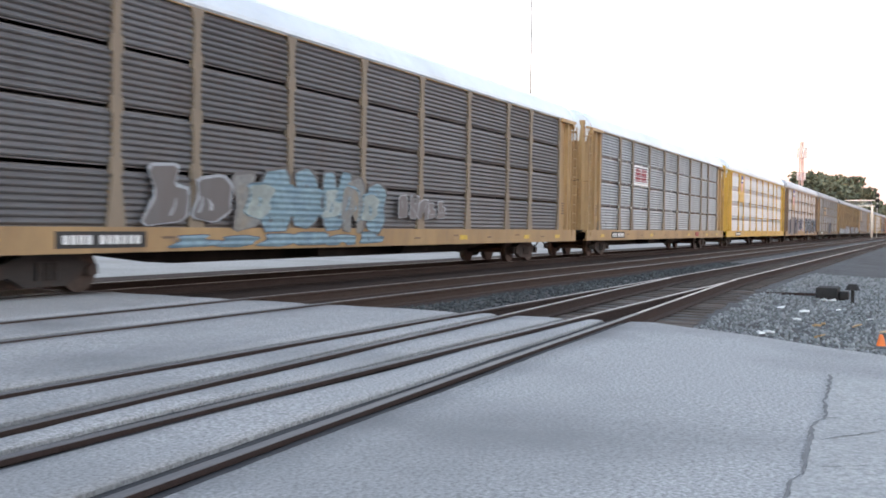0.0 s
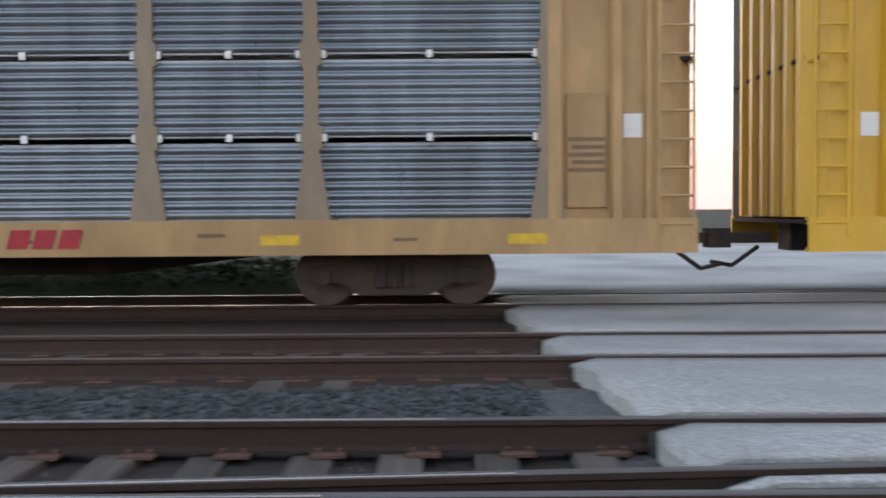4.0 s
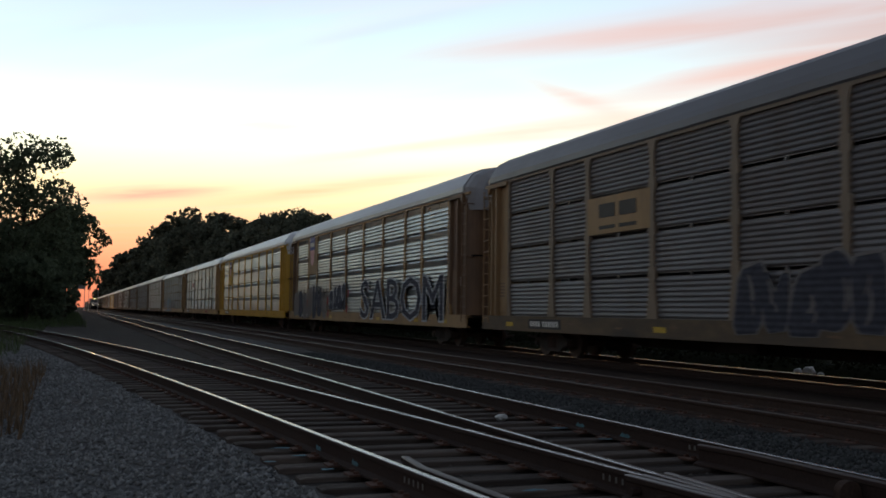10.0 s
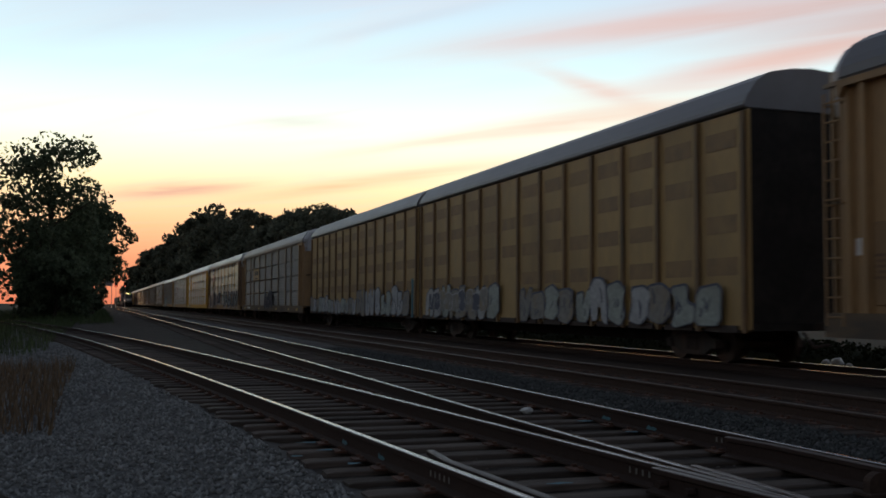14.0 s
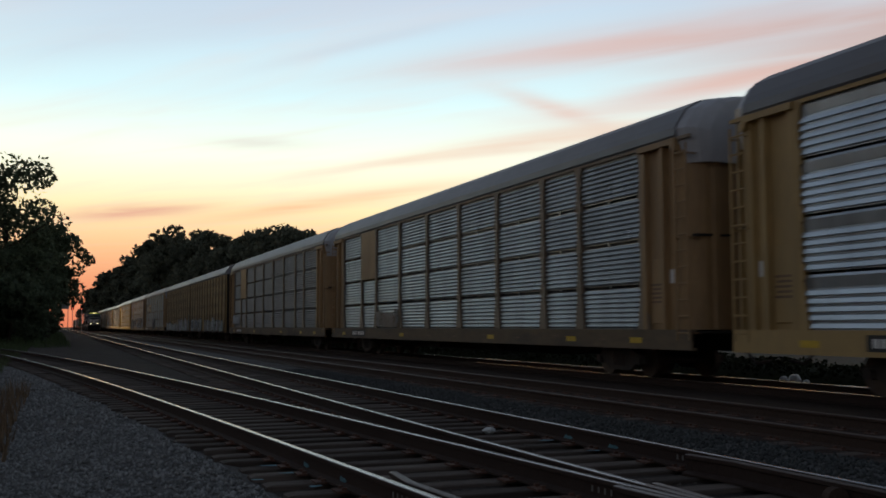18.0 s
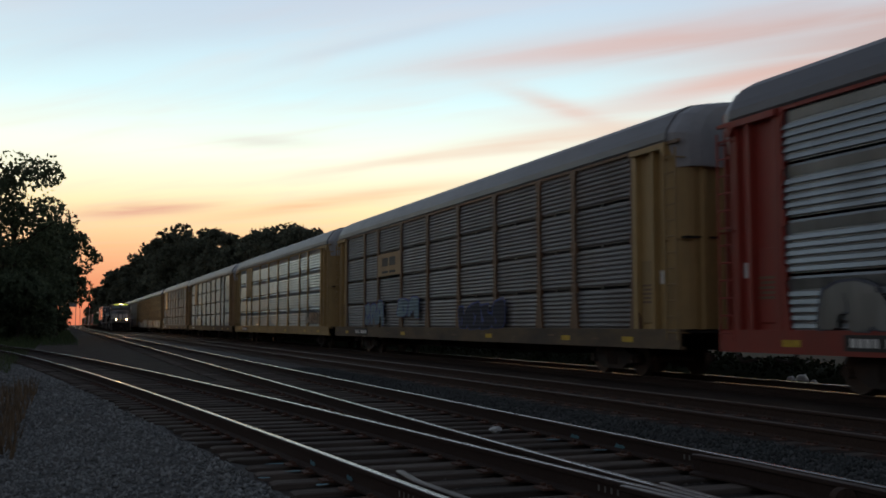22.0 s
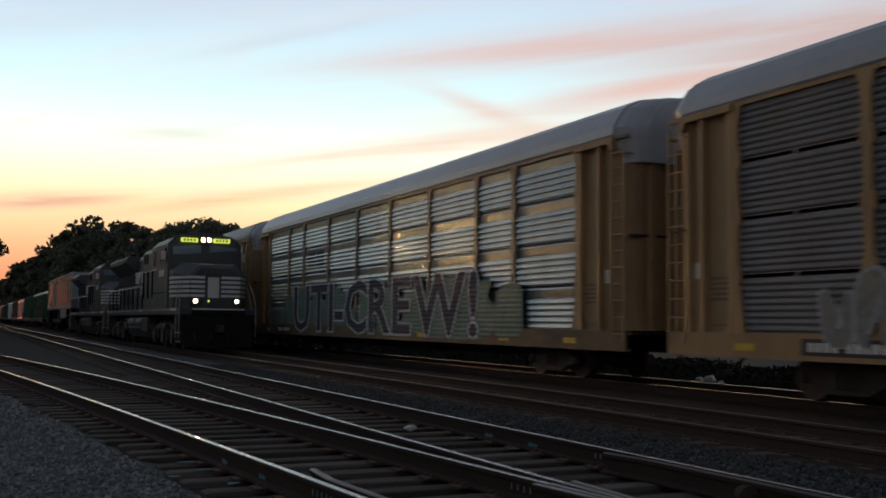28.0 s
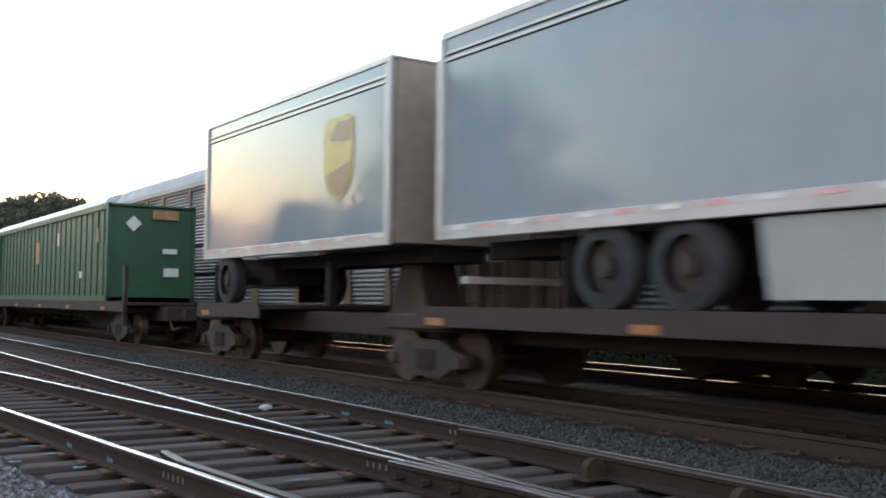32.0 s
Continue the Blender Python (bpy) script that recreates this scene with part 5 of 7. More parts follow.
letter_block(c, 6, 2, "letter_red")
scrawl(c, -11.0, -6.8, 1.05, 1.9, "galv_mid", "spray_slate", 22, 4)
scrawl(c, -6.4, 3.4, 1.08, 1.75, "spray_haze", "spray_green", 23, 9)
scrawl(c, 3.6, 11.2, 0.72, 2.3, ("spray_green", "spray_haze", "spray_mint", "spray_green"), "spray_slate", 27, 8)
scrawl(c, 4.4, 10.8, 1.3, 2.1, ("spray_green", "spray_haze"), "spray_mint", 28, 7, y=-1.63)
c = add_car(autorack("pale silver autorack wagon with faded brown frame", "buff", "tan_dull", "galv_mid", "slots", roof="roof_grey"), D1 + PITCH * 5.5)
letter_block(c, 6, 2, "letter_red")
scrawl(c, 2.0, 7.0, 1.1, 2.0, "spray_blue", "spray_white", 24, 4)
c = add_car(autorack("silver autorack wagon with tall sprayed letters and a green patch", "buff", "tan_dull", "galv_mid", "slots"), D1 + PITCH * 6.5)
letter_block(c, 3, 2, "letter_black")
scrawl(c, -9.6, 7.4, 0.72, 2.55, "spray_haze", "spray_haze", 40, 10, y=-1.590)
scrawl(c, 7.0, 9.8, 0.72, 2.3, "spray_haze", "spray_green", 41, 2)
word("graffiti", "UTI-CREW!", 2.35, c, (-0.2, -1.615, 0.88), 1.30, 0.10, 0.03, "tall sprayed letters, dark with a pale outline")
c = add_car(autorack("dull grey autorack wagon with yellow initials plate and pale scrawl", "tan", "tan_dull", "galv_dull", mid=True, sill_paint="tan_dull"), D1 + PITCH * 7.5)
letter_block(c, 3, 2, "letter_black", back="tan")
scrawl(c, -10.0, -8.0, 0.85, 2.0, "spray_grey", "spray_white", 25, 3)
scrawl(c, -5.0, 1.2, 0.78, 2.05, "spray_blue", "spray_white", 26, 6)
for text, x in (("W", -3.12), ("H", -1.25)):
    for mat, dy, bold in (("spray_pale", 0.0, 0.09), ("spray_dark", -0.012, 0.03)):
        lettering("graffiti", text, 1.25, mat, c, (x, -1.625 + dy, 0.84), bold=bold, stretch=0.95, label="dark sprayed block letter with a pale outline")
for i in range(8, 14):
    add_car(autorack(roof="roof_grey", **styles[(1, 0, 2, 4, 1, 0)[i - 8]]), D1 + PITCH * (i + 0.5))


# ---------------------------------------------------------------- the oncoming freight
FREIGHT = []  # (object, metres behind the leading headlight)


def loco_truck(bm):
    prof = [(-2.35, 0.62), (-2.35, 0.86), (-1.2, 1.06), (1.2, 1.06), (2.35, 0.86), (2.35, 0.62), (1.75, 0.62), (1.45, 0.40), (0.55, 0.40), (0.3, 0.62),
            (-0.3, 0.62), (-0.55, 0.40), (-1.45, 0.40), (-1.75, 0.62)]
    extrude_y(bm, prof, -0.10, 0.10)


def journal(bm):
    prof = [(-0.26, 0.24), (-0.30, 0.66), (-0.16, 0.78), (0.16, 0.78), (0.30, 0.66), (0.26, 0.24)]
    extrude_y(bm, prof, -0.20, -0.10)


def nose_ring(x, half, top, cut):
    return [(x, -half, 1.64), (x, -half, top - cut), (x, -half + cut, top), (x, half - cut, top), (x, half, top - cut), (x, half, 1.64)]


def cab_ring(x):
    return [(x, -1.5, 1.64), (x, -1.5, 4.28), (x, -1.22, 4.56), (x, -0.6, 4.74), (x, 0.6, 4.74), (x, 1.22, 4.56), (x, 1.5, 4.28), (x, 1.5, 1.64)]


def hood_ring(x, half=0.92, top=4.18):
    return [(x, -half, 1.64), (x, -half, top - 0.30), (x, -half + 0.12, top - 0.08), (x, -half + 0.35, top), (x, half - 0.35, top), (x, half - 0.12, top - 0.08), (x, half, top - 0.30), (x, half, 1.64)]


def locomotive(label, lit, tall):
    loco = thing("locomotive", label, "locomotive", "freight locomotives")

    def P(name, fill, mat, parent=loco, lab="", bev=0.0):
        bm = bmesh.new()
        fill(bm)
        if bev:
            bevelled(bm, bev)
        return part(name, bm, mat, parent, lab)

    body = P("cab", lambda bm: loft(bm, [cab_ring(-3.9), cab_ring(-0.35), [(x + (0.30 if z < 3.6 else 0.0), y, z) for x, y, z in cab_ring(-0.15)]]), "black", lab="black cab with dark glass")
    nose = P("nose", lambda bm: loft(bm, [nose_ring(0.05, 1.46, 3.50, 0.35), nose_ring(0.9, 1.44, 3.44, 0.40), nose_ring(1.85, 1.05, 3.34, 0.45), nose_ring(2.0, 0.98, 3.2, 0.4)]), "black")
    # five white bands round the nose
    for k in range(5):
        z = 2.08 + k * 0.178

        def band(bm, z=z, k=k):
            pts = [(0.42 - 0.06 * k, -1.475), (0.9, -1.455), (1.87, -1.065), (2.02, -0.96), (2.02, 0.96), (1.87, 1.065), (0.9, 1.455), (0.42 - 0.06 * k, 1.475)]
            a = [bm.verts.new((x, y, z)) for x, y in pts]
            b = [bm.verts.new((x, y, z + 0.10)) for x, y in pts]
            c = [bm.verts.new((x - 0.03, y * 0.97, z)) for x, y in pts]
            d = [bm.verts.new((x - 0.03, y * 0.97, z + 0.10)) for x, y in pts]
            for i in range(len(pts) - 1):
                bm.faces.new((a[i], a[i + 1], b[i + 1], b[i]))
                bm.faces.new((b[i], b[i + 1], d[i + 1], d[i]))
                bm.faces.new((c[i], a[i], a[i + 1], c[i + 1]) if False else (c[i + 1], c[i], a[i], a[i + 1]))
        P("nose_stripe", band, "loco_white", nose)
    P("nose_door", lambda bm: box(bm, 2.0, 2.05, -0.42, 0.20, 1.75, 3.0), "black", nose)
    P("nose_emblem", lambda bm: box(bm, 2.05, 2.06, -0.32, 0.12, 2.05, 2.85), "loco_white", nose, "plain white emblem panel")
    for s in (-1, 1):
        P("windshield", lambda bm: extrude_x(bm, [(s * 0.16, 3.66), (s * 1.30, 3.66), (s * 1.30, 4.16), (s * 0.16, 4.26)], -0.13, -0.10), "windshield", body)
        P("number_board", lambda bm: box(bm, -0.14, 0.0, s * 0.66 - 0.33, s * 0.66 + 0.33, 4.37, 4.52), "number_board" if lit else "dark", body,
          "lit number board" if lit else "")
        if lit:
            for i in range(4):
                P("number_bar", lambda bm: box(bm, 0.0, 0.012, s * 0.66 - 0.25 + i * 0.135, s * 0.66 - 0.165 + i * 0.135, 4.395, 4.495), "dark", body)
        for name, x, y, z, mat in (("headlight", 0.02, s * 0.125, 4.46, "headlight"), ("ditch_light", 2.12, s * 0.80, 1.92, "ditchlight")):
            def shell(bm):
                n, ri, ro = 16, 0.085, 0.115
                ring = [[bm.verts.new((xx, y + math.cos(i * math.tau / n) * r, z + math.sin(i * math.tau / n) * r)) for i in range(n)] for xx, r in ((x - 0.14, ro), (x + 0.05, ro), (x + 0.05, ri), (x - 0.10, ri))]
                for a, b in zip(ring, ring[1:]):
                    for i in range(n):
                        bm.faces.new((a[i], a[(i + 1) % n], b[(i + 1) % n], b[i]))
                bm.faces.new(ring[-1])
            house = P(name, shell, "dark", body if name == "headlight" else nose)
            if lit:
                def glass_ring(bm):
                    n = 16
                    ring = [[bm.verts.new((xx, y + math.cos(i * math.tau / n) * r, z + math.sin(i * math.tau / n) * r)) for i in range(n)] for xx, r in ((x + 0.04, 0.083), (x + 0.04, 0.028), (x - 0.01, 0.028), (x - 0.01, 0.083))]
                    for a, b in zip(ring, ring[1:] + ring[:1]):
                        for i in range(n):
                            bm.faces.new((a[i], a[(i + 1) % n], b[(i + 1) % n], b[i]))
                P("lens", glass_ring, "lamp_glass", house, "glowing lamp glass")
                P("bulb", lambda bm: rod(bm, (x - 0.099, y, z), (x - 0.096, y, z), 0.012, 12), mat, house, "bright bulb deep in the lamp")
            else:
                P("lens", lambda bm: rod(bm, (x - 0.06, y, z), (x - 0.02, y, z), 0.083, 16), "steel", house)
        # cab side windows with bright frames
        for x0, x1 in ((-0.95, -0.45), (-1.75, -1.05), (-3.45, -2.85)):
            fr = P("window_frame", lambda bm: box(bm, x0 - 0.04, x1 + 0.04, s * 1.50 - 0.012, s * 1.50 + 0.012, 3.46, 4.14), "black", body)
            P("pane", lambda bm: box(bm, x0, x1, s * 1.515 - 0.006, s * 1.515 + 0.006, 3.50, 4.10), "glass", fr)
        P("side_band", lambda bm: box(bm, -18.4, 2.2, s * 1.50 - 0.012, s * 1.50 + 0.012, 1.55, 1.63), "loco_sill", lab="dusty pale edge along the walkway")
        for x0, x1 in ((-18.3, -17.9), (-6.6, -6.3), (0.9, 2.1)) if tall else ((-18.4, -17.1), (-16.9, -15.6), (-15.4, -13.6), (-9.6, -8.8), (-3.6, -2.6), (0.6, 2.1)):
            P("edge_mark", lambda bm: box(bm, x0, x1, s * 1.50 - 0.016, s * 1.50 + 0.016, 1.54, 1.64), "loco_white")
        for i in range(4):
            P("number_bar", lambda bm: box(bm, -1.95 + i * 0.30, -1.76 + i * 0.30, s * 1.50 - 0.01, s * 1.50 + 0.01, 2.98, 3.24), "loco_white", body, "plain white numeral bar")
    if lit:
        P("marker_light", lambda bm: rod(bm, (2.05, -0.28, 1.92), (2.10, -0.28, 1.92), 0.04, 10), "number_board", nose)
    P("anticlimber", lambda bm: box(bm, 2.40, 2.74, -1.0, 1.0, 1.38, 1.57), "pit", bev=0.03)
    P("edge_mark", lambda bm: box(bm, 2.42, 2.76, -0.96, 0.96, 1.575, 1.63), "loco_white", lab="worn white front edge of the walkway")
    P("cab_visor", lambda bm: box(bm, -0.30, 0.10, -1.05, 1.05, 4.58, 4.62), "black", body)
    # hoods behind the cab
    P("equipment_cabinet", lambda bm: loft(bm, [hood_ring(-6.9, 1.40, 4.42), hood_ring(-3.9, 1.40, 4.42)]), "black")
    P("cabinet_grille", lambda bm: box(bm, -6.6, -5.4, -1.42, -1.39, 3.70, 4.15), "dark")
    P("door_seam", lambda bm: box(bm, -3.5, -0.5, -1.512, -1.49, 2.28, 2.31), "pit")
    P("battery_box_door", lambda bm: box(bm, -3.6, -2.2, -1.512, -1.49, 1.70, 2.22), "black", bev=0.008)
    P("battery_box_door", lambda bm: box(bm, -2.0, -0.6, -1.512, -1.49, 1.70, 2.22), "black", bev=0.008)
    P("long_hood", lambda bm: loft(bm, [hood_ring(-18.2, 0.92, 4.42 if tall else 4.18), hood_ring(-6.9, 0.92, 4.42 if tall else 4.18)]), "black")
    P("exhaust_box", lambda bm: box(bm, -10.6 if tall else -11.65, -9.4 if tall else -10.95, -0.45, 0.45, 4.16, 4.52 if tall else 4.50), "black" if tall else "stack", bev=0.04, lab="" if tall else "rust-brown exhaust stack")
    P("roof_fan", lambda bm: rod(bm, (-8.3, 0, 4.15), (-8.3, 0, 4.50 if tall else 4.30), 0.4, 16), "dark")
    top = 4.37
    P("radiator", lambda bm: extrude_x(bm, [(-0.93, 3.5), (-1.50, 4.06), (-1.50, top - 0.1), (-1.36, top), (1.36, top), (1.50, top - 0.1), (1.50, 4.06), (0.93, 3.5)], -18.2, -11.6 if tall else -13.2), "black", lab="overhanging radiator hood")
    P("radiator_mesh", lambda bm: box(bm, -17.9, -12.0 if tall else -13.6, -1.0, -0.93, 2.95, 3.48), "dark")
    for i in range(12):
        x = -17.7 + i * 0.86
        P("hood_door", lambda bm: box(bm, x, x + 0.70, -0.95, -0.91, 1.80, 2.9 if x < -11 else 3.2), "black", bev=0.01)
        if i % 3 == 0:
            P("door_latch", lambda bm: box(bm, x + 0.58, x + 0.66, -0.965, -0.95, 2.5, 2.56), "white")
    for i in range(9):
        P("louvre", lambda bm: box(bm, -17.5 + i * 0.55, -17.38 + i * 0.55, -0.962, -0.945, 1.95, 2.8), "pit", lab="dark upright louvre" if i == 0 else "")
    # the railway's emblem, reduced to slanted bars and blocks
    e0, e1, cut = (-12.15, -10.05, 0.22) if tall else (-12.70, -9.70, 0.04)
    for k in range(4):
        z = 3.55 - k * 0.145
        P("emblem_stripe", lambda bm: extrude_y(bm, [(e0 - 0.03 * k, z), (e1 - cut * k, z), (e1 - cut * (k + 0.75), z - 0.115), (e0 - 0.03 * k - 0.02, z - 0.115)], -0.975, -0.925), "loco_white")
    for x in (-9.55, -8.50) if tall else (-9.20, -8.40):
        w = 0.46 if tall else 0.36
        P("emblem_block", lambda bm: extrude_y(bm, [(x - w, 2.99), (x + w * 0.62, 2.99), (x + w * 0.9, 3.10), (x + w, 3.30), (x + w, 3.55), (x - w * 0.55, 3.55), (x - w * 0.9, 3.42)], -0.975, -0.925), "loco_white", lab="plain white block of the railway's mark")
    for z in (2.62, 2.40):
        for i in range(7):
            P("name_bar", lambda bm: box(bm, -10.0 + i * 0.30, -9.74 + i * 0.30, -0.97, -0.925, z, z + 0.17), "loco_white")
    for k in range(5):
        P("rear_stripe", lambda bm: box(bm, -18.22, -17.78, -0.945, -0.915, 2.02 + k * 0.19, 2.13 + k * 0.19), "loco_white")
    # frame, tank and running gear
    P("frame", lambda bm: box(bm, -18.6, 2.4, -1.49, 1.49, 1.38, 1.63), "black", bev=0.02)
    P("frame_skirt", lambda bm: box(bm, -17.8, 1.6, -0.9, 0.9, 0.95, 1.38), "dark")
    P("fuel_tank", lambda bm: extrude_x(bm, [(-1.30, 1.0), (-1.42, 0.85), (-1.15, 0.36), (1.15, 0.36), (1.42, 0.85), (1.30, 1.0)], -11.8, -4.7), "black", bev=0.03)
    P("tank_box", lambda bm: box(bm, -6.3, -4.8, -1.45, -1.0, 0.62, 1.28), "iron", bev=0.03)
    P("tank_box", lambda bm: box(bm, -11.7, -11.0, -1.45, -1.0, 0.70, 1.25), "iron", bev=0.03)
    for x0, x1 in ((-10.8, -8.8), (-8.5, -6.5)):
        P("air_reservoir", lambda bm: rod(bm, (x0, -1.22, 1.06), (x1, -1.22, 1.06), 0.25, 18), "reservoir", lab="dusty grey air tank")
        P("tank_ledge", lambda bm: box(bm, x0 - 0.1, x1 + 0.1, -1.46, -1.30, 0.76, 0.80), "reservoir")
    for cx in (-1.85, -15.2):
        for s in (-1, 1):
            tr = piece("truck_frame", 0, loco_truck, "iron", loco, (cx, s * 1.12, 0), turn=0 if s < 0 else 180)
            for k in (-1, 0, 1):
                piece("journal_box", 0, journal, "iron", tr, (k * 2.0, 0, 0))
                piece("coil_spring", 0, lambda bm: rod(bm, (0, -0.14, 0.42), (0, -0.14, 0.80), 0.10, 10), "iron", tr, (k * 2.0 + (1.0 if k < 1 else -0.6), 0, 0))
            piece("brake_cylinder", 0, lambda bm: rod(bm, (-0.3, -0.2, 0.9), (0.3, -0.2, 0.9), 0.13, 10), "iron", tr, (0.9, 0, 0))
        for k in (-1, 0, 1):
            piece("wheelset", 0.53, lambda bm: wheelset(bm, 0.53), "wheel", loco, (cx + k * 2.0, 0, 0))
    for x, s in ((2.55, 1), (-18.75, -1)):
        P("pilot", lambda bm: loft(bm, [[(x, -1.4, 0.30), (x, -1.4, 1.40), (x, 1.4, 1.40), (x, 1.4, 0.30)], [(x + s * 0.25, -1.25, 0.16), (x + s * 0.12, -1.3, 1.40), (x + s * 0.12, 1.3, 1.40), (x + s * 0.25, 1.25, 0.16)]]), "pit", lab="black snow plough pilot")
        P("coupler", lambda bm: (box(bm, min(x, x + s * 0.55), max(x, x + s * 0.55), -0.14, 0.14, 0.70, 1.0)), "iron", bev=0.03)
        for side in (-1, 1):
            well = P("step_well", lambda bm: box(bm, x - s * 0.75 - 0.02, x - s * 0.75 + 0.02, side * 1.22 - 0.22, side * 1.22 + 0.22, 0.32, 1.6), "black")
            for k in range(4):
                P("step", lambda bm: box(bm, x - s * 0.38 - 0.34, x - s * 0.38 + 0.34, side * 1.36 - 0.13, side * 1.36 + 0.13, 0.34 + k * 0.34, 0.37 + k * 0.34), "steel" if k < 2 else "iron", well)
            for dx in (0.05, 0.72):
                bend = [(x - s * dx, side * 1.48, 0.5), (x - s * dx, side * 1.48, 1.75), (x - s * (dx + 0.16), side * 1.42, 2.15), (x - s * (dx + 0.42), side * 1.30, 2.65)]
                P("grab_rail", lambda bm: [rod(bm, a, b, 0.024, 6) for a, b in zip(bend, bend[1:])], "loco_sill")
        for y in (-0.9, -0.3, 0.3, 0.9):
            P("hose", lambda bm: rod(bm, (x + s * 0.05, y, 0.95), (x + s * 0.35, y * 1.05, 0.45), 0.03, 6), "dark")
    for side in (-1, 1):
        P("handrail", lambda bm: rod(bm, (-17.9, side * 1.46, 2.70), (-6.4, side * 1.46, 2.70), 0.02, 6), "steel", lab="bright worn handrail")
        for i in range(9):
            x = -17.9 + i * 1.435
            P("stanchion", lambda bm: (box(bm, x - 0.045, x + 0.045, side * 1.46 - 0.02, side * 1.46 + 0.02, 1.50, 2.72), bevelled(bm, 0.008)), "pit")
        P("handrail", lambda bm: rod(bm, (-5.9, side * 1.52, 3.30), (-2.3, side * 1.54, 3.30), 0.02, 6), "steel", lab="bright worn handrail")
        for x in (-5.9, -4.7, -3.5):
            P("stanchion", lambda bm: rod(bm, (x, side * 1.50, 2.1), (x, side * 1.52, 3.30), 0.04, 6), "pit")
        P("mirror", lambda bm: box(bm, -0.42, -0.36, side * 1.62 - 0.10, side * 1.62 + 0.10, 3.62, 3.98), "steel")
    P("horn", lambda bm: rod(bm, (-3.0, 0.3, 4.80), (-2.6, 0.3, 4.80), 0.06, 8, 0.10), "steel")
    P("aerial_dome", lambda bm: box(bm, -2.2, -1.2, -0.4, 0.4, 4.73, 4.86), "black", bev=0.05)
    return loco


FREIGHT.append((locomotive("leading black diesel locomotive with white nose stripes and headlights lit", True, True), 0.0))
FREIGHT.append((locomotive("second black diesel locomotive with white nose stripes, lights out", False, False), 22.4))


def emblem(parent, x, y, z, w, h):
    """A delivery firm's emblem reduced to a gold crest over brown."""
    crest = [(-0.5, 0.42), (-0.25, 0.5), (0.0, 0.47), (0.25, 0.5), (0.5, 0.42), (0.5, -0.15), (0.36, -0.36), (0.0, -0.5), (-0.36, -0.36), (-0.5, -0.15)]
    piece("emblem_crest", w, lambda bm: extrude_y(bm, [(a * w, b * h) for a, b in crest], -0.006, 0), "gold", parent, (x, y, z), "plain gold crest")
    piece("emblem_top", w, lambda bm: extrude_y(bm, [(-0.30 * w, 0.22 * h), (-0.05 * w, 0.42 * h), (0.44 * w, 0.42 * h), (0.44 * w, 0.16 * h)], -0.012, -0.007), "emblem_brown", parent, (x, y, z))
    piece("emblem_tip", w, lambda bm: extrude_y(bm, [(-0.42 * w, -0.18 * h), (0.42 * w, -0.06 * h), (0.30 * w, -0.36 * h), (0.0, -0.46 * h), (-0.30 * w, -0.36 * h)], -0.012, -0.007), "emblem_brown", parent, (x, y, z))


def rubber_wheel(bm):
    prof = [(0.0, 0.30), (0.03, 0.48), (0.08, 0.50), (0.22, 0.50), (0.27, 0.48), (0.30, 0.30)]
    n = 26
    vs = [[bm.verts.new((math.cos(a) * r, -d, math.sin(a) * r)) for d, r in prof] for a in [i * math.tau / n for i in range(n)]]
    for i in range(n):
        for j in range(len(prof) - 1):
            bm.faces.new((vs[i][j], vs[i][j + 1], vs[(i + 1) % n][j + 1], vs[(i + 1) % n][j]))


def hub(bm):
    rod(bm, (0, -0.20, 0), (0, -0.05, 0), 0.29, 20)
    rod(bm, (0, -0.28, 0), (0, -0.19, 0), 0.13, 12)


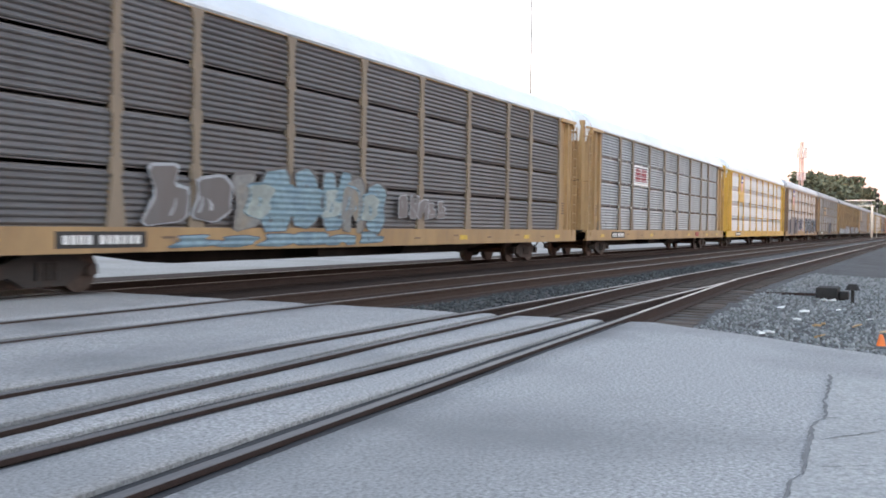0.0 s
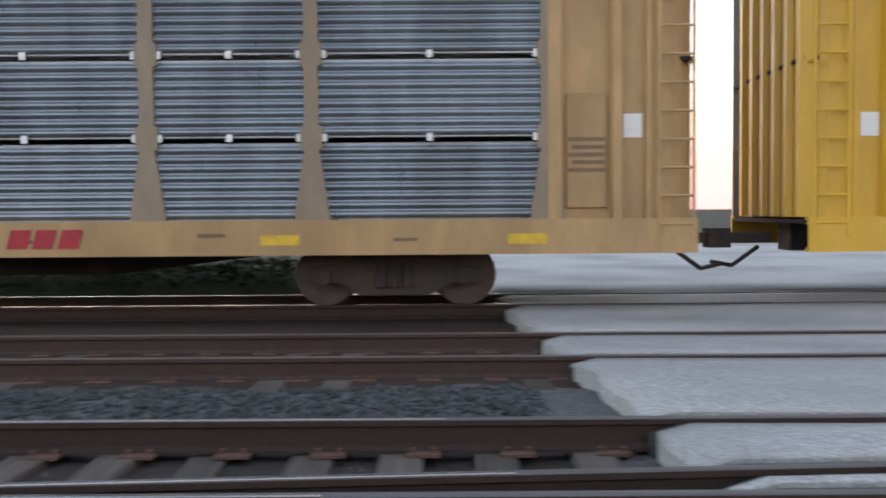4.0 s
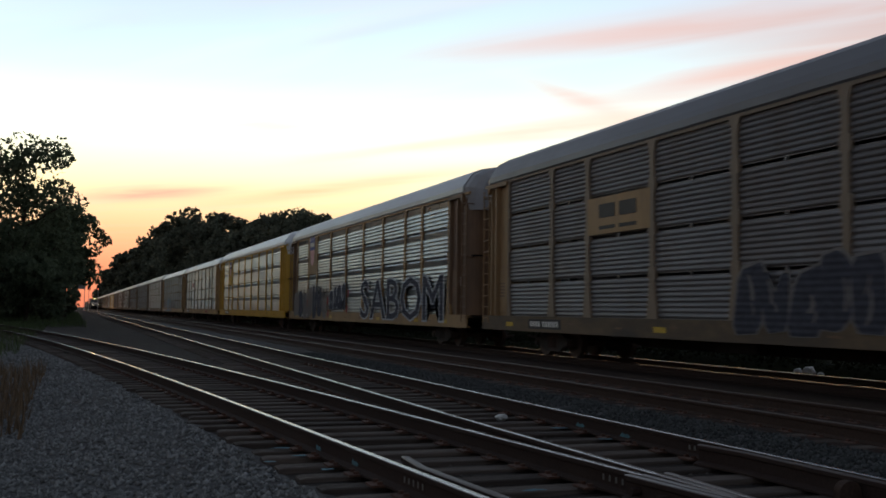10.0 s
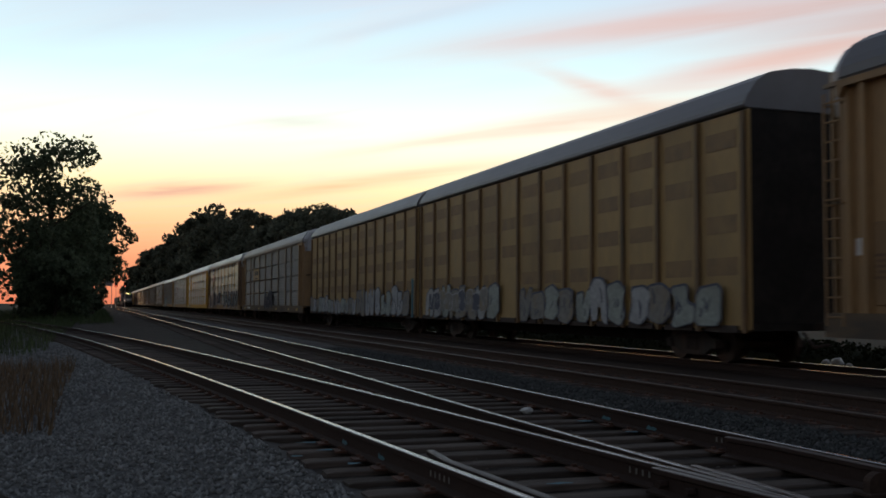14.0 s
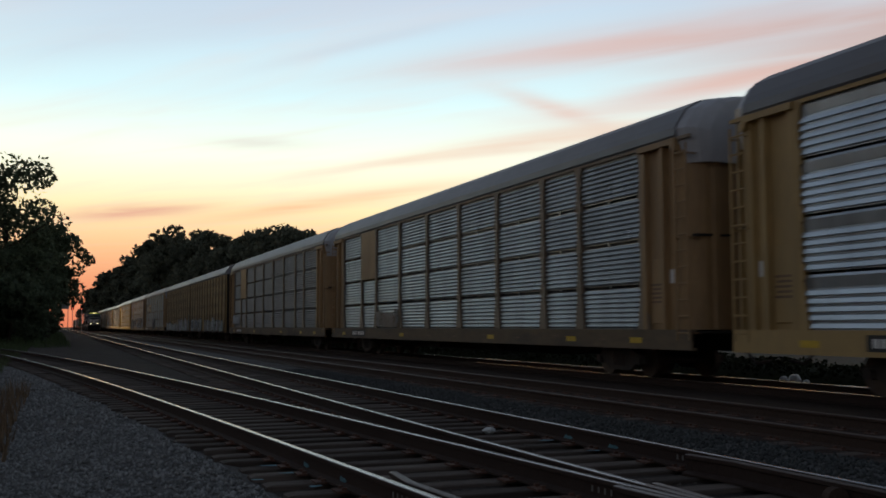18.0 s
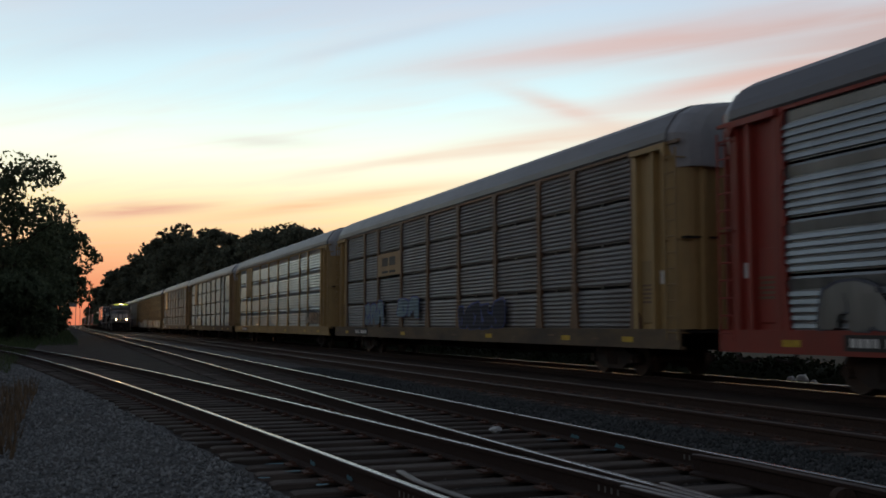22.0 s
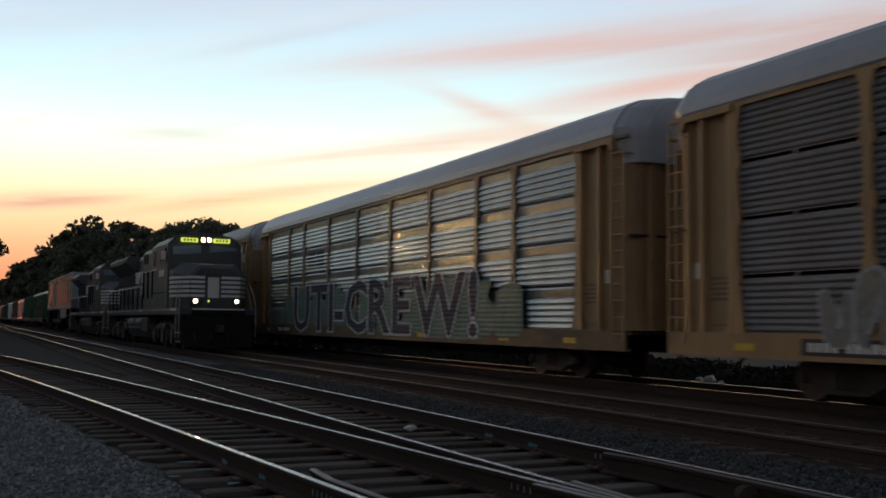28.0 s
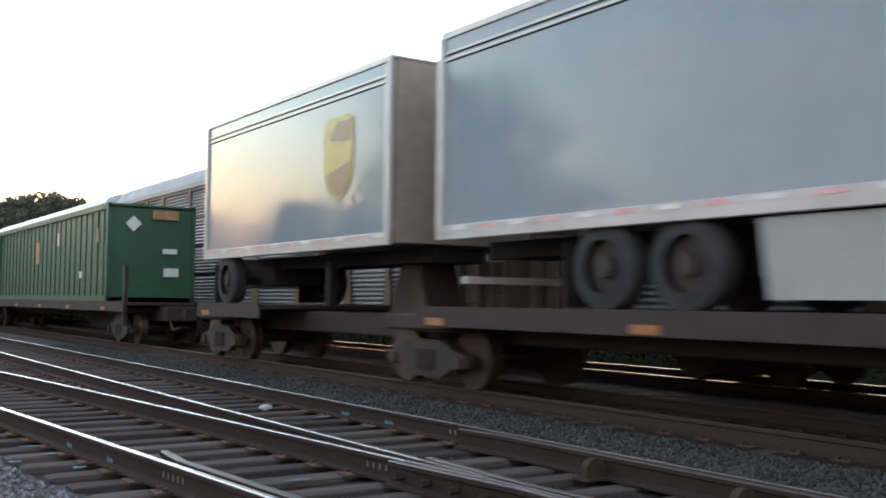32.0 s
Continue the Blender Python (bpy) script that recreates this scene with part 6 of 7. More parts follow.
def box_trailer(label, ln, wheels, skirt):
    """Local x runs from 0 at the front to -ln; the deck it stands on is 1.10 m up."""
    t = thing("semi_trailer", label, "trailer", "trailers on the freight")
    W, zb, zt = 1.30, 2.02, 4.87

    def P(name, fill, mat, lab="", bev=0.0, parent=t):
        bm = bmesh.new()
        fill(bm)
        if bev:
            bevelled(bm, bev)
        return part(name, bm, mat, parent, lab)

    P("body", lambda bm: box(bm, -ln, -0.02, -W, W, zb + 0.18, zt - 0.10), "trailer", "smooth grey side skin")
    for s in (-1, 1):
        P("top_rail", lambda bm: box(bm, -ln - 0.01, 0.0, s * W - 0.025, s * W + 0.025, zt - 0.10, zt), "trailer_trim", bev=0.01)
        for z in (zt - 0.40, zt - 0.31):
            P("crease", lambda bm: box(bm, -ln, -0.02, s * (W + 0.005) - 0.01, s * (W + 0.005) + 0.01, z, z + 0.035), "trailer_trim")
            P("crease_shadow", lambda bm: box(bm, -ln, -0.02, s * (W + 0.002) - 0.006, s * (W + 0.002) + 0.006, z - 0.022, z - 0.004), "dark")
        br = P("bottom_rail", lambda bm: box(bm, -ln, 0.0, s * W - 0.03, s * W + 0.03, zb, zb + 0.20), "trailer_trim", bev=0.012)
        n = int(ln / 0.62)
        for i in range(n):
            piece("marker_strip", 0, lambda bm: box(bm, -0.14, 0.14, -0.006, 0.006, 0, 0.05), "pink" if i % 2 else "white", br, (-0.3 - i * 0.62, s * (W + 0.034), zb + 0.13))
        P("corner_post", lambda bm: box(bm, -0.14, 0.015, s * W - 0.045, s * W + 0.02, zb, zt - 0.08), "trailer_trim", bev=0.012)
        P("corner_post", lambda bm: box(bm, -ln - 0.015, -ln + 0.12, s * W - 0.045, s * W + 0.02, zb, zt - 0.08), "trailer_trim", bev=0.012)
        if skirt:
            sk = P("side_skirt", lambda bm: extrude_y(bm, [(-ln + skirt[0], zb - 0.02), (-ln + skirt[1], zb - 0.02), (-ln + skirt[1] - 0.15, 1.24), (-ln + skirt[0] + 0.1, 1.24)], s * 1.24 - 0.015, s * 1.24 + 0.015), "skirt", "pale plastic side skirt")
    P("front_wall", lambda bm: box(bm, -0.02, 0.03, -W + 0.06, W - 0.06, zb + 0.05, zt - 0.06), "ply" if ln < 10 else "trailer")
    P("roof", lambda bm: box(bm, -ln, 0, -W + 0.02, W - 0.02, zt - 0.03, zt + 0.01), "roof")
    P("floor_beam", lambda bm: box(bm, -ln + 0.1, -0.1, -0.5, 0.5, zb - 0.22, zb + 0.01), "dark")
    gear = P("landing_leg", lambda bm: (box(bm, -2.75, -2.6, -0.95, -0.80, 1.10, zb), ), "dark", bev=0.01)
    P("landing_leg", lambda bm: (box(bm, -2.75, -2.6, 0.80, 0.95, 1.10, zb), ), "dark", bev=0.01)
    P("bogie", lambda bm: box(bm, -ln + wheels[0] - 0.9, -ln + wheels[-1] + 0.9, -0.6, 0.6, 1.5, zb), "dark")
    for w in wheels:
        for s in (-1, 1):
            wh = piece("wheel", 0, rubber_wheel, "tyre", t, (-ln + w, s * 0.98, 1.60), turn=0 if s < 0 else 180)
            piece("hub", 0, hub, "iron", wh)
        P("axle", lambda bm: rod(bm, (-ln + w, -0.9, 1.60), (-ln + w, 0.9, 1.60), 0.07, 8), "dark")
    for s in (-1, 1):
        P("mud_flap", lambda bm: box(bm, -ln + wheels[0] - 0.68, -ln + wheels[0] - 0.65, s * 0.95 - 0.28, s * 0.95 + 0.28, 1.15, 1.9), "dark")
    P("bumper", lambda bm: box(bm, -ln, -ln + 0.08, -0.9, 0.9, 1.45, 1.55), "white")
    return t


def spine_car(label, ln, trucks, decks, hitches):
    c = thing("intermodal_wagon", label, "railway wagon", "intermodal wagons")
    bm = bmesh.new()
    box(bm, -ln, 0, -0.42, 0.42, 0.62, 1.0)
    bevelled(bm, 0.03)
    part("centre_sill", bm, "flat", c)
    for x0, x1 in decks:
        bm = bmesh.new()
        box(bm, x0, x1, -1.40, 1.40, 1.03, 1.10)
        d = part("deck", bm, "flat", c, "rusty steel deck plate")
        for s in (-1, 1):
            bm = bmesh.new()
            extrude_x(bm, [(s * 1.42, 0.86), (s * 1.42, 1.13), (s * 1.36, 1.13), (s * 1.36, 0.86)], x0, x1)
            part("side_sill", bm, "flat", d)
            for i in range(int((x1 - x0) / 1.3)):
                bm = bmesh.new()
                extrude_y(bm, [(x0 + 0.3 + 1.3 * i, 0.88), (x0 + 0.7 + 1.3 * i, 0.88), (x0 + 0.7 + 1.3 * i, 0.98), (x0 + 0.3 + 1.3 * i, 0.98)], s * 1.425 - 0.004, s * 1.425 + 0.004)
                part("reflector", bm, "orange_dull" if i % 3 == 0 else "flat", d)
    for h in hitches:
        bm = bmesh.new()
        extrude_y(bm, [(h - 0.7, 1.0), (h + 0.5, 1.0), (h + 0.15, 2.0), (h - 0.25, 2.0)], -0.35, 0.35)
        part("hitch", bm, "iron", c)
    for x in trucks:
        add_truck(c, x, 0.42)
        bm = bmesh.new()
        box(bm, x - 0.9, x + 0.9, -1.2, 1.2, 0.78, 1.02)
        bevelled(bm, 0.04)
        part("bolster", bm, "flat", c)
    bm = bmesh.new()
    extrude_y(bm, [(-7.5, 0.62), (-6.6, 0.30), (-3.0, 0.30), (-2.2, 0.62)], -0.5, 0.5)
    part("belly_beam", bm, "dark", c)
    for s in (-1, 1):
        bm = bmesh.new()
        box(bm, -0.9, -0.75, s * 1.25 - 0.05, s * 1.25 + 0.05, 0.5, 2.05)
        part("end_rail", bm, "iron", c)
    piece("coupler", 0, coupler, "iron", c, (-0.05, 0, 0))
    return c


def container(label, ln, mat, z0, h=2.62, ribs=0):
    c = thing("shipping_container", label, "container", "containers on the freight")
    bm = bmesh.new()
    box(bm, -ln + 0.08, -0.08, -1.18, 1.18, z0 + 0.12, z0 + h - 0.08)
    part("body", bm, mat, c)
    bm = bmesh.new()
    box(bm, -ln, 0, -1.20, 1.20, z0 + h - 0.05, z0 + h)
    part("roof", bm, mat, c)
    for s in (-1, 1):
        for z in (z0, z0 + h - 0.14):
            bm = bmesh.new()
            box(bm, -ln, 0, s * 1.20 - 0.05, s * 1.20 + 0.02, z, z + 0.16)
            part("side_rail", bm, mat, c)
        for x in (-0.12, -ln):
            bm = bmesh.new()
            box(bm, x, x + 0.12, s * 1.20 - 0.07, s * 1.20 + 0.025, z0, z0 + h)
            part("corner_post", bm, mat, c)
        n = int(ln / 0.62)
        for i in range(1, n):
            x = -i * ln / n
            if s < 0:
                piece("side_rib", (h, z0), lambda bm: box(bm, -0.05, 0.05, -1.212, -1.175, z0 + 0.16, z0 + h - 0.14), mat, c, (x, 0, 0))
    return c


FLAT = "rust-brown steel intermodal spine wagon"
FREIGHT.append((spine_car(FLAT, 25.6, (-1.6, -16.9, -24.8), ((-16.6, -7.9), (-25.2, -22.0), (-1.9, -0.2)), (-2.6, -18.4)), 41.8))
FREIGHT.append((box_trailer("long grey box trailer with a plain gold crest and pale skirt", 15.7, (3.2, 4.4), (5.3, 11.0)), 42.3))
t = FREIGHT[-1][0]
emblem(t, -2.35, -1.313, 3.55, 1.15, 1.55)
FREIGHT.append((box_trailer("short grey box trailer with a plain gold crest", 7.6, (1.1,), None), 59.3))
emblem(FREIGHT[-1][0], -1.65, -1.313, 3.50, 1.0, 1.4)
FREIGHT.append((spine_car(FLAT, 22.5, (-2.0, -20.5), ((-22.3, -0.4),), ()), 72.0))
g = container("dark green ribbed shipping container on the wagon", 16.1, "green", 1.12, 2.72)
FREIGHT.append((g, 74.6))
for y, z, w, h, m in ((-0.55, 3.30, 0.34, 0.34, "white"), (0.35, 3.58, 0.75, 0.26, "tan"), (0.55, 1.95, 0.42, 0.24, "white"), (0.5, 2.55, 0.4, 0.14, "white")):
    bm = bmesh.new()
    if w == h:
        extrude_x(bm, [(y, z - 0.22), (y + 0.22, z), (y, z + 0.22), (y - 0.22, z)], -0.06, 0.006)
    else:
        box(bm, -0.06, 0.006, y - w / 2, y + w / 2, z - h / 2, z + h / 2)
    part("placard", bm, m, g, "pale placard on the end wall" if m == "white" else "")
for x, z, w, h, m in ((-9.0, 2.75, 0.55, 0.75, "tan"), (-6.0, 3.1, 0.18, 0.4, "white"), (-1.2, 3.0, 0.18, 0.4, "tan"), (-3.0, 1.9, 0.3, 0.2, "white")):
    bm = bmesh.new()
    box(bm, x - w / 2, x + w / 2, -1.222, -1.214, z - h / 2, z + h / 2)
    part("placard", bm, m, g)
back = 96.0
for i, (mat, lab) in enumerate((("green", "green ribbed shipping container"), ("trailer", "grey ribbed shipping container"), ("brown", "brown ribbed shipping container"), ("white", "white ribbed shipping container"),
                                ("green", "green ribbed shipping container"), ("brown", "brown ribbed shipping container"), ("trailer", "grey ribbed shipping container"))):
    FREIGHT.append((spine_car(FLAT, 18.4, (-2.0, -16.4), ((-18.2, -0.2),), ()), back))
    FREIGHT.append((container(lab + " riding on a wagon", 16.1, mat, 1.12, 2.62 if i % 2 else 2.9), back + 1.2))
    back += 19.6


# ---------------------------------------------------------------- trees
def tree(name, label, at, height, width, seed, leaf="leaf", clumps=70, per=60, size=0.28, low=0.25, group="trees", airy=0.0):
    rng = random.Random(seed)
    nr = np.random.default_rng(seed)
    t = thing(name, label, "tree", group, at)
    bm = bmesh.new()
    top = Vector((rng.uniform(-0.5, 0.5), rng.uniform(-0.5, 0.5), height * 0.62))
    rod(bm, (0, 0, -0.3), top * 0.5, height * 0.028, 8, height * 0.020)
    rod(bm, top * 0.5, top, height * 0.020, 8, height * 0.009)
    tips = []
    for i in range(9):
        z = height * rng.uniform(low + 0.05, 0.6)
        a = rng.uniform(0, math.tau)
        r = width * rng.uniform(0.20, 0.36)
        tip = Vector((math.cos(a) * r, math.sin(a) * r, z + height * rng.uniform(0.12, 0.25)))
        base = Vector((top.x * 0.3, top.y * 0.3, z))
        rod(bm, base, tip, height * 0.010, 6, height * 0.003)
        tips.append(tip)
    part("trunk", bm, "bark", t)
    cl = list(tips)
    while len(cl) < clumps:
        z = rng.uniform(low, 0.97)
        u = (z - low) / (1 - low)
        span_ = (math.sin(math.pi * (0.16 + 0.80 * u)) ** 0.55) * (0.86 + 0.22 * math.sin(u * 9 + seed))
        a = rng.uniform(0, math.tau)
        r = width * 0.42 * span_ * math.sqrt(rng.uniform(0.05, 1)) * (1 + 0.18 * math.sin(3 * a + seed))
        if airy and u > 0.5 and rng.random() < airy:
            continue
        cl.append(Vector((math.cos(a) * r, math.sin(a) * r, z * height)))
    n = len(cl) * per
    c = np.repeat(np.array([tuple(v) for v in cl]), per, axis=0)
    rad = np.repeat(nr.uniform(0.07, 0.15, len(cl)) * width, per)[:, None]
    d = nr.normal(size=(n, 3))
    d /= np.linalg.norm(d, axis=1)[:, None]
    p = c + d * rad * nr.uniform(0.3, 1.0, (n, 1)) ** 0.5 * np.array((1, 1, 0.75))
    u = nr.normal(size=(n, 3))
    u /= np.linalg.norm(u, axis=1)[:, None]
    w = np.cross(u, nr.normal(size=(n, 3)))
    w /= np.linalg.norm(w, axis=1)[:, None]
    s = nr.uniform(0.6, 1.3, (n, 1)) * size
    q = np.stack([p - u * s, p - w * s * 0.55, p + u * s, p + w * s * 0.55], 1).reshape(-1, 3)
    me = bpy.data.meshes.new("crown")
    me.vertices.add(n * 4)
    me.vertices.foreach_set("co", q.reshape(-1))
    me.loops.add(n * 4)
    me.loops.foreach_set("vertex_index", np.arange(n * 4, dtype=np.int32))
    me.polygons.add(n)
    me.polygons.foreach_set("loop_start", np.arange(0, n * 4, 4, dtype=np.int32))
    me.update(calc_edges=True)
    me.materials.append(M[leaf])
    ob = new("crown", me)
    ob.parent = t
    return t


OAK = "dark broad-leaved tree in full leaf beside the tracks, far ones unseen reflection blockers"
# those past x = -140 are unseen, added to block sunset reflections in the trailers
for i, (x, y, h, w) in enumerate(((-95, -4.2, 16.6, 13.5), (-84, -12.5, 10.2, 13), (-110, -2.2, 10.5, 8), (-72, -17, 7.8, 12), (-125, -4.0, 9.5, 8), (-98, -15, 12.0, 13),
                                  (-62, -19, 8, 10), (-76, -9.5, 6.5, 8), (-86, -3.5, 6.0, 7), (-108, -0.8, 12.0, 8.6), (-150, -7, 12, 10), (-172, -8, 13, 11), (-198, -9, 13, 12), (-230, -10, 14, 13), (-262, -12, 15, 14), (-300, -13, 15, 14), (-340, -15, 16, 15), (-385, -16, 17, 16), (-215, -6.5, 11, 9), (-245, -7.5, 17, 11), (-280, -9, 18, 12), (-322, -10.5, 19, 13))):
    tree("oak_tree", OAK, (x, y, -0.6), h, w, 100 + i, clumps=120 if h > 9 else 60, per=95, size=0.24 if x > -140 else 0.5, low=0.36 if (x, y) == (-108, -0.8) else 0.10, airy=0.32 if i == 0 else 0.0)
FAR = "distant broad-leaved tree in the wood beyond the tracks"
rng = random.Random(8)
SKYLINE = ((88.2, 2.0, 18), (87.6, 2.7, 18), (87.0, 3.2, 19), (86.4, 3.8, 20), (85.7, 4.3, 21), (85.0, 4.7, 22), (84.3, 5.1, 22), (83.6, 5.35, 23), (82.8, 5.2, 24), (82.1, 5.0, 24),
           (81.5, 4.3, 24), (80.9, 4.7, 25), (80.2, 5.1, 26), (79.5, 5.35, 26), (78.8, 5.6, 27), (78.1, 5.4, 27), (77.3, 5.4, 28), (76.5, 5.1, 28), (75.4, 5.2, 29), (74.0, 5.2, 30), (72.0, 5.3, 30), (69.5, 5.2, 32))
for i, (yaw, el, y) in enumerate(SKYLINE):
    x = -y * math.tan(radians(yaw))
    d = math.hypot(x, y)
    h = d * math.tan(radians(el)) + 1.8
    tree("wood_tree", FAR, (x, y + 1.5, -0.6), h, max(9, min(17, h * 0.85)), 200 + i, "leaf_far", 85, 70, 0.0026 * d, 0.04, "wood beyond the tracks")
for i, (yaw, el) in enumerate(((80.3, 2.5), (81.4, 2.9), (82.6, 2.6), (83.5, 2.9), (84.3, 3.0), (85.1, 2.9), (85.9, 2.8), (86.6, 2.2), (87.2, 1.5), (87.9, 1.3))):
    x = 27 * math.tan(radians(yaw))
    d = math.hypot(x, 27)
    h = d * math.tan(radians(el)) + 1.8
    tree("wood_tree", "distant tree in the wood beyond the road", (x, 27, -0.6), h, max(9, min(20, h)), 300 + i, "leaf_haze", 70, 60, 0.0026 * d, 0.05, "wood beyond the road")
# trees behind the camera, seen in the shine of the passing trailers
for i, (x, y, h, w) in enumerate(((-41.3, -13.6, 13.0, 14.0), (-30, -34, 5.5, 9), (-20, -36, 5, 9), (-8, -38, 6, 10), (-62, -34, 7, 11), (6, -40, 6, 10), (18, -36, 7, 11), (-53, -10.5, 7.4, 6))):
    tree("shade_tree", "broad-leaved tree across the road from the tracks", (x, y, -0.6), h, w, 400 + i, "leaf", 130, 90, 0.30, 0.06, "trees across the road")


# ---------------------------------------------------------------- masts and signals
def lattice_tower(at, h):
    t = thing("cell_tower", "slender red and white communications tower above the trees", "tower", at=at)
    bm = bmesh.new()
    for k in range(3):
        a = k * math.tau / 3
        rod(bm, (math.cos(a) * 0.6, math.sin(a) * 0.6, 0), (math.cos(a) * 0.3, math.sin(a) * 0.3, h), 0.12, 6)
    part("mast", bm, "tower_red", t)
    bm = bmesh.new()
    for k in range(9):
        a = k * math.tau / 9
        box(bm, math.cos(a) * 0.85 - 0.12, math.cos(a) * 0.85 + 0.12, math.sin(a) * 0.85 - 0.12, math.sin(a) * 0.85 + 0.12, h - 3.4, h - 1.2)
    part("antenna_array", bm, "array", t)
    bm = bmesh.new()
    for k in range(6):
        a = k * math.tau / 6
        box(bm, math.cos(a) * 0.8 - 0.14, math.cos(a) * 0.8 + 0.14, math.sin(a) * 0.8 - 0.14, math.sin(a) * 0.8 + 0.14, h - 8, h - 6.2)
    part("antenna_array", bm, "array", t)


lattice_tower((220, 24.6, -0.6), 20.2)
mast = thing("radio_mast", "thin tall steel radio mast behind the train", "mast", at=(60, 23.3, -0.6))
bm = bmesh.new()
rod(bm, (0, 0, 0), (0, 0, 24), 0.05, 8, 0.03)
part("pole", bm, "iron", mast)


def signal(at, h, label, lit=True):
    s = thing("railway_signal", label, "signal", "railway signals", at)
    bm = bmesh.new()
    rod(bm, (0, 0, 0), (0, 0, h), 0.09, 8)
    for k in range(12):
        rod(bm, (-0.2, 0.15, 0.4 + k * (h - 0.6) / 12), (0.2, 0.15, 0.4 + k * (h - 0.6) / 12), 0.015, 5)
    part("mast", bm, "steel", s)
    for z in (h - 0.5, h - 2.3):
        bm = bmesh.new()
        box(bm, -0.12, 0.12, -0.45, 0.45, z - 0.8, z + 0.8)
        bevelled(bm, 0.06)
        head = part("signal_head", bm, "dark", s)
        for k, dz in enumerate((0.45, 0.0, -0.45)):
            sgn = 1 if at[0] < 0 else -1
            bm = bmesh.new()
            rod(bm, (sgn * 0.12, 0, z + dz), (sgn * 0.16, 0, z + dz), 0.12, 12)
            part("lens", bm, "signal_red" if lit and k == 2 else "dark", head)


signal((-330, 4.8, -0.6), 10.0, "distant colour-light signal above the tracks")
signal((-330, 7.5, -0.6), 10.0, "distant colour-light signal above the tracks")
board = thing("sign_board", "small pale sign board on two posts far along the tracks", "sign", at=(-330, 2.4, -0.6))
bm = bmesh.new()
box(bm, -0.06, 0.06, -1.4, 1.4, 7.2, 9.2)
part("panel", bm, "concrete", board)
for y in (-1.1, 1.1):
    bm = bmesh.new()
    rod(bm, (0.1, y, 0), (0.1, y, 8.8), 0.1, 8)
    part("post", bm, "steel", board)
GX, GY0, GY1, GZ = 230, 11.3, 16.2, 7.1
SX, SY, SZ = 245, 11.0, 7.0
gantry = thing("signal_bridge", "distant steel signal bridge across the tracks", "signal bridge", at=(GX, 0, -0.6))
for y in (GY0, GY1):
    bm = bmesh.new()
    box(bm, -0.2, 0.2, y - 0.2, y + 0.2, 0, GZ)
    part("post", bm, "steel", gantry)
bm = bmesh.new()
for z in (GZ - 0.1, GZ + 1.1):
    box(bm, -0.3, 0.3, GY0 - 0.5, GY1 + 0.5, z, z + 0.18)
for k in range(12):
    y = GY0 + (GY1 - GY0) * k / 12
    rod(bm, (0, y, GZ), (0, y + (GY1 - GY0) / 12, GZ + 1.1), 0.08, 5)
part("truss", bm, "steel", gantry)
sig = thing("railway_signal", "dark colour-light signal on a slim mast", "signal", "railway signals", (SX, SY, -0.6))
bm = bmesh.new()
rod(bm, (0, 0, 0), (0, 0, SZ + 2.4), 0.08, 8)
part("mast", bm, "steel", sig)
for k in range(3):
    bm = bmesh.new()
    box(bm, -0.2, 0.2, -0.42, 0.42, SZ + k * 1.25, SZ + 0.8 + k * 1.25)
    bevelled(bm, 0.08)
    part("signal_head", bm, "dark", sig)
stand = thing("switch_stand", "black switch machine with a small target on a post", "switch stand", at=(22.8, 1.95, -0.33))
bm = bmesh.new()
box(bm, -0.42, 0.42, -0.22, 0.22, 0.03, 0.30)
bevelled(bm, 0.06, 2)
part("motor_case", bm, "dark", stand)
bm = bmesh.new()
box(bm, -0.25, 0.20, -0.42, -0.22, 0.03, 0.22)
bevelled(bm, 0.05, 2)
part("gear_case", bm, "dark", stand)
bm = bmesh.new()
rod(bm, (-1.0, -0.55, 0), (-1.0, -0.55, 0.34), 0.035, 8)
rod(bm, (-1.0, -0.55, 0.30), (-1.0, -0.55, 0.42), 0.15, 12, 0.08)
part("target", bm, "dark", stand)
bm = bmesh.new()
rod(bm, (0, 0.2, 0.12), (0.2, 2.4, 0.08), 0.03, 6)
part("throw_rod", bm, "rust", stand)
# a loose end of cable in the gravel
cable = thing("cable", "short dark cable lying on the gravel", "cable", at=(-7.6, -0.35, -0.30))
bm = bmesh.new()
pts = [(-1.2, -0.5, 0.02), (-0.7, -0.35, 0.03), (-0.2, -0.2, 0.05), (0.15, 0.0, 0.06), (0.25, 0.12, 0.06), (0.15, 0.2, 0.05), (-0.05, 0.2, 0.03)]
for a, b in zip(pts, pts[1:]):
    rod(bm, a, b, 0.022, 6)
part("sheath", bm, "dark", cable)


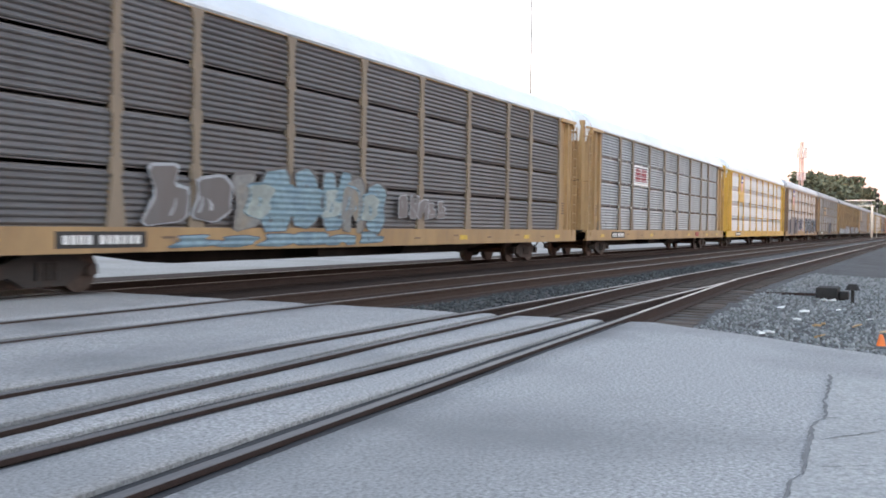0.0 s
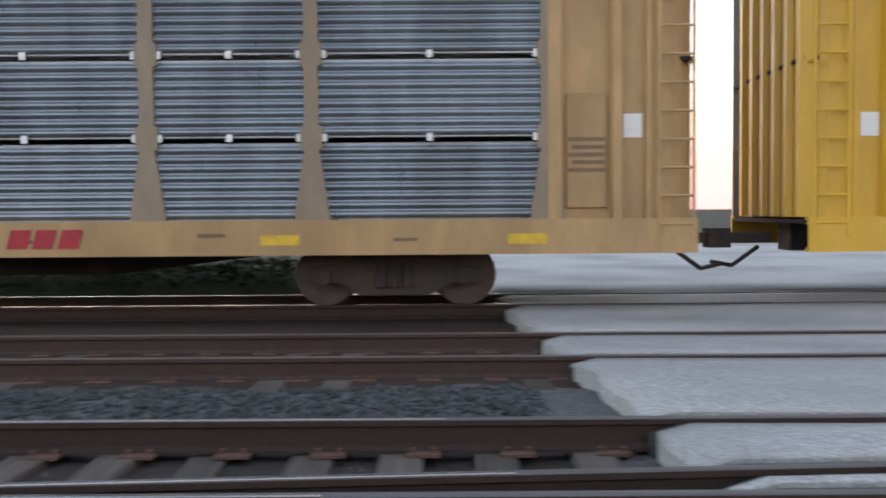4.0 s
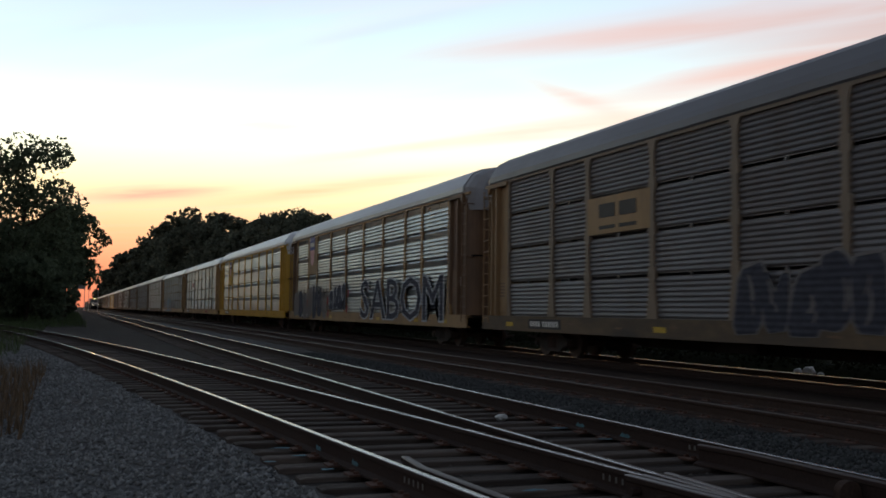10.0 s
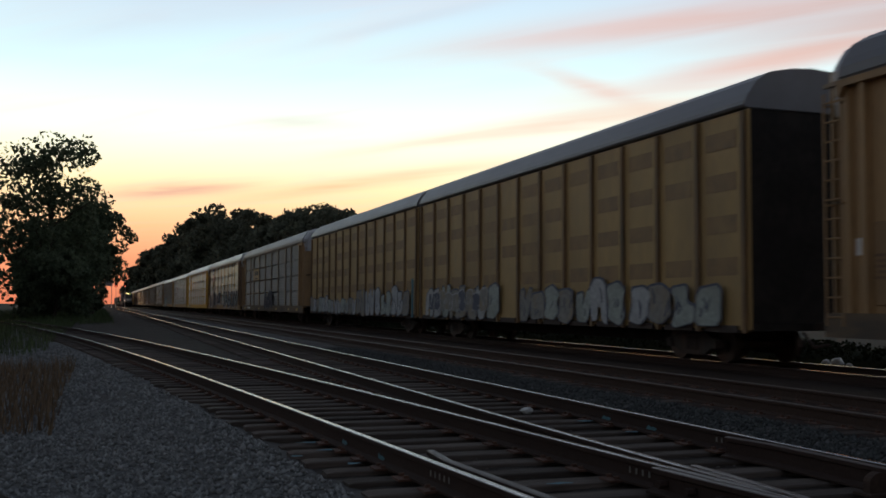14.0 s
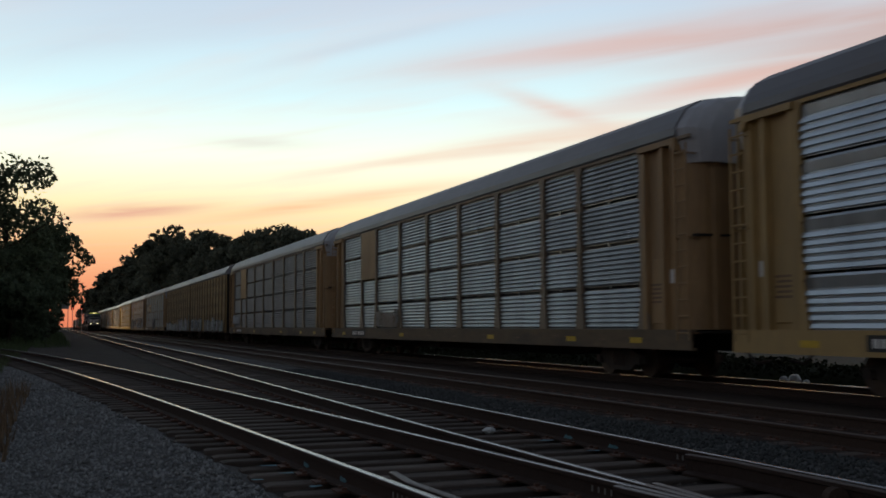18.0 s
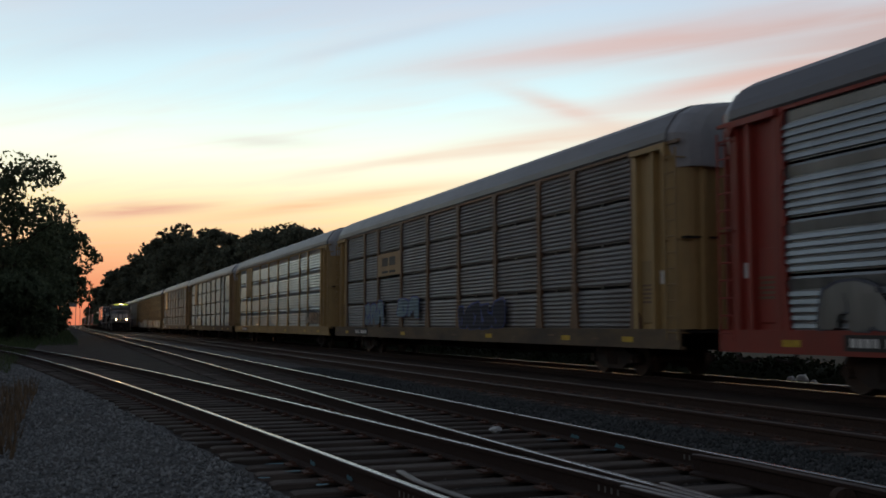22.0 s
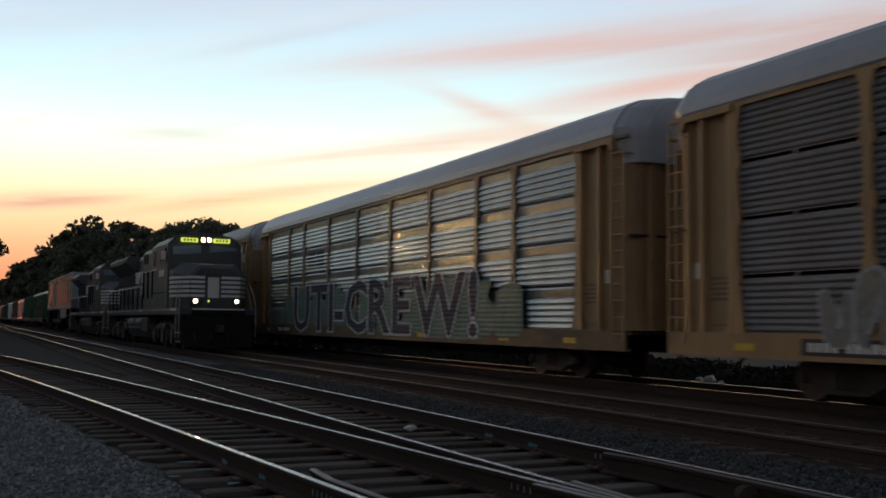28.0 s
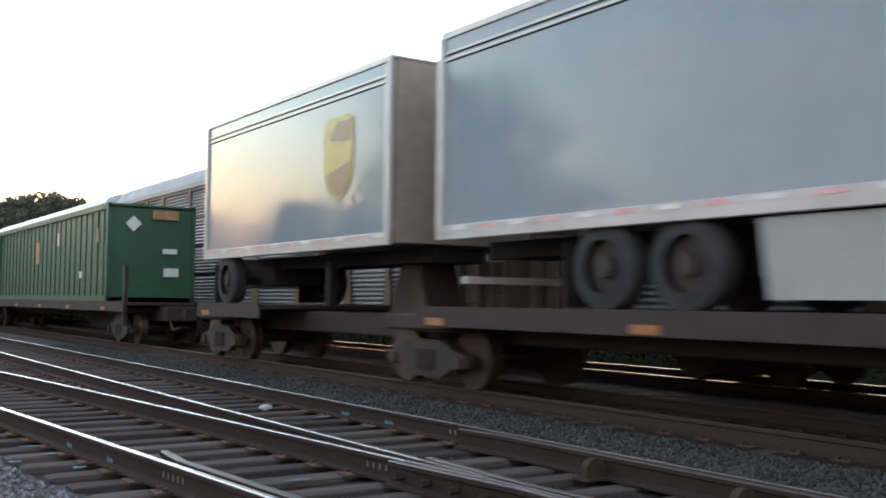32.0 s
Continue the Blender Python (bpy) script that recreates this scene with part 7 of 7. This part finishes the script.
# ---------------------------------------------------------------- weeds
def weeds(name, n, x0, x1, y0, y1, h, mat, seed, label):
    nr = np.random.default_rng(seed)
    x, y = nr.uniform(x0, x1, n), nr.uniform(y0, y1, n)
    hh = nr.uniform(0.4, 1.2, n) * h
    a = nr.uniform(0, math.tau, n)
    lean = nr.uniform(-0.35, 0.35, (n, 2)) * hh[:, None]
    z = np.full(n, -0.45)
    wd = 0.012 + 0.02 * h
    v = np.zeros((n, 3, 3))
    v[:, 0] = np.stack([x - np.cos(a) * wd, y - np.sin(a) * wd, z], 1)
    v[:, 1] = np.stack([x + np.cos(a) * wd, y + np.sin(a) * wd, z], 1)
    v[:, 2] = np.stack([x + lean[:, 0], y + lean[:, 1], z + hh + 0.1], 1)
    me = bpy.data.meshes.new(name)
    me.vertices.add(n * 3)
    me.vertices.foreach_set("co", v.reshape(-1))
    me.loops.add(n * 3)
    me.loops.foreach_set("vertex_index", np.arange(n * 3, dtype=np.int32))
    me.polygons.add(n)
    me.polygons.foreach_set("loop_start", np.arange(0, n * 3, 3, dtype=np.int32))
    me.update(calc_edges=True)
    me.materials.append(M[mat])
    return tagged(new(name, me), label, "grass", kind="stuff")


def scrub(x0, x1, n, size, seed):
    """Low dark growth along the tracks' far side, added to darken the view below wagons."""
    nr = np.random.default_rng(seed)
    x, y = nr.uniform(x0, x1, n), nr.uniform(16.9, 18.6, n)
    top = 0.55 + 0.45 * np.sin(x * 0.31 + seed) * np.sin(x * 0.117) + 0.25 * np.sin(x * 1.7)
    p = np.stack([x, y, -0.25 + nr.uniform(0, 1, n) ** 0.7 * (0.38 + top * 0.28)], 1)
    u = nr.normal(size=(n, 3))
    u /= np.linalg.norm(u, axis=1)[:, None]
    w = np.cross(u, nr.normal(size=(n, 3)))
    w /= np.linalg.norm(w, axis=1)[:, None]
    s = nr.uniform(0.5, 1.3, (n, 1)) * size
    q = np.stack([p - u * s, p - w * s * 0.6, p + u * s, p + w * s * 0.6], 1).reshape(-1, 3)
    me = bpy.data.meshes.new("scrub")
    me.vertices.add(n * 4)
    me.vertices.foreach_set("co", q.reshape(-1))
    me.loops.add(n * 4)
    me.loops.foreach_set("vertex_index", np.arange(n * 4, dtype=np.int32))
    me.polygons.add(n)
    me.polygons.foreach_set("loop_start", np.arange(0, n * 4, 4, dtype=np.int32))
    me.update(calc_edges=True)
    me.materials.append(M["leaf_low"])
    tagged(new("scrub", me), "low near-black scrub beyond the tracks, added to darken the view under the train", "bushes", kind="stuff")


# added bank and scrub: they hide the lit ground seen under the wagons
BANK_Y = (16.6, 17.0, 17.6, 19.0, 22.0, 28.0)
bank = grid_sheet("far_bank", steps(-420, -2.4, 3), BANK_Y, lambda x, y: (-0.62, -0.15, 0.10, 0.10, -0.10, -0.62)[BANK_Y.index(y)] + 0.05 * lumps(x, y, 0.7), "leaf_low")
tagged(bank, "low dark bank beyond the far track, added to hide lit ground under the train", "bank", kind="structure")
scrub(-60, -2.6, 26000, 0.07, 1)
lot = grid_sheet("gravel_lot", steps(-2, 150, 4), steps(17.2, 60, 2.4), lambda x, y: -0.34 + 0.04 * lumps(x, y, 0.4), "lot")
tagged(lot, "pale bare gravel lot beyond the far track", "ground", kind="structure")
scrub(-330, -60, 30000, 0.18, 3)
weeds("grass", 26000, -75, -30, -22, -1.5, 0.45, "grass", 1, "green grass under the trees")
weeds("dry_weeds", 2500, -24, -12, -3.2, -0.5, 0.4, "dry", 2, "dry brown weeds at the edge of the gravel")
weeds("grass", 16000, -200, -70, -12, 1.0, 0.7, "grass", 3, "green grass beside the far tracks")


# ---------------------------------------------------------------- everything that moves
TRAIN_WAY = ((0, 35.4), (2, 5.2), (3, -10.2), (3.5, -17.6), (6, -54.7), (7, -69.7), (9, -99.4), (11, -129.2), (13, -158.8), (16, -202.9), (19, -246.6), (22, -289.9), (24.5, -325.3), (26.5, -353.4), (28, -374.6), (32, -431.0))


FREIGHT_WAY = [(t, -40.9 + 21.9 * (t - 28.0) - (0.35 if t == 29 else 0.0)) for t in (0, 4, 8, 12, 16, 20, 24, 26, 27, 28, 29, 30, 31, 32)]


def motions():
    for ob, mid in TRAIN:
        walk(ob, [(t, pose(x + mid, Y_F, 0)) for t, x in TRAIN_WAY])
    for ob, back in FREIGHT:
        walk(ob, [(t, pose(x - back, Y_E, 0)) for t, x in FREIGHT_WAY])


motions()
